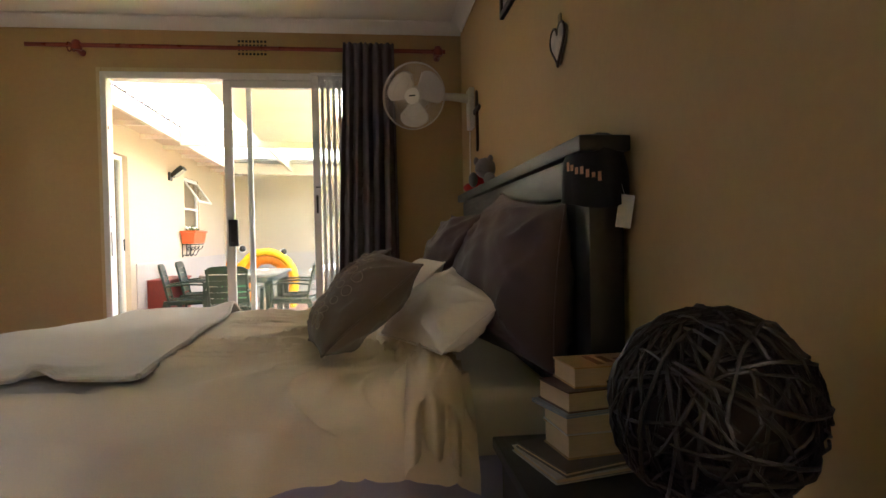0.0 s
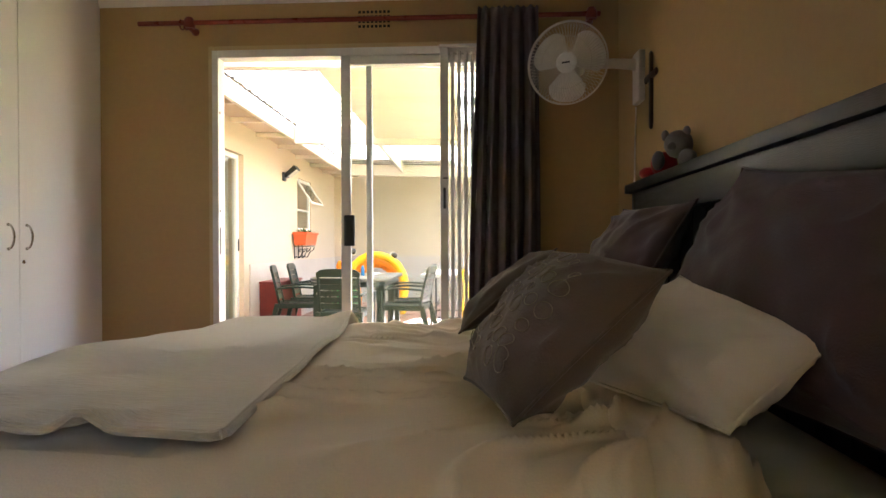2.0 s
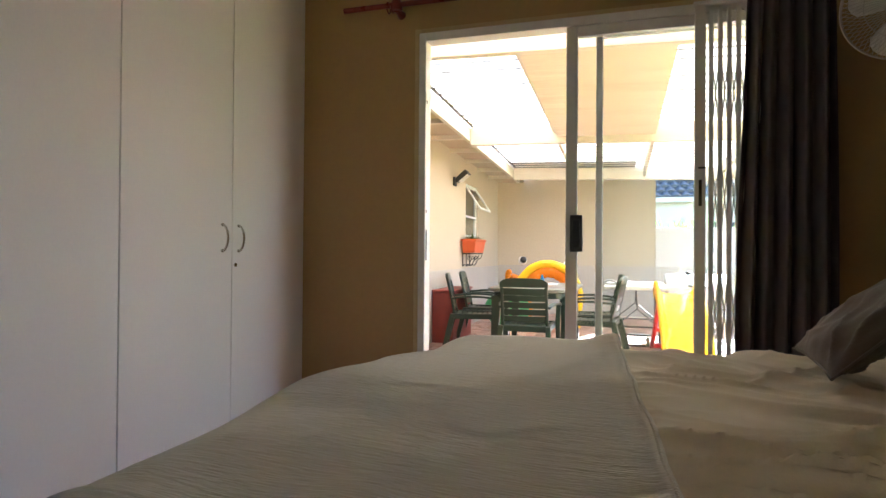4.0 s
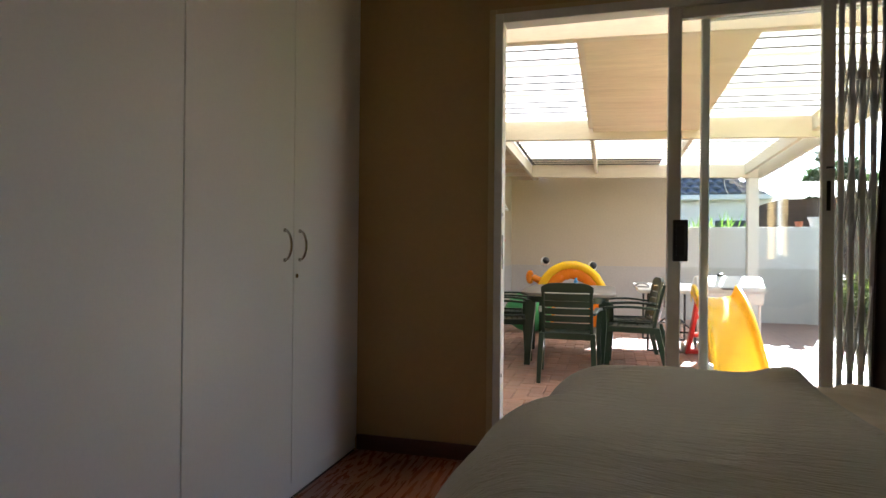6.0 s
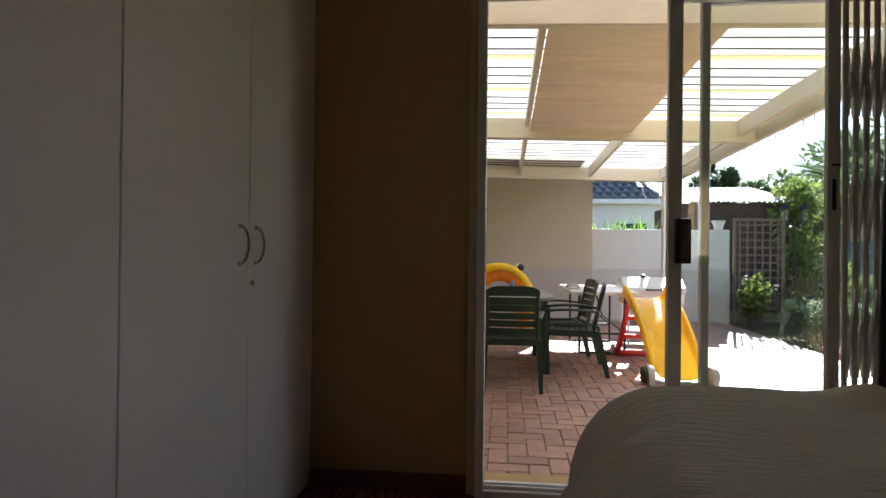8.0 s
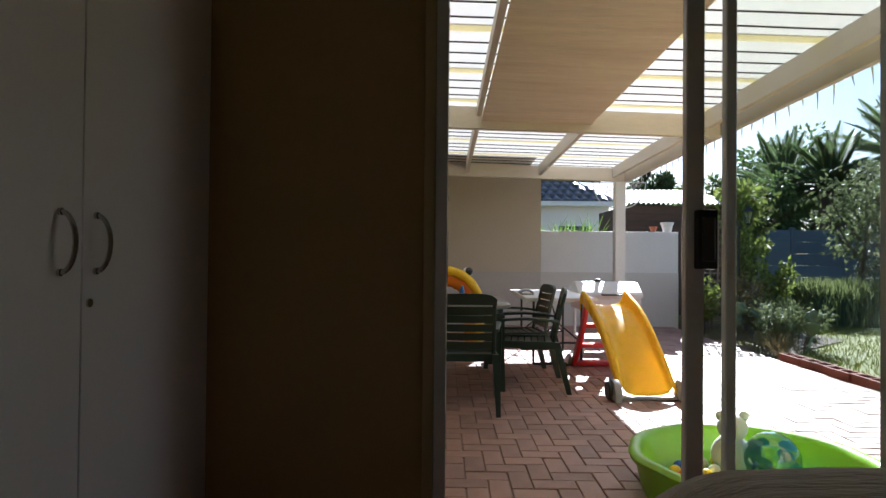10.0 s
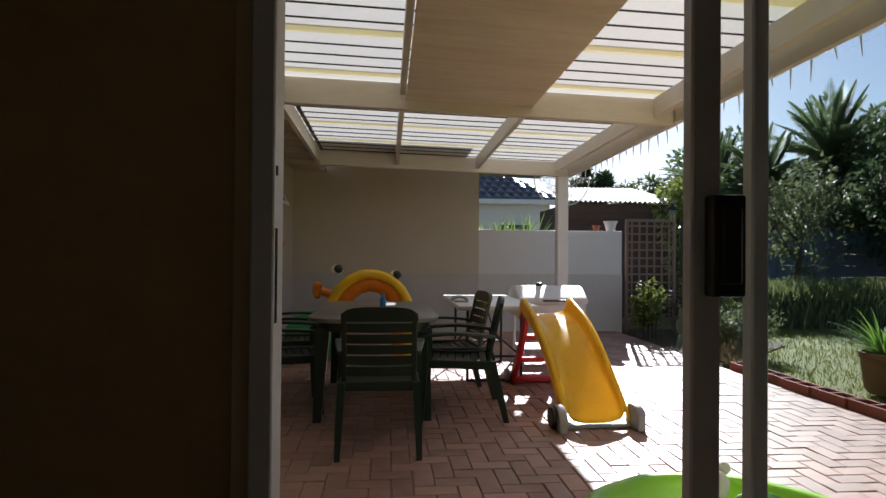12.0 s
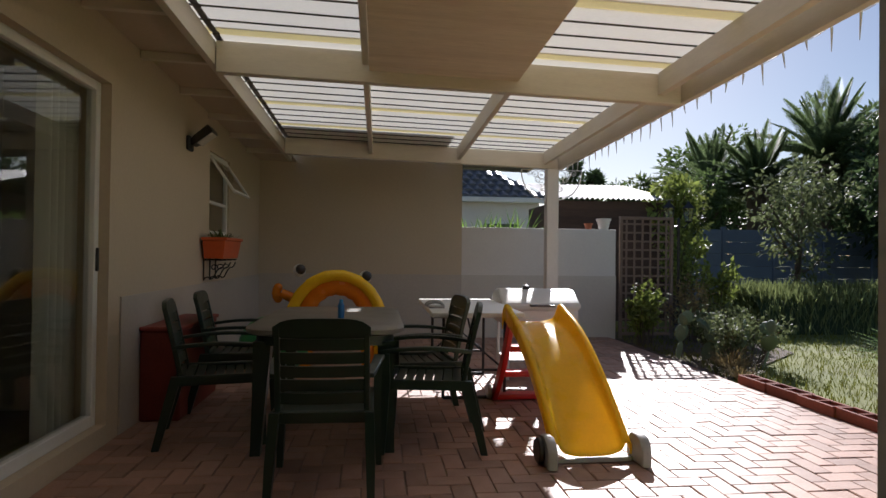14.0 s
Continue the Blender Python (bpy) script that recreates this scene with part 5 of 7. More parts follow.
# clutter on it
bm = bm_new()
for s in (-1, 1):
    tube(bm, [(-0.86 + 0.05 * math.cos(q * 0.4) * 1.4, 8.62 + s * 0.05, 0.622 + 0.035 * math.sin(q * 0.4)) for q in range(9)], 0.012, 8)
box(bm, -0.93 + 0.02, -0.78, 8.56, 8.68, 0.606, 0.622, 0.004)
solid("carry_basket", bm, M_GREYPL, "small grey plastic carry basket on the folding table", "basket")

# gas barbecue with a white lid
bq = thing("gas_barbecue", 0.18, 9.35, PZ, "white enamelled gas barbecue on a tube stand", "barbecue")
bm = bm_new()
box(bm, -0.16, 0.54, 9.10, 9.62, 0.40, 0.545, 0.015, seg=2)
part("firebox", bm, M_WHITEMETAL, bq)
bm = bm_new()
rings = []
for x in (-0.18, 0.56):
    rings.append([Vector((x, y, z)) for y, z in ((9.08, 0.546), (9.64, 0.546), (9.62, 0.66), (9.46, 0.725), (9.30, 0.72), (9.09, 0.60))])
loft(bm, rings)
bmesh.ops.bevel(bm, geom=bm.edges[:], offset=0.012, segments=2, affect="EDGES")
lid = part("lid", bm, M_WHITEMETAL, bq)
bm = bm_new()
tube(bm, [(0.08, 9.09, 0.585), (0.08, 9.05, 0.585), (0.30, 9.05, 0.585), (0.30, 9.09, 0.585)], 0.010, 8)
part("lid_handle", bm, M_BLACKMETAL, lid)
bm = bm_new()
lathe(bm, [(0.035, 0.0), (0.035, 0.03), (0.02, 0.04)], 14, (0.10, 9.36, 0.722))
part("thermometer", bm, M_BLACKMETAL, lid)
for x in (-0.12, 0.50):
    for y in (9.14, 9.58):
        bm = bm_new()
        tube(bm, [(x, y, 0.40), (x, y, PZ)], 0.016, 8)
        part("leg", bm, M_WHITEMETAL, bq)
bm = bm_new()
box(bm, -0.12, 0.50, 9.14, 9.58, 0.06, 0.075)
part("lower_shelf", bm, M_GREYPL, bq)

# children's slide
sl = thing("toy_slide", -0.08, 7.7, PZ, "yellow plastic toddler slide with a red ladder", "slide")
P0, P1 = Vector((-0.155, 8.17, 0.545)), Vector((-0.125, 6.95, PZ + 0.04))
run = (P1 - P0)
flat_dir = Vector((run.x, run.y, 0)).normalized()
across = Vector((-flat_dir.y, flat_dir.x, 0))
L2 = math.hypot(run.x, run.y)
def chute_line(u):
    s = u * L2
    z = P0.z + (P1.z - P0.z) * (0.92 * (1 - math.cos(u * math.pi / 2)) ** 1.12 + 0.08 * u)
    return Vector((P0.x, P0.y, 0)) + flat_dir * s + Vector((0, 0, z))
bm = bm_new()
def chute(u, v):
    c = chute_line(u)
    a = (v - 0.5) * 2
    half = 0.19
    rim = 0.115 - 0.05 * u + 0.02 * math.exp(-((u - 0.06) / 0.07) ** 2) - 0.07 * math.exp(-(u / 0.02) ** 2)
    w = abs(a)
    if w < 0.5:
        off, h = a / 0.5 * (half - 0.045), 0.016 * (w / 0.5) ** 4 - 0.010 * math.exp(-((u - 0.72) / 0.2) ** 2) * (1 - (w / 0.5) ** 2)
    elif w < 0.68:
        t = (w - 0.5) / 0.18
        off, h = math.copysign(half - 0.045 + 0.04 * t ** 0.7, a), 0.016 + (rim - 0.03) * t ** 1.3
    elif w < 0.86:
        t = (w - 0.68) / 0.18 * math.pi
        off, h = math.copysign(half - 0.005 + 0.024 * (1 - math.cos(t)), a), rim - 0.014 + 0.022 * math.sin(t)
    else:
        t = (w - 0.86) / 0.14
        off, h = math.copysign(half + 0.043, a), rim - 0.014 - 0.10 * t * (1 - 0.5 * u)
    return c + across * off + Vector((0, 0, h))
surface(bm, 50, 56, chute)
ch = part("chute", bm, M_YELLOW, sl, smooth=50)
md = ch.modifiers.new("thick", "SOLIDIFY")
md.thickness, md.offset = 0.008, -1
bm = bm_new()
tip = Vector((P1.x, P1.y, 0))
M_loc = Matrix(((across.x, flat_dir.x, 0, tip.x), (across.y, flat_dir.y, 0, tip.y), (0, 0, 1, 0), (0, 0, 0, 1)))
box(bm, -0.236, 0.236, -0.08, 0.012, PZ + 0.003, PZ + 0.031, 0.009, m=M_loc, seg=2)
part("toe_bar", bm, M_GREYPL, sl, "grey plastic foot bar")
for s in (-1, 1):
    bm = bm_new()
    arch = [(-0.12, 0.006), (-0.12, 0.09), (-0.095, 0.135), (-0.04, 0.165), (0.03, 0.160), (0.075, 0.115), (0.085, 0.006)]
    rings = [[M_loc @ Vector((s * d, -y, PZ + z)) for y, z in arch] for d in (0.238, 0.244, 0.284, 0.292)]
    for r, k in ((0, 0.94), (3, 0.94)):
        c0 = sum(rings[r], Vector()) / len(arch)
        rings[r] = [c0 + (q - c0) * k for q in rings[r]]
    loft(bm, rings)
    part("wheel_guard", bm, M_GREYPL, sl, "grey plastic wheel guard")
    bm = bm_new()
    lathe(bm, [(0.02, -0.022), (0.062, -0.022), (0.07, -0.014), (0.07, 0.014), (0.062, 0.022), (0.02, 0.022)], 22)
    bm.transform(Matrix.Translation(tip + across * s * 0.30 - flat_dir * 0.01 + Vector((0, 0, PZ + 0.076))) @ across.to_track_quat("Z", "Y").to_matrix().to_4x4())
    part("wheel", bm, M_BLACKPL, sl, "dark plastic wheel")
# red ladder: two splayed sides and three treads
base_c = Vector((-0.19, 8.45, 0))
for s in (-1, 1):
    bm = bm_new()
    a = P0 + across * s * 0.165 + Vector((0, 0, -0.02))
    b = base_c + across * s * 0.20 + Vector((0, 0, PZ))
    rings = []
    for k in range(7):
        t = k / 6
        p = a.lerp(b, t) + flat_dir * (0.05 * math.sin(t * math.pi))
        w, h = 0.02, 0.045 + 0.02 * t
        rings.append([p + across * dx + flat_dir * dy for dx, dy in ((-w, -h), (w, -h), (w, h), (-w, h))])
    loft(bm, rings)
    bmesh.ops.bevel(bm, geom=bm.edges[:], offset=0.006, segments=1, affect="EDGES")
    part("ladder_side", bm, M_RED, sl, "red plastic ladder side")
    bm = bm_new()
    lathe(bm, [(0.02, -0.018), (0.055, -0.018), (0.06, 0.0), (0.055, 0.018), (0.02, 0.018)], 18)
    bm.transform(Matrix.Translation(b + across * s * 0.04 + Vector((0, 0, 0.06))) @ across.to_track_quat("Z", "Y").to_matrix().to_4x4())
    part("wheel", bm, M_GREYPL, sl, "grey plastic wheel")
for t in (0.30, 0.62, 0.92):
    a = P0.lerp(base_c + Vector((0, 0, PZ)), t)
    bm = bm_new()
    mm = Matrix(((across.x, flat_dir.x, 0, a.x), (across.y, flat_dir.y, 0, a.y), (0, 0, 1, a.z), (0, 0, 0, 1)))
    box(bm, -0.17 - 0.02 * t, 0.17 + 0.02 * t, -0.06, 0.06, -0.045, 0.0, 0.01, m=mm, seg=2)
    part("tread", bm, M_RED, sl, "red plastic tread")

# clam shell paddling pool with balls
pcx, pcy, pr = -0.27, 5.08, 0.56
pool = thing("paddling_pool", pcx, pcy, PZ, "lime green plastic shell-shaped paddling pool", "paddling pool")
M_LIME = mat("lime_plastic", (0.34, 0.66, 0.02), 0.3, var=0.05, scale=4, bump=0.03, trans=0.2)
bm = bm_new()
prof = [(0.40, 0.006), (0.44, 0.012), (0.47, 0.06), (0.50, 0.17), (0.525, 0.20), (0.56, 0.20), (0.575, 0.185), (0.565, 0.16), (0.54, 0.14), (0.515, 0.03), (0.50, 0.0)]
rings = []
seg = 72
def shell(q):
    return 1 + 0.028 * abs(math.sin(q * 4.5)) - 0.03
for r, z in [(0.001, 0.006)] + prof:
    rings.append([Vector((pcx + r * shell(2 * math.pi * k / seg) * math.cos(2 * math.pi * k / seg), pcy + r * shell(2 * math.pi * k / seg) * 0.96 * math.sin(2 * math.pi * k / seg), PZ + z)) for k in range(seg)])
loft(bm, rings, caps=False)
part("shell", bm, M_LIME, pool, smooth=60)
rnd = random.Random(3)
cols = [("red", (0.55, 0.02, 0.02)), ("blue", (0.02, 0.10, 0.5)), ("orange", (0.8, 0.2, 0.01)), ("yellow", (0.85, 0.6, 0.02)), ("white", (0.75, 0.75, 0.72))]
bmats = {n: mat(n + "_ball_plastic", c, 0.3, var=0.05, bump=0) for n, c in cols}
placed = []
for k in range(60):
    for _ in range(30):
        q, r = rnd.uniform(0, 6.28), 0.40 * math.sqrt(rnd.random())
        p = (pcx + r * math.cos(q), pcy + r * math.sin(q))
        if all((p[0] - a) ** 2 + (p[1] - b) ** 2 > 0.062 ** 2 for a, b in placed) and (p[0] - pcx - 0.17) ** 2 + (p[1] - pcy - 0.12) ** 2 > 0.22 ** 2:
            break
    else:
        continue
    placed.append(p)
    nm = cols[k % 5][0]
    bm = bm_new()
    ball(bm, (p[0], p[1], PZ + 0.04), 0.032, 12, 8)
    solid("play_ball", bm, bmats[nm], nm + " plastic play ball in the pool", "ball", "balls in the paddling pool", smooth=80)
# beach ball and plush
bb = thing("beach_ball", pcx + 0.13, pcy + 0.16, PZ, "clear beach ball with a teal printed pattern", "beach ball")
bm = bm_new()
ball(bm, (pcx + 0.16, pcy + 0.13, PZ + 0.137), 0.13, 24, 16)
sk = part("clear_skin", bm, glass_mat("clear_vinyl", (0.78, 0.86, 0.84), 0.12), bb, "clear vinyl skin")
bm = bm_new()
rnd = random.Random(8)
for k in range(26):
    d = Vector((rnd.gauss(0, 1), rnd.gauss(0, 1), rnd.gauss(0, 1))).normalized()
    e1 = d.orthogonal().normalized()
    e2 = d.cross(e1)
    c0 = Vector((pcx + 0.16, pcy + 0.13, PZ + 0.137))
    ring = []
    n = 9
    for j in range(n):
        q = 2 * math.pi * j / n
        rr = 0.035 * (0.6 + 0.7 * rnd.random())
        ring.append(bm.verts.new(c0 + (d * 0.13 + e1 * rr * math.cos(q) + e2 * rr * math.sin(q)).normalized() * 0.1285))
    bm.faces.new(ring)
part("print", bm, mat("teal_print", (0.02, 0.28, 0.34), 0.4, var=0.3, scale=20), bb, "teal and dark printed patches", kind="stuff", smooth=0)
bm = bm_new()
for c, r, q in (((pcx + 0.03, pcy + 0.28, PZ + 0.11), 0.10, (1, 0.8, 1.05)), ((pcx + 0.03, pcy + 0.27, PZ + 0.25), 0.075, (1, 0.95, 0.9)), ((pcx - 0.03, pcy + 0.27, PZ + 0.31), 0.026, (1, 0.7, 1)), ((pcx + 0.09, pcy + 0.27, PZ + 0.31), 0.026, (1, 0.7, 1))):
    ball(bm, c, r, 16, 10, 0, q)
solid("plush_toy", bm, weave_mat("white_plush", (0.66, 0.63, 0.58), 120), "white plush toy sitting in the paddling pool", "plush toy", smooth=80)

# house wall: glass door with a curtain, window, planter, lamp
gd = thing("door_2", HX, (GY0 + GY1) / 2, 0.0, "closed white aluminium glass door in the house wall", "door", kind="structure")
bm = bm_new()
for y0, y1, z0, z1 in ((GY0 + 0.001, GY0 + 0.055, 0.0, GZ1), (GY1 - 0.055, GY1 - 0.001, 0.0, GZ1), (GY0 + 0.055, GY1 - 0.055, GZ1 - 0.055, GZ1 - 0.001), (GY0 + 0.055, GY1 - 0.055, 0.001, 0.07), ((GY0 + GY1) / 2 - 0.3, (GY0 + GY1) / 2 - 0.25, 0.07, GZ1 - 0.055)):
    box(bm, HX - 0.12, HX - 0.06, y0, y1, z0, z1, 0.004)
part("frame", bm, M_ALU, gd)
bm = bm_new()
box(bm, HX - 0.093, HX - 0.087, GY0 + 0.05, GY1 - 0.05, 0.06, GZ1 - 0.05)
pn = part("pane", bm, glass_mat("door_glass", (0.86, 0.88, 0.86), 0.065), gd, "clear glass pane reflecting the roof", smooth=0)
pn.visible_shadow = False
bm = bm_new()
box(bm, HX - 0.06, HX - 0.045, GY1 - 0.04, GY1 - 0.02, 0.92, 1.06, 0.003)
part("handle", bm, M_BLACKPL, gd)
bm = bm_new()
surface(bm, 90, 4, lambda u, v: Vector((HX - 0.21 + 0.03 * math.sin(u * 2 * math.pi * 8 + nz(u * 9, 0)), 7.10 + 0.62 * u, 0.02 + 2.2 * v)))
c = solid("sheer_curtain", bm, mat("grey_green_curtain", (0.72, 0.71, 0.62), 0.9, var=0.08, scale=4, trans=0.3), "pale grey-green curtain gathered behind the glass door", "curtain", smooth=80)
bm = bm_new()
for a in ((HX - 1.2, HX - 0.26, 4.6, 4.62, -0.2, 2.4), (HX - 1.2, HX - 0.26, 8.5, 8.52, -0.2, 2.4), (HX - 1.2, HX - 0.26, 4.62, 8.5, -0.2, -0.18), (HX - 1.25, HX - 1.2, 4.6, 8.52, -0.2, 2.4), (HX - 1.25, HX - 0.25, 4.6, 8.52, 2.4, 2.45)):
    box(bm, *a)
solid("wall_inner_room", bm, M_CEIL, "plain walls of the room behind the glass door", "wall", kind="structure", smooth=0)
wn = thing("window_1", HX, (NY0 + NY1) / 2, NZ0, "white steel window with its top-hung sash open", "window", kind="structure")
bm = bm_new()
for y0, y1, z0, z1 in ((NY0 + 0.001, NY0 + 0.035, NZ0, NZ1), (NY1 - 0.035, NY1 - 0.001, NZ0, NZ1), (NY0 + 0.035, NY1 - 0.035, NZ1 - 0.035, NZ1 - 0.001), (NY0 + 0.035, NY1 - 0.035, NZ0 + 0.001, NZ0 + 0.035), (NY0 + 0.035, NY1 - 0.035, NZ0 + 0.30, NZ0 + 0.33)):
    box(bm, HX - 0.06, HX - 0.02, y0, y1, z0, z1, 0.003)
part("window_frame", bm, M_ALU, wn)
bm = bm_new()
box(bm, HX - 0.045, HX - 0.04, NY0 + 0.03, NY1 - 0.03, NZ0 + 0.03, NZ0 + 0.30)
part("pane", bm, M_GLASS, wn, smooth=0)
sm = Matrix.Translation((HX - 0.02, 0, NZ1 - 0.035)) @ Matrix.Rotation(radians(-34), 4, "Y")
bm = bm_new()
hh = NZ1 - 0.035 - (NZ0 + 0.335)
for y0, y1, z0, z1 in ((NY0 + 0.036, NY0 + 0.066, -hh, 0), (NY1 - 0.066, NY1 - 0.036, -hh, 0), (NY0 + 0.066, NY1 - 0.066, -0.03, 0), (NY0 + 0.066, NY1 - 0.066, -hh, -hh + 0.03)):
    box(bm, -0.012, 0.012, y0, y1, z0, z1, 0.003, m=sm)
sash = part("sash", bm, M_ALU, wn)
bm = bm_new()
box(bm, -0.002, 0.002, NY0 + 0.06, NY1 - 0.06, -hh + 0.02, -0.02, m=sm)
pp = part("pane", bm, M_GLASS, sash, smooth=0)
bm = bm_new()
box(bm, HX - 0.12, HX + 0.04, NY0 - 0.04, NY1 + 0.04, NZ0 - 0.05, NZ0 - 0.001, 0.006)
part("window_sill", bm, M_PLASTER, wn)
# near-black backing panel: the unlit room's darkness is put into its colour
bm = bm_new()
box(bm, HX - 0.27, HX - 0.252, NY0 - 0.1, NY1 + 0.1, NZ0 - 0.1, NZ1 + 0.1)
solid("dark_window_backing", bm, M_DARKGAP, "dark panel standing in for the unlit room behind the window", "wall", kind="structure", smooth=0)

pl = thing("window_planter", HX + 0.12, 9.62, 0.98, "orange plastic planter box on black scroll brackets", "planter")
bm = bm_new()
rings = []
for z, e in ((0.985, 0.0), (1.15, 0.025), (1.155, 0.04), (1.18, 0.04)):
    rings.append([Vector((x, y, z)) for x, y in ((HX + 0.035 - e * 0.4, 9.33 - e), (HX + 0.20 + e, 9.33 - e), (HX + 0.20 + e, 9.90 + e), (HX + 0.035 - e * 0.4, 9.90 + e))])
loft(bm, rings, caps=False)
bm.faces.new([bm.verts.new(p) for p in rings[0]])
bm.faces.new([bm.verts.new(p - Vector((0, 0, 0.02))) for p in rings[-1]])
part("box", bm, mat("orange_plastic", (0.60, 0.10, 0.02), 0.45, var=0.08, scale=8), pl)
for y in (9.42, 9.62, 9.82):
    bm = bm_new()
    tube(bm, [(HX + 0.008, y, 1.18), (HX + 0.008, y, 0.78)], 0.007, 6)
    tube(bm, [(HX + 0.008, y, 0.972), (HX + 0.21, y, 0.972)], 0.007, 6)
    tube(bm, [(HX + 0.01 + 0.19 * u / 12 + 0.0, y, 0.79 + 0.17 * (u / 12) ** 2 + 0.02 * math.sin(u)) for u in range(13)], 0.006, 6)
    tube(bm, [(HX + 0.10 + 0.035 * math.cos(u * 0.6) * (1 - u / 14), y, 0.90 + 0.035 * math.sin(u * 0.6) * (1 - u / 14)) for u in range(12)], 0.005, 6)
    part("scroll_bracket", bm, M_BLACKMETAL, pl, "black wrought iron scroll bracket")

ol = thing("wall_floodlight", HX, 8.95, 2.0, "black outdoor floodlight on a wall bracket", "wall lamp")
bm = bm_new()
box(bm, HX + 0.001, HX + 0.03, 8.88, 9.0, 1.90, 2.02, 0.006)
part("bracket", bm, M_BLACKMETAL, ol)
bm = bm_new()
fm = Matrix.Translation((HX + 0.11, 8.96, 2.02)) @ Matrix.Rotation(radians(-38), 4, "Y")
rings = []
for x, s in ((-0.10, 0.55), (-0.04, 0.9), (0.10, 1.0), (0.11, 0.96)):
    rings.append([fm @ Vector((x, a * 0.09 * s, b * 0.034 * s)) for a, b in ((-1, -1), (1, -1), (1, 1), (-1, 1))])
loft(bm, rings)
part("housing", bm, M_BLACKMETAL, ol)
bm = bm_new()
box(bm, -0.055, 0.095, -0.075, 0.075, -0.040, -0.0345, 0.002, m=fm)
part("glass_front", bm, mat("frosted_lamp_glass", (0.55, 0.52, 0.46), 0.25), ol, "pale glass front")
bm = bm_new()
tube(bm, [(HX + 0.02, 8.95, 1.96), (HX + 0.08, 8.95, 1.985)], 0.016, 8)
part("arm", bm, M_BLACKMETAL, ol)

# lace-like brackets at the post's head
for s in (-1, 1):
    br = thing("fretwork_bracket", 0.73 + s * 0.16, 10.635, 1.995, "white cast metal fretwork bracket at the post head", "bracket", "fretwork brackets")
    bm = bm_new()
    x0 = 0.73 + s * 0.072
    tube(bm, [(x0, 10.635, 1.78), (x0, 10.635, 2.14)], 0.006, 6)
    tube(bm, [(x0, 10.635, 2.138), (x0 + s * 0.3, 10.635, 2.138)], 0.006, 6)
    tube(bm, [(x0 + s * 0.3 * math.sin(u * math.pi / 24), 10.635, 1.78 + 0.355 * (1 - math.cos(u * math.pi / 24))) for u in range(13)], 0.007, 6)
    for cx, cz, r in ((0.05, 2.08, 0.045), (0.13, 2.09, 0.035), (0.20, 2.10, 0.028), (0.045, 1.99, 0.036), (0.10, 2.02, 0.03), (0.035, 1.91, 0.028)):
        tube(bm, [(x0 + s * (cx + r * math.cos(q * math.pi / 8)), 10.635, cz + r * math.sin(q * math.pi / 8)) for q in range(17)], 0.004, 5, caps=False)
        tube(bm, [(x0 + s * (cx + r * 0.5 * math.cos(q * 0.5) * q / 14), 10.635, cz + r * 0.5 * math.sin(q * 0.5) * q / 14) for q in range(15)], 0.003, 5)
    bm.transform(Matrix.Translation((0, 0, -0.058)))
    part("scrollwork", bm, M_WHITEMETAL, br)

# icicle light string along the fascia
ls = thing("icicle_lights", 0.86, 8.0, 2.2, "string of small icicle lights along the fascia beam", "string lights")
bm = bm_new()
pts = []
for k in range(61):
    y = 4.6 + 6.0 * k / 60
    pts.append((0.86, y, rz_at(y) - 0.215 - 0.025 * abs(math.sin(k * 0.9))))
tube(bm, pts, 0.0022, 5)
part("cable", bm, M_WHITEPL, ls)
rnd = random.Random(21)
for k in range(34):
    y = 4.65 + 0.175 * k
    ln = rnd.uniform(0.05, 0.13)
    zt = rz_at(y) - 0.235
    bm = bm_new()
    tube(bm, [(0.86, y, zt), (0.862, y + rnd.uniform(-0.02, 0.02), zt - ln)], [0.007, 0.0015], 6)
    part("icicle", bm, M_WHITEPL, ls)

# ---- garden ----
M_BARK = mat("bark", (0.10, 0.075, 0.055), 0.9, var=0.3, scale=10, bump=0.8, bscale=30, stretch=(1, 1, 0.3), bdist=0.02)
def leaf_mat(name, c, trans=0.38):
    return mat(name, tuple(0.82 * k for k in c), 0.55, var=0.2, scale=2, bump=0, island=0.45, trans=trans, spec=0.25)
M_LEAF_D = leaf_mat("dark_leaf", (0.075, 0.115, 0.045), 0.35)
M_LEAF_M = leaf_mat("mid_leaf", (0.12, 0.175, 0.06))
M_LEAF_L = leaf_mat("light_leaf", (0.23, 0.28, 0.065))
M_LEAF_O = leaf_mat("olive_leaf", (0.15, 0.18, 0.05))
M_LEAF_G = leaf_mat("grey_leaf", (0.16, 0.19, 0.085))
M_PALM = leaf_mat("palm_leaf", (0.15, 0.205, 0.09), 0.5)
M_CACTUS = mat("cactus_pad", (0.15, 0.21, 0.13), 0.6, var=0.15, scale=8, bump=0.2)
M_DRY = leaf_mat("dry_grass", (0.36, 0.27, 0.12))
M_LAV = leaf_mat("lavender_stem", (0.22, 0.26, 0.10))


def add_leaf(V, F, p, d, n, ln, w):
    """A folded pointed leaf of four triangles' worth of points."""
    s = d.cross(n).normalized() * w
    i = len(V)
    V.extend((p, p + d * ln * 0.45 + s - n * w * 0.3, p + d * ln, p + d * ln * 0.45 - s - n * w * 0.3))
    F.append((i, i + 1, i + 2))
    F.append((i, i + 2, i + 3))


def link_mesh(name, V, F, material, parent, kind="", label=""):
    inv = world_of(parent).inverted()
    me = bpy.data.meshes.new(name)
    me.from_pydata([inv @ Vector(v) for v in V], [], F)
    me.materials.append(material)
    me.update()
    ob = new(name, me)
    ob.parent = parent
    return tagged(ob, label, kind=kind)


def rand_dir(r, up=0.0):
    return Vector((r.gauss(0, 1), r.gauss(0, 1), r.gauss(0, 1) + up)).normalized()


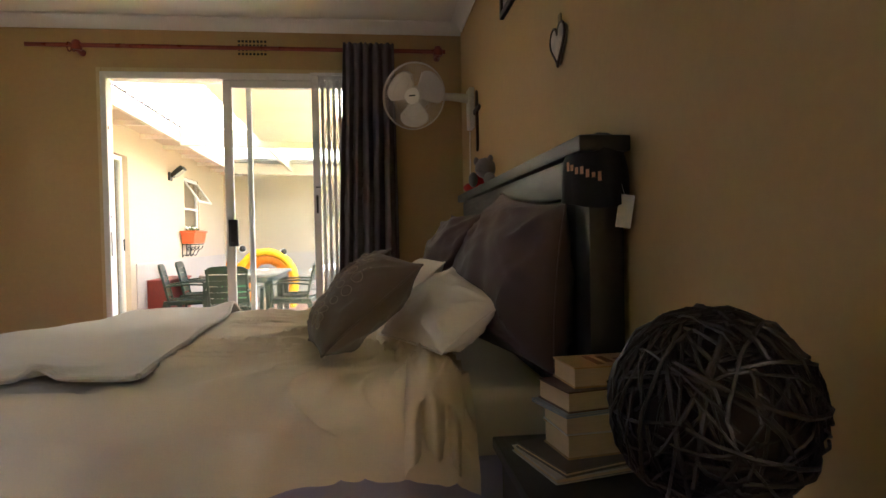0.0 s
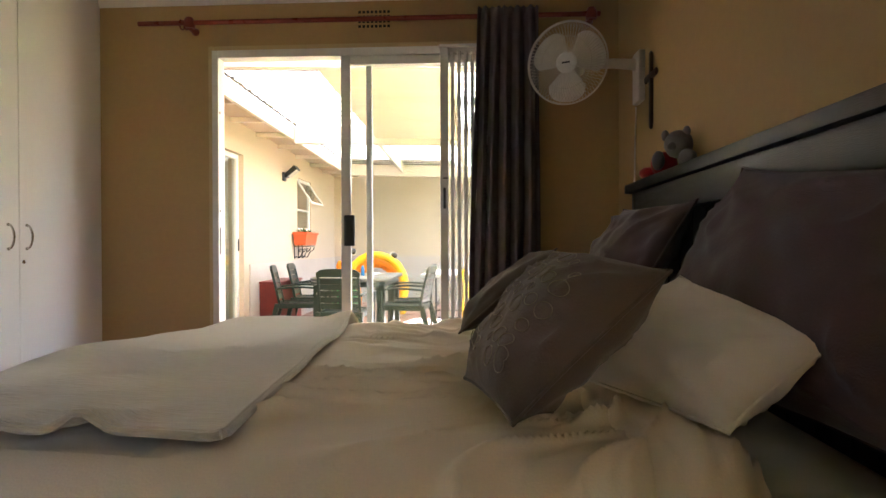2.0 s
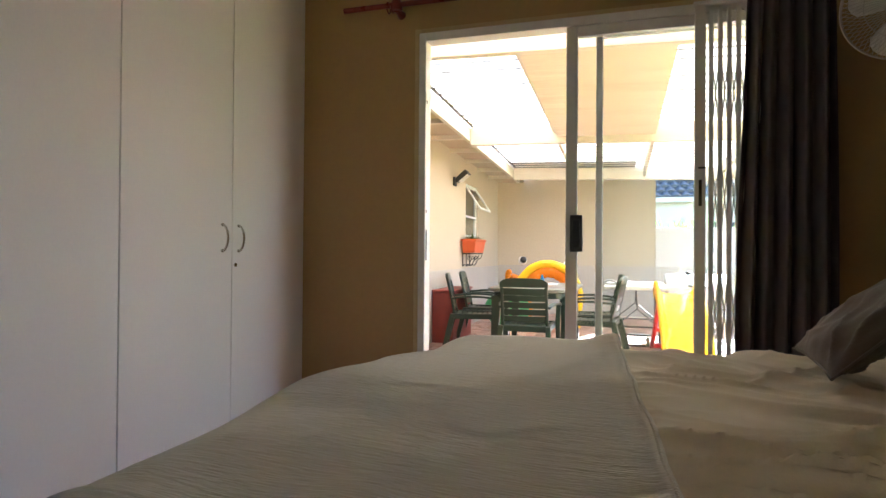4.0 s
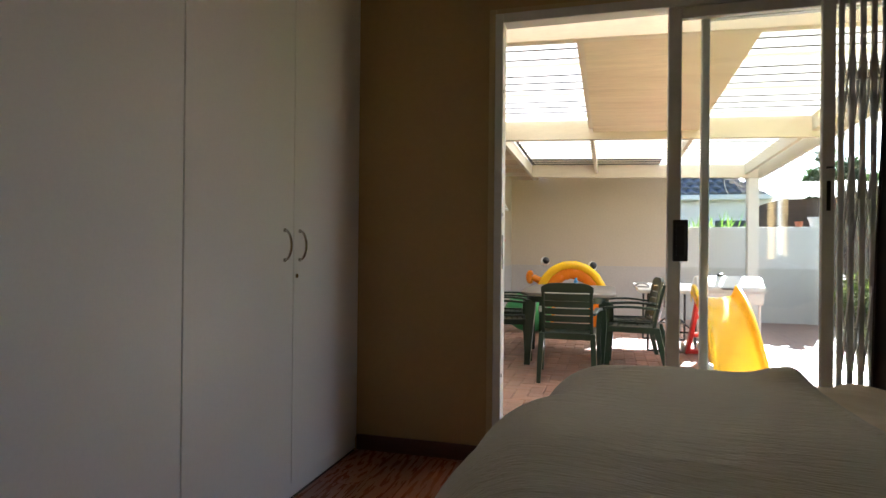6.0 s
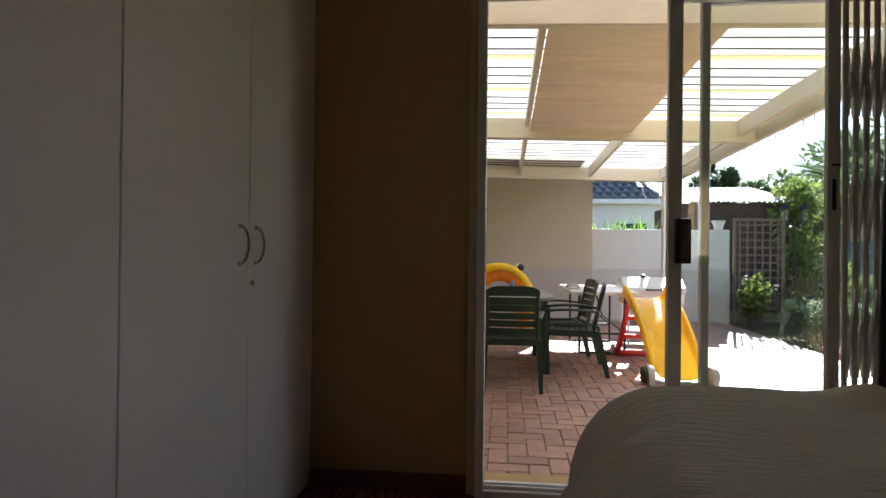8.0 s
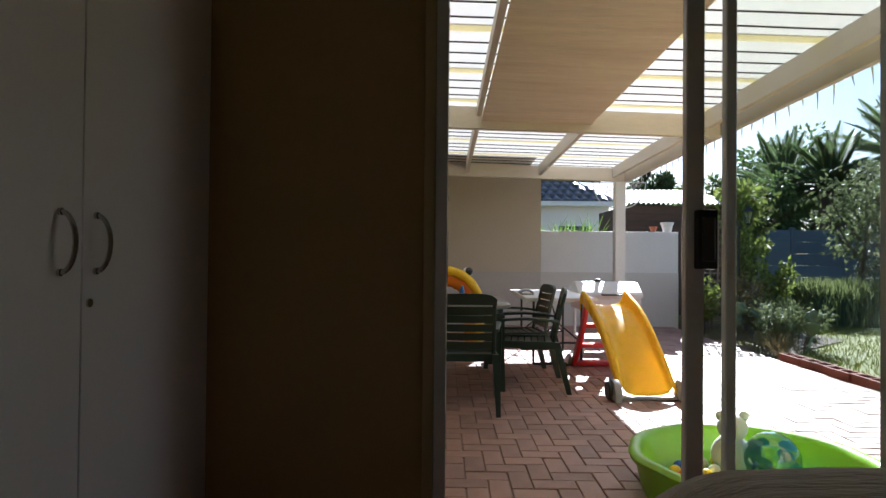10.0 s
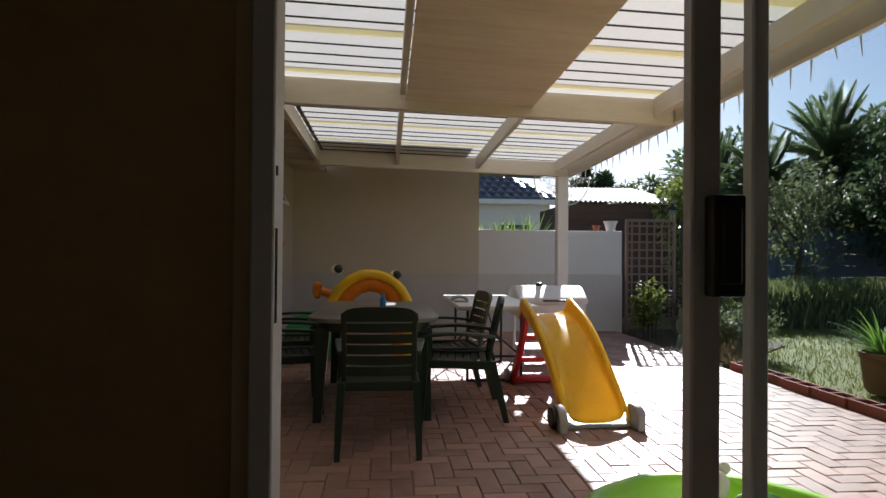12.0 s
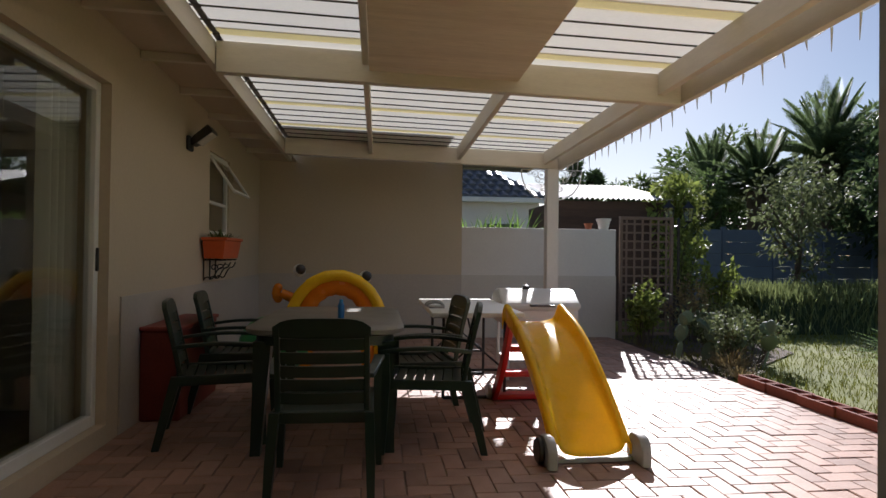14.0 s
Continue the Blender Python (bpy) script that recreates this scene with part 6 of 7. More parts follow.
def tree(name, x, y, h, crown_r, material, label, category, seed, trunk_r=0.09, leaves=5000, ln=0.16, low=0.35, lean=(0, 0), flat=1.0, clumps=26, group=""):
    r = random.Random(seed)
    t = thing(name, x, y, -0.16, label, category, group)
    bm = bm_new()
    tips = []
    base = Vector((x, y, -0.16))
    top = base + Vector((lean[0], lean[1], h * 0.72))
    pts = [base.lerp(top, k / 8) + Vector((0.05 * h * 0.2 * nz(k * 0.7, seed), 0.05 * h * 0.2 * nz(k * 0.7, seed + 9), 0)) for k in range(9)]
    tube(bm, pts, [trunk_r * (1.25 - 0.95 * k / 8) for k in range(9)], 9)
    for k in range(9):
        q = r.uniform(0, 6.28)
        s = pts[3 + k % 5]
        e = s + Vector((math.cos(q) * crown_r * 0.75, math.sin(q) * crown_r * 0.75, h * r.uniform(0.12, 0.34)))
        mid = s.lerp(e, 0.5) + Vector((0, 0, -0.04 * h))
        tube(bm, [s, mid, e], [trunk_r * 0.5, trunk_r * 0.32, trunk_r * 0.12], 6)
        tips += [e, mid]
    part("trunk", bm, M_BARK, t)
    cl = [(tip, crown_r * r.uniform(0.22, 0.42)) for tip in tips]
    cz = -0.16 + h * (low + (1 - low) / 2)
    for k in range(clumps):
        d = rand_dir(r)
        rr = r.uniform(0.45, 1.0)
        cl.append((Vector((x + lean[0] + d.x * crown_r * rr, y + lean[1] + d.y * crown_r * rr, cz + d.z * h * (1 - low) / 2 * rr * flat)), crown_r * r.uniform(0.16, 0.36)))
    V, F = [], []
    for k in range(leaves):
        c, cr = cl[r.randrange(len(cl))]
        d = rand_dir(r)
        p = c + d * cr * r.random() ** 0.4
        g = (d + rand_dir(r) * 0.8 + Vector((0, 0, -0.25))).normalized()
        add_leaf(V, F, p, g, rand_dir(r, 0.8), ln * r.uniform(0.6, 1.3), ln * r.uniform(0.16, 0.3))
    link_mesh("crown", V, F, material, t, "stuff")
    return t


def palm(x, y, h, fr, n, seed, label):
    r = random.Random(seed)
    t = thing("palm_tree", x, y, -0.16, label, "palm tree", "palms")
    bm = bm_new()
    tube(bm, [(x, y, -0.16 + h * k / 8) for k in range(9)], [0.34 + 0.03 * (k % 2) for k in range(9)], 12)
    part("trunk", bm, M_BARK, t)
    V, F = [], []
    top = Vector((x, y, -0.16 + h))
    for k in range(n):
        q = 2 * math.pi * k * 0.381966 + r.uniform(-0.1, 0.1)
        el = radians(r.uniform(0, 88))
        L = fr * r.uniform(0.85, 1.1)
        d = Vector((math.cos(q) * math.cos(el), math.sin(q) * math.cos(el), math.sin(el)))
        p = top.copy()
        prev = p
        m = 22
        for j in range(1, m + 1):
            d = (d + Vector((0, 0, -0.022 - 0.018 * math.cos(el)))).normalized()
            p = prev + d * L / m
            side = d.cross(Vector((0, 0, 1)))
            side = side.normalized() if side.length > 0.01 else Vector((1, 0, 0))
            i = len(V)
            w = 0.03 * (1 - j / m) + 0.006
            V.extend((prev - side * w, prev + side * w, p + side * w, p - side * w))
            F.append((i, i + 1, i + 2, i + 3))
            if j > 3:
                for s in (-1, 1):
                    for e in range(3):
                        ld = (side * s * 0.8 + d * 0.75 + Vector((0, 0, 0.22 + r.uniform(-0.15, 0.1)))).normalized()
                        ll = L * 0.17 * math.sin(math.pi * (0.12 + 0.85 * j / m)) + 0.06
                        add_leaf(V, F, prev.lerp(p, e / 3), ld, Vector((0, 0, 1)), ll, 0.025)
            prev = p
    link_mesh("fronds", V, F, M_PALM, t, "stuff")


palm(10.4, 20.8, 3.3, 2.0, 60, 4, "tall feathery palm above the back garden")
palm(10.4, 23.5, 3.4, 2.5, 60, 7, "broad feathery palm behind the garden wall")
palm(13.6, 22.0, 4.4, 2.8, 60, 12, "tall feathery palm above the back garden")
tree("garden_tree", 7.1, 14.9, 3.4, 0.95, M_LEAF_G, "slender grey-green garden tree on the lawn", "tree", 31, 0.07, 2200, 0.13, 0.36, (0.2, 0))
tree("garden_tree", 11.6, 16.2, 4.6, 1.9, M_LEAF_D, "dark leafy garden tree behind the hedge", "tree", 33, 0.12, 8000, 0.16, 0.15)
tree("garden_tree", 13.6, 18.4, 6.0, 2.4, M_LEAF_D, "tall dark leafy tree at the garden's edge", "tree", 35, 0.16, 9000, 0.2, 0.1)
tree("garden_tree", 5.7, 17.2, 3.0, 0.8, M_LEAF_O, "bushy green tree beside the garden shed", "tree", 37, 0.08, 4200, 0.15, 0.2)
tree("bamboo_clump", 4.35, 14.6, 2.9, 0.6, M_LEAF_L, "light green bamboo clump behind the lamp post", "bamboo", 39, 0.03, 2600, 0.16, 0.05)
tree("garden_tree", 8.1, 20.4, 3.9, 1.2, M_LEAF_M, "rounded green tree in front of the palms", "tree", 41, 0.1, 4500, 0.17, 0.35)
tree("garden_tree", 12.8, 14.8, 3.0, 1.2, M_LEAF_M, "leafy shrub-like tree at the lawn's edge", "tree", 47, 0.07, 4000, 0.15, 0.05)
tree("conifer", 8.3, 31.0, 6.0, 0.95, M_LEAF_D, "dark conifer far behind the neighbouring roofs", "tree", 43, 0.15, 6500, 0.30, 0.1, clumps=60)
for k, (x, y, h, rr) in enumerate(((11.0, 33.0, 5.4, 2.0), (13.5, 32.0, 5.6, 2.4), (15.5, 30.0, 7.4, 3.2), (19.0, 27.0, 8.0, 3.4), (22.0, 22.0, 8.0, 3.5), (16.0, 22.0, 6.0, 2.6), (18.0, 16.0, 7.0, 3.0))):
    tree("distant_tree", x, y, h, rr, (M_LEAF_M, M_LEAF_G)[k % 2], "distant leafy tree beyond the garden", "tree", 60 + k, 0.16, 5200, 0.34, 0.08, group="distant trees")

# grey precast garden wall with posts and panels
gw = thing("precast_wall", 10.0, 19.0, -0.16, "blue-grey precast concrete panel garden wall", "garden wall")
M_PRECAST = mat("blue_grey_concrete", (0.17, 0.20, 0.25), 0.85, var=0.12, scale=3, bump=0.3, random_obj=0.08)
for k in range(13):
    x = 3.6 + 1.5 * k
    bm = bm_new()
    box(bm, x - 0.06, x + 0.06, 18.94, 19.06, -0.16, 1.92, 0.01)
    part("post", bm, M_PRECAST, gw)
    if k < 12:
        for j in range(6):
            bm = bm_new()
            box(bm, x + 0.062, x + 1.438, 18.98, 19.02, -0.16 + 0.335 * j, -0.16 + 0.335 * j + 0.33, 0.008)
            part("panel", bm, M_PRECAST, gw)

# garden shed with plank walls and a corrugated roof
sh = thing("garden_shed", 3.1, 15.6, -0.16, "dark brown timber garden shed with a corrugated roof", "shed")
M_SHED = mat("dark_shed_timber", (0.075, 0.045, 0.032), 0.85, var=0.3, scale=5, bump=0.4, random_obj=0.2, stretch=(1, 1, 8))
for j in range(15):
    z = -0.16 + 0.15 * j
    bm = bm_new()
    box(bm, 2.02, 4.20, 14.50, 14.525, z, z + 0.165, 0.004, m=Matrix.Translation((0, 14.5, z)) @ Matrix.Rotation(0.04, 4, "X") @ Matrix.Translation((0, -14.5, -z)))
    part("weatherboard", bm, M_SHED, sh)
    bm = bm_new()
    box(bm, 2.0, 2.02, 14.53, 16.6, z, z + 0.147, 0.004)
    part("weatherboard", bm, M_SHED, sh)
bm = bm_new()
box(bm, 2.03, 4.2, 14.55, 16.6, -0.16, 2.08)
part("inner_wall", bm, M_SHED, sh)
bm = bm_new()
rows = []
for v in range(2):
    row = []
    for k in range(121):
        x = 1.9 + 2.42 * k / 120
        row.append(Vector((x, 14.35 + 2.4 * v, 2.14 + 0.54 * v + 0.018 * math.sin(k * 2 * math.pi / 5))))
    rows.append(row)
loft(bm, rows, close=False, caps=False)
rf = part("roof", bm, mat("galvanised_sheet", (0.42, 0.40, 0.385), 0.6, metal=0.1, var=0.12, scale=3, stain=(0.4, 0.3, 0.22), stain_amt=0.25), sh, "pale corrugated metal roof", smooth=60)

# neighbour's house: white wall, gutter, dark tiled roof
nh = thing("neighbour_house", -3.0, 23.5, -0.16, "white neighbouring house with a dark tiled roof", "house")
bm = bm_new()
box(bm, -10.0, 3.6, 21.5, 27.5, -0.16, 2.72)
part("wall", bm, M_WHITEWALL, nh)
bm = bm_new()
box(bm, -10.3, 3.95, 21.15, 21.28, 2.66, 2.82, 0.02)
part("gutter", bm, M_ALU, nh)
bm = bm_new()
box(bm, 1.9, 3.0, 21.46, 21.505, 1.2, 2.1)
w = part("window", bm, M_ALU, nh)
bm = bm_new()
box(bm, 1.97, 2.93, 21.44, 21.455, 1.27, 2.03)
part("pane", bm, mat("dim_window_glass", (0.05, 0.06, 0.07), 0.08), w)
M_TILE = mat("dark_roof_tile", (0.055, 0.06, 0.07), 0.35, var=0.2, scale=6, bump=0.2, island=0.2)
slope, rise = 4.6, 2.3
bm = bm_new()
vv = [bm.verts.new(p) for p in ((-10.3, 21.2, 2.80), (3.9, 21.2, 2.80), (0.6, 21.2 + 3.4, 2.80 + rise), (-10.3, 21.2 + 3.4, 2.80 + rise), (3.9, 28.0, 2.80), (-10.3, 28.0, 2.8))]
bm.faces.new((vv[0], vv[1], vv[2], vv[3])), bm.faces.new((vv[1], vv[4], vv[2])), bm.faces.new((vv[2], vv[4], vv[5], vv[3])), bm.faces.new((vv[0], vv[3], vv[5]))
part("roof", bm, M_TILE, nh, "dark glazed tile roof", smooth=0)
V, F = [], []
n_up = 12
for j in range(n_up):
    y0, z0 = 21.2 + 3.4 * j / n_up, 2.80 + rise * j / n_up
    y1, z1 = 21.2 + 3.4 * (j + 1) / n_up, 2.80 + rise * (j + 1) / n_up
    right = 3.9 - 3.3 * (j + 0.5) / n_up
    x = -1.6 + 0.15 * (j % 2)
    while x < right - 0.25:
        m = 6
        for k in range(m):
            u0, u1 = k / m, (k + 1) / m
            i = len(V)
            h0, h1 = 0.05 * math.sin(u0 * math.pi) + 0.02, 0.05 * math.sin(u1 * math.pi) + 0.02
            V.extend(((x + 0.3 * u0, y0 - 0.03, z0 + h0 + 0.035), (x + 0.3 * u1, y0 - 0.03, z0 + h1 + 0.035), (x + 0.3 * u1, y1, z1 + h1), (x + 0.3 * u0, y1, z1 + h0), (x + 0.3 * u1, y0 - 0.03, z0), (x + 0.3 * u0, y0 - 0.03, z0)))
            F.append((i, i + 1, i + 2, i + 3))
            F.append((i + 5, i + 4, i + 1, i))
        x += 0.3
link_mesh("roof_tiles", V, F, M_TILE, nh, "stuff", "rows of dark curved roof tiles")

# trellis: a framed wooden lattice at the end of the low wall
tr = thing("trellis", 2.6, FY + 0.02, PZ, "weathered brown wooden lattice trellis panel", "trellis")
M_TREL = mat("weathered_trellis", (0.21, 0.15, 0.115), 0.85, var=0.25, scale=9, bump=0.3, stretch=(1, 1, 6))
TX0, TX1, TZ1 = 2.16, 2.98, 1.64
for x0, x1, z0, z1 in ((TX0, TX0 + 0.045, PZ - 0.03, TZ1), (TX1 - 0.045, TX1, PZ - 0.03, TZ1), (TX0 + 0.045, TX1 - 0.045, TZ1 - 0.045, TZ1), (TX0 + 0.045, TX1 - 0.045, PZ + 0.02, PZ + 0.065)):
    bm = bm_new()
    box(bm, x0, x1, FY, FY + 0.04, z0, z1, 0.004)
    part("frame_rail", bm, M_TREL, tr)
for k in range(6):
    x = TX0 + 0.045 + (TX1 - TX0 - 0.09) * (k + 0.5) / 6
    bm = bm_new()
    box(bm, x - 0.014, x + 0.014, FY + 0.008, FY + 0.018, PZ + 0.065, TZ1 - 0.045)
    part("slat", bm, M_TREL, tr)
for k in range(13):
    z = PZ + 0.065 + (TZ1 - 0.045 - PZ - 0.065) * (k + 0.5) / 13
    bm = bm_new()
    box(bm, TX0 + 0.045, TX1 - 0.045, FY + 0.019, FY + 0.029, z - 0.014, z + 0.014)
    part("slat", bm, M_TREL, tr)

# pots on the low wall
def pot(x, y, z, r, h, material, label):
    t = thing("flower_pot", x, y, z, label, "flower pot", "pots on the wall")
    bm = bm_new()
    lathe(bm, [(r * 0.65, 0.0), (r * 0.95, h * 0.8), (r * 1.08, h * 0.8), (r * 1.08, h), (r * 0.95, h), (r * 0.85, h * 0.85), (0.002, h * 0.85)], 20, (x, y, z), caps=False)
    part("pot", bm, material, t)
    return t
pot(1.72, FY + 0.10, 1.445, 0.06, 0.09, mat("terracotta", (0.42, 0.14, 0.07), 0.8, var=0.15), "small terracotta flower pot on the wall")
pot(1.95, FY + 0.10, 1.445, 0.10, 0.16, M_WHITEPL, "white plastic flower pot on the wall")

# two-headed garden lamp post
lp = thing("garden_lamp_post", 3.55, 12.9, -0.16, "black cast metal garden lamp post with two lanterns", "lamp post")
bm = bm_new()
lathe(bm, [(0.09, 0.0), (0.09, 0.04), (0.045, 0.10), (0.03, 0.35), (0.024, 0.5), (0.022, 1.75), (0.03, 1.78), (0.012, 1.86)], 14, (3.55, 12.9, -0.16))
tube(bm, [(3.38, 12.9, 1.62), (3.45, 12.9, 1.54), (3.55, 12.9, 1.58), (3.65, 12.9, 1.54), (3.72, 12.9, 1.62)], 0.010, 7)
part("post", bm, M_BLACKMETAL, lp)
for x in (3.38, 3.72):
    bm = bm_new()
    lathe(bm, [(0.03, 0.0), (0.055, 0.02), (0.055, 0.03)], 6, (x, 12.9, 1.62))
    lathe(bm, [(0.105, 0.24), (0.10, 0.25), (0.03, 0.32), (0.012, 0.36)], 6, (x, 12.9, 1.62))
    for k in range(6):
        q = math.pi * k / 3
        tube(bm, [(x + 0.055 * math.cos(q), 12.9 + 0.055 * math.sin(q), 1.65), (x + 0.092 * math.cos(q), 12.9 + 0.092 * math.sin(q), 1.86)], 0.005, 5)
    ln_ = part("lantern", bm, M_BLACKMETAL, lp)
    bm = bm_new()
    lathe(bm, [(0.052, 0.03), (0.088, 0.24)], 6, (x, 12.9, 1.62), caps=False)
    part("lantern_glass", bm, glass_mat("lantern_pane", (0.8, 0.82, 0.8), 0.15), ln_, "clear lantern glass", smooth=0)


def spiky(name, x, y, z, n, ln, w, material, label, category, seed, spread=0.9, up=0.9, curve=0.5, seg=6, group=""):
    """A rosette of long arching blades."""
    r = random.Random(seed)
    t = thing(name, x, y, z, label, category, group)
    V, F = [], []
    for k in range(n):
        q = r.uniform(0, 6.28)
        d = Vector((math.cos(q) * spread * r.uniform(0.2, 1), math.sin(q) * spread * r.uniform(0.2, 1), up)).normalized()
        L = ln * r.uniform(0.65, 1.1)
        p = Vector((x + 0.04 * math.cos(q), y + 0.04 * math.sin(q), z))
        s = d.cross(Vector((0, 0, 1))).normalized() if abs(d.z) < 0.99 else Vector((1, 0, 0))
        i = len(V)
        for j in range(seg + 1):
            u = j / seg
            ww = w * (1 - u) ** 0.7
            V.extend((p - s * ww, p + s * ww))
            if j:
                F.append((i + 2 * j - 2, i + 2 * j - 1, i + 2 * j + 1, i + 2 * j))
            d = (d + Vector((0, 0, -curve / seg))).normalized()
            p = p + d * L / seg
    link_mesh("foliage", V, F, material, t, "stuff")
    return t


M_SPIKE = leaf_mat("bright_blade", (0.20, 0.34, 0.06))
for k, x in enumerate((0.05, 0.30, 0.55, 0.82)):
    spiky("agave", x, FY + 0.55 + 0.1 * (k % 2), 1.05, 34, 0.75, 0.022, M_SPIKE, "bright green strap-leaved plant behind the wall", "plant", 80 + k, 0.8, 0.9, 0.7, group="plants behind the wall")
bm = bm_new()
box(bm, -0.3, 1.2, FY + 0.3, FY + 0.95, -0.16, 1.05, 0.02)
solid("raised_bed", bm, M_SOIL, "raised soil bed behind the boundary wall", "garden bed")
# seedlings in the window planter
for k in range(5):
    spiky("seedling", HX + 0.12, 9.42 + 0.1 * k, 1.155, 16, 0.13 + 0.02 * (k % 3), 0.010, M_LEAF_M, "small green seedling in the planter box", "plant", 180 + k, 0.9, 0.8, 0.9, 4, group="seedlings in the planter")
# potted spiky plant by the edging
ppx, ppy = 2.80, 7.85
pt = thing("plant_pot", ppx, ppy, -0.10, "tall brown clay pot on the lawn edge", "flower pot")
bm = bm_new()
lathe(bm, [(0.13, 0.0), (0.16, 0.04), (0.19, 0.30), (0.205, 0.32), (0.205, 0.36), (0.18, 0.36), (0.17, 0.32), (0.002, 0.32)], 24, (ppx, ppy, -0.13), caps=False)
part("pot", bm, mat("brown_clay", (0.15, 0.09, 0.05), 0.7, var=0.2), pt)
spiky("potted_plant", ppx, ppy, 0.19, 120, 0.55, 0.014, M_SPIKE, "bright green strap-leaved plant in a clay pot", "plant", 91, 1.0, 0.7, 0.9)
spiky("grass_tuft", 2.35, 9.55, -0.13, 300, 0.34, 0.004, M_DRY, "dry straw coloured grass tuft by the paving", "grass tuft", 92, 1.0, 0.7, 0.7, 4)
spiky("grass_tuft", 2.20, 9.15, -0.13, 140, 0.22, 0.004, M_DRY, "dry straw coloured grass tuft by the paving", "grass tuft", 93, 1.0, 0.7, 0.7, 4)

# prickly pear: oval pads
cc = thing("prickly_pear", 2.45, 10.1, -0.16, "grey-green prickly pear cactus in the bed", "cactus")
rnd = random.Random(17)
def pad(base, d, L, W, depth):
    bm = bm_new()
    n = rand_dir(rnd)
    n = (n - d * n.dot(d)).normalized()
    s = d.cross(n)
    c = base + d * L * 0.5
    out = bmesh.ops.create_uvsphere(bm, u_segments=12, v_segments=8, radius=1)
    for v in out["verts"]:
        a = v.co.copy()
        v.co = c + s * a.x * W * 0.5 * (1 + 0.25 * a.z) + n * a.y * 0.014 + d * a.z * L * 0.5
    part("pad", bm, M_CACTUS, cc, smooth=80)
    if depth:
        for _ in range(rnd.choice((1, 2, 2))):
            e = (d + rand_dir(rnd) * 0.75 + Vector((0, 0, 0.25))).normalized()
            pad(base + d * L * 0.95 + s * rnd.uniform(-0.3, 0.3) * W, e, L * rnd.uniform(0.7, 0.95), W * rnd.uniform(0.75, 0.95), depth - 1)
for k in range(7):
    pad(Vector((2.45 + rnd.uniform(-0.35, 0.45), 10.1 + rnd.uniform(-0.4, 0.4), -0.17)), Vector((rnd.uniform(-0.3, 0.3), rnd.uniform(-0.3, 0.3), 1)).normalized(), 0.24, 0.17, 2)


def bush(name, x, y, rx, ry, h, material, label, category, seed, leaves=2500, ln=0.09, w=0.3, stems=14, group=""):
    r = random.Random(seed)
    t = thing(name, x, y, -0.16, label, category, group)
    bm = bm_new()
    tips = []
    for k in range(stems):
        q, rr = r.uniform(0, 6.28), r.random() ** 0.5
        e = Vector((x + rx * rr * math.cos(q), y + ry * rr * math.sin(q), -0.16 + h * r.uniform(0.45, 0.95)))
        tube(bm, [(x + 0.3 * rx * math.cos(q), y + 0.3 * ry * math.sin(q), -0.17), Vector((x, y, -0.16)).lerp(e, 0.6), e], [0.012, 0.008, 0.003], 5)
        tips.append(e)
    part("branchwork", bm, M_BARK, t, kind="stuff")
    V, F = [], []
    for k in range(leaves):
        c = tips[r.randrange(len(tips))]
        c = Vector((x, y, -0.1)).lerp(c, r.uniform(0.45, 1.08))
        p = c + rand_dir(r) * 0.22 * rx
        p.z = max(p.z, -0.12)
        add_leaf(V, F, p, rand_dir(r, 0.4), rand_dir(r, 0.8), ln * r.uniform(0.6, 1.3), ln * w * r.uniform(0.6, 1.2))
    link_mesh("leaves", V, F, material, t, "stuff")


bush("shrub", 2.25, 11.35, 0.30, 0.25, 0.85, M_LEAF_L, "light green leafy shrub in front of the trellis", "shrub", 101, 900, 0.09, 0.34)
bush("shrub", 2.85, 10.6, 0.42, 0.4, 0.62, M_LEAF_G, "grey-green shrub in the planting bed", "shrub", 103, 1300, 0.08, 0.25)
bush("shrub", 3.95, 12.5, 0.34, 0.3, 1.15, M_LEAF_L, "green shrub beside the lamp post", "shrub", 105, 700, 0.10, 0.3)
bush("shrub", 3.2, 11.8, 0.42, 0.35, 0.9, M_DRY, "dry brown seed-headed shrub in the bed", "shrub", 107, 1200, 0.07, 0.2)
bush("shrub", 2.75, 9.9, 0.45, 0.4, 0.55, M_LEAF_G, "low grey-green shrub among the cactus pads", "shrub", 109, 1500, 0.06, 0.2)
bush("shrub", 3.9, 13.6, 0.4, 0.35, 1.9, M_LEAF_L, "light green shrub behind the bed", "shrub", 111, 900, 0.11, 0.3)

# lavender hedge
hd = thing("lavender_hedge", 6.2, 13.0, -0.16, "dense green lavender hedge across the lawn", "hedge")
r = random.Random(55)
V, F = [], []
for k in range(15000):
    x, y = r.uniform(4.7, 8.6), r.gauss(13.15, 0.36)
    edge = max(0.0, 1 - ((y - 13.15) / 0.95) ** 2)
    hgt = (0.76 + 0.14 * nz(x * 1.5, y * 1.5)) * edge ** 0.35
    z0 = -0.16 + hgt * r.uniform(0.05, 0.85)
    d = Vector((r.gauss(0, 0.28), r.gauss(0, 0.28), 1)).normalized()
    add_leaf(V, F, Vector((x, y, z0)), d, rand_dir(r), r.uniform(0.16, 0.32), r.uniform(0.008, 0.014))
link_mesh("foliage", V, F, M_LAV, hd, "stuff")
bm = bm_new()
def hump(u, v):
    x, q = 4.75 + 3.8 * u, math.pi * v
    return Vector((x, 13.15 - 0.66 * math.cos(q), -0.18 + (0.62 + 0.08 * nz(x * 1.5, v * 2)) * math.sin(q) ** 0.6))
surface(bm, 40, 14, hump)
part("inner_mass", bm, M_LEAF_D, hd, smooth=80)

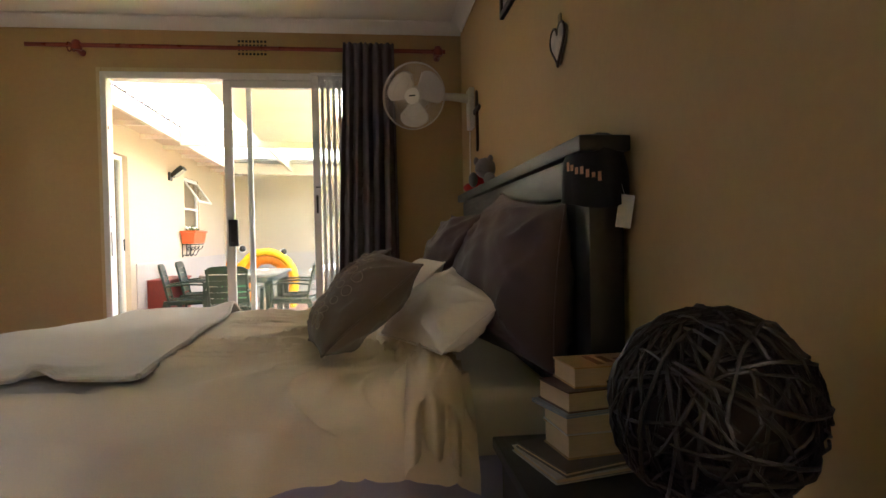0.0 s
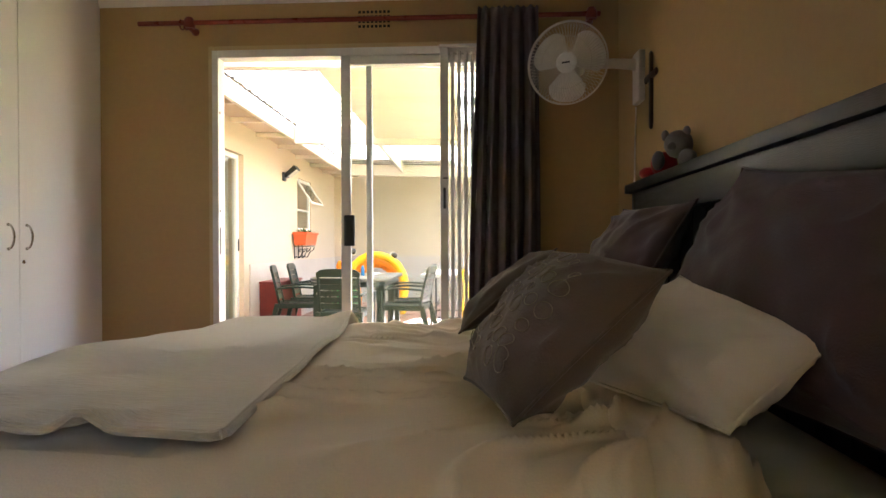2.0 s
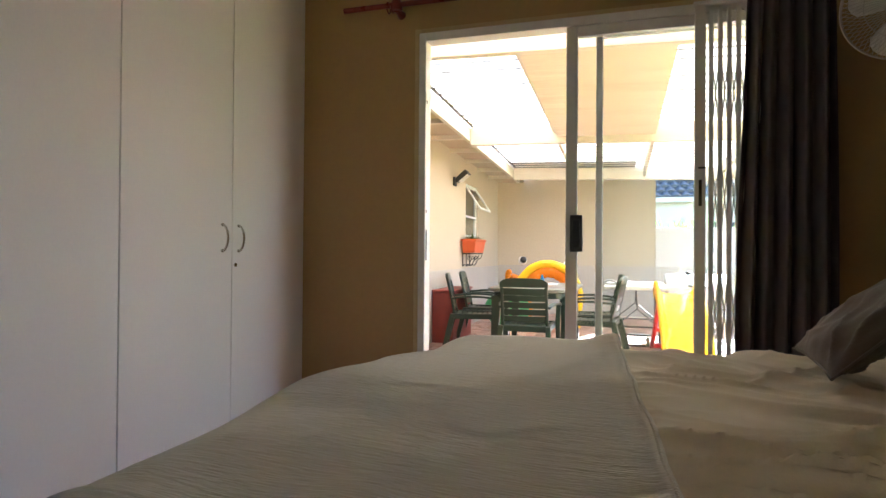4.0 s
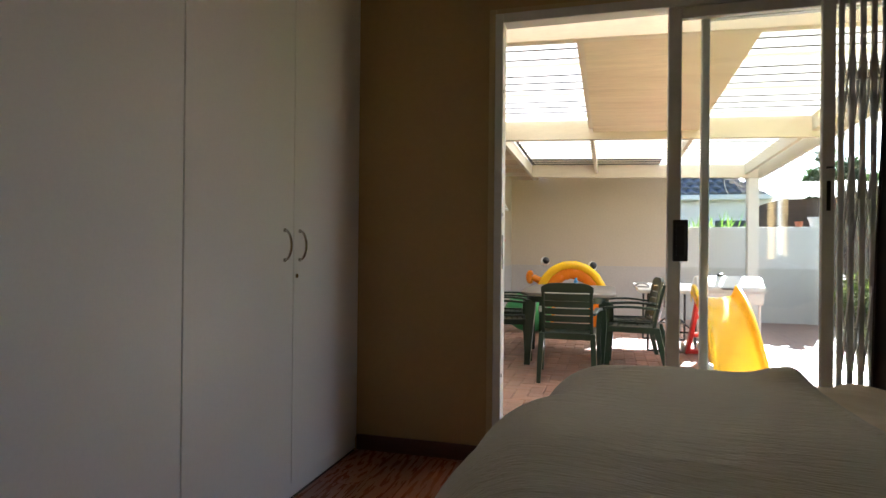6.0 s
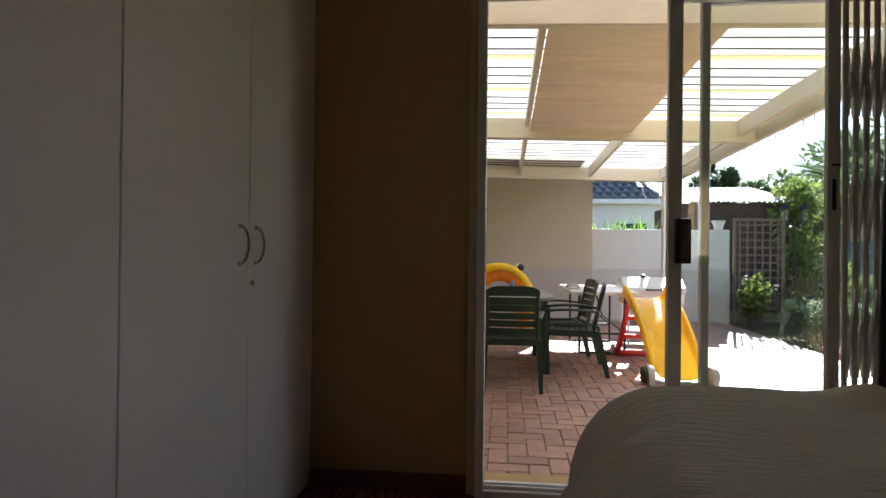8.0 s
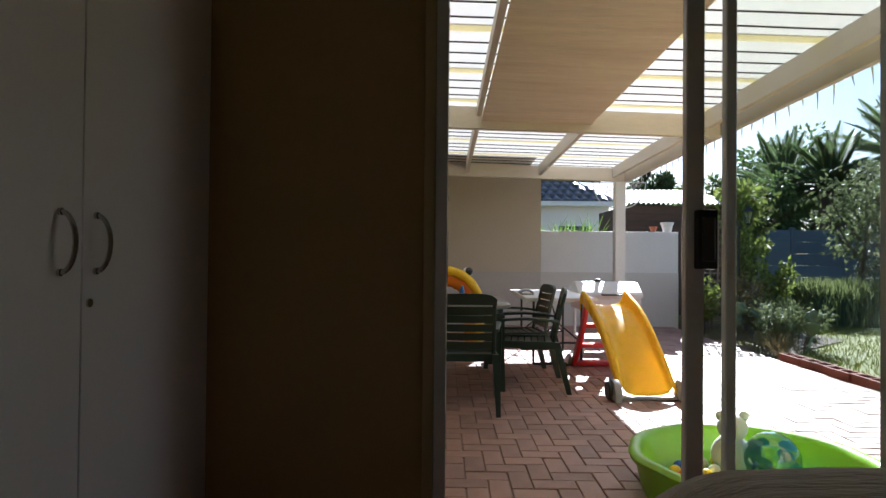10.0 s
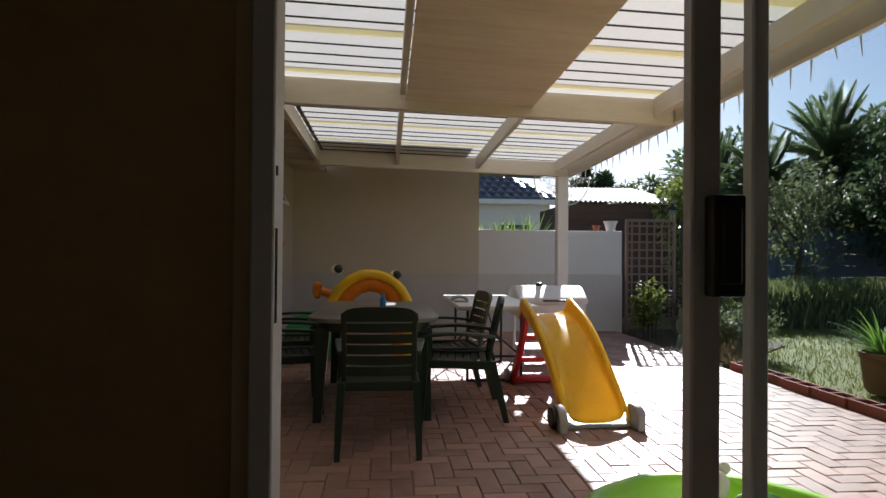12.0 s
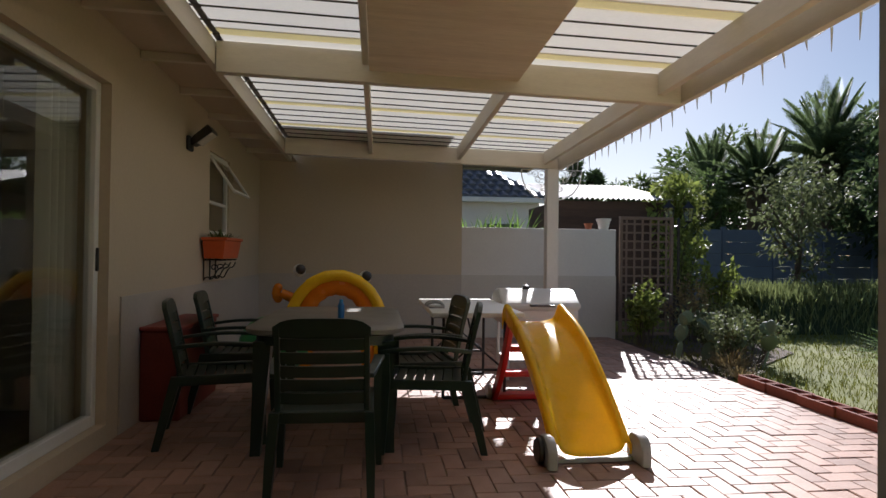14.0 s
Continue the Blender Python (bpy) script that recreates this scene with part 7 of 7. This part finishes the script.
# lawn grass
r = np.random.RandomState(7)
n = 26000
gx = 2.15 + 8.5 * r.rand(n) ** 1.4
gy = 4.0 + 9.5 * r.rand(n)
ang, hh, ln2 = r.rand(n) * 6.283, 0.035 + 0.05 * r.rand(n), r.rand(n, 2) - 0.5
wv = np.stack([np.cos(ang), np.sin(ang)], 1) * 0.006
base = np.stack([gx, gy], 1)
v0 = np.concatenate([base - wv, np.full((n, 1), -0.165)], 1)
v1 = np.concatenate([base + wv, np.full((n, 1), -0.165)], 1)
v2 = np.concatenate([base + ln2 * 0.06, (-0.165 + hh)[:, None]], 1)
allv = np.stack([v0, v1, v2], 1).reshape(-1, 3)
me = bpy.data.meshes.new("lawn_grass")
me.from_pydata(allv.tolist(), [], np.arange(3 * n).reshape(-1, 3).tolist())
me.materials.append(M_GRASS)
tagged(new("lawn_grass", me), "short patchy green lawn grass beside the patio", "grass", kind="stuff")
bm = bm_new()
surface(bm, 10, 14, lambda u, v: Vector((2.02 + min(2.0, 0.1 + 4.3 * v) * u, 9.2 + 3.6 * v, -0.145 + 0.03 * nz(u * 4, v * 5))))
solid("garden_bed", bm, M_SOIL, "dark planting bed soil beside the paving", "garden bed", kind="structure", smooth=60)

# hollow edging blocks in a row
ed = thing("edging_row", 2.06, 6.6, PZ, "row of red hollow clay edging blocks along the lawn", "edging")
bmE = bm_new()
for x0, x1, y0, y1 in ((-0.075, -0.055, -0.19, 0.19), (0.055, 0.075, -0.19, 0.19), (-0.055, 0.055, -0.19, -0.17), (-0.055, 0.055, 0.17, 0.19), (-0.055, 0.055, -0.01, 0.01)):
    box(bmE, x0, x1, y0, y1, -0.07, 0.075, 0.003)
box(bmE, -0.054, 0.054, -0.169, 0.169, -0.07, 0.03, mi=1)
finish(bmE)
meE = bpy.data.meshes.new("edging_block")
bmE.to_mesh(meE)
bmE.free()
meE.materials.append(M_EDGE), meE.materials.append(M_SOIL)
inv = world_of(ed).inverted()
for k in range(13):
    o = new("edging_block", meE)
    o.parent = ed
    o.matrix_basis = inv @ pose(2.085 + 0.012 * math.sin(k * 2.1), 8.72 - 0.392 * k, PZ, 0, 0, 1.6 * math.sin(k * 1.7))

# ---- laminate planks and clay pavers ----
def block_mesh(name, lx, ly, lz, bev, material):
    """A slab with bevelled upper edges, its top at z = 0."""
    hx, hy = lx / 2, ly / 2
    V = [(-hx, -hy, -lz), (hx, -hy, -lz), (hx, hy, -lz), (-hx, hy, -lz), (-hx, -hy, -bev), (hx, -hy, -bev), (hx, hy, -bev), (-hx, hy, -bev),
         (-hx + bev, -hy + bev, 0), (hx - bev, -hy + bev, 0), (hx - bev, hy - bev, 0), (-hx + bev, hy - bev, 0)]
    F = [(8, 9, 10, 11)]
    for a in (0, 4):
        for i in range(4):
            j = (i + 1) % 4
            F.append((a + i, a + j, a + 4 + j, a + 4 + i))
    me = bpy.data.meshes.new(name)
    me.from_pydata(V, [], F)
    me.materials.append(material)
    return me, V, F


plank_me, _, _ = block_mesh("floor_plank", 0.1925, 1.2, 0.011, 0.0012, M_LAMINATE)
col = 0
x = CX + 0.10
while x < WX1 - 0.09:
    y = WY0 + 0.6 - 0.4 * (col % 3)
    while y - 0.6 < WY1 - 0.02:
        o = new("floor_plank", plank_me)
        o.parent = floor
        y0, y1 = max(y - 0.6, WY0), min(y + 0.6, WY1 - 0.001)
        o.matrix_basis = Matrix.Translation((x, (y0 + y1) / 2, 0.0)) @ Matrix.Diagonal((1, (y1 - y0 - 0.001) / 1.2, 1, 1))
        y += 1.2
    x += 0.1935
    col += 1

BW = 0.110
px0, px1, py0, py1 = HX + 0.001, FX1, WY1 + 0.245, FY - 0.012
paver_me, PV, PF = block_mesh("paver", 2 * BW - 0.0055, BW - 0.0055, 0.03, 0.004, M_PAVER)
rnd = random.Random(77)
Vj, Fj, singles = [], [], 0
ni, nj = int((px1 - px0) / BW) + 2, int((py1 - py0) / BW) + 2
for i in range(-1, ni):
    for j in range(-1, nj):
        k = (i - j) % 4
        if k == 0:
            cx, cy, rot = px0 + (i + 1) * BW, py0 + (j + 0.5) * BW, 0
            hx, hy = BW, BW / 2
        elif k == 3:
            cx, cy, rot = px0 + (i + 0.5) * BW, py0 + (j + 1) * BW, 90
            hx, hy = BW / 2, BW
        else:
            continue
        x0, x1, y0, y1 = max(cx - hx, px0), min(cx + hx, px1), max(cy - hy, py0), min(cy + hy, py1)
        if x1 - x0 < 0.03 or y1 - y0 < 0.03:
            continue
        cut = (x1 - x0 < 2 * hx - 0.001) or (y1 - y0 < 2 * hy - 0.001)
        dz, t1, t2 = rnd.uniform(-0.003, 0.002), rnd.uniform(-0.5, 0.5), rnd.uniform(-0.5, 0.5)
        m = pose(cx, cy, PZ + dz, t1, t2, rot + rnd.uniform(-0.6, 0.6))
        if not cut and -1.62 < cx < 0.15 and 4.6 < cy < 7.9 and singles < 300:
            o = new("paver", paver_me)
            o.parent = pavement
            o.matrix_basis = m
            singles += 1
        else:
            sx, sy = (x1 - x0) / (2 * hx), (y1 - y0) / (2 * hy)
            if rot:
                sx, sy = sy, sx
            m = pose((x0 + x1) / 2, (y0 + y1) / 2, PZ + dz, t1, t2, rot) @ Matrix.Diagonal((sx, sy, 1, 1))
            b = len(Vj)
            Vj.extend(tuple(m @ Vector(v)) for v in PV)
            Fj.extend(tuple(b + q for q in f) for f in PF)
me = bpy.data.meshes.new("paver_field")
me.from_pydata(Vj, [], Fj)
me.materials.append(M_PAVER_J)
o = new("paver_field", me)
o.parent = pavement
tagged(o, "clay pavers laid in herringbone", kind="stuff")
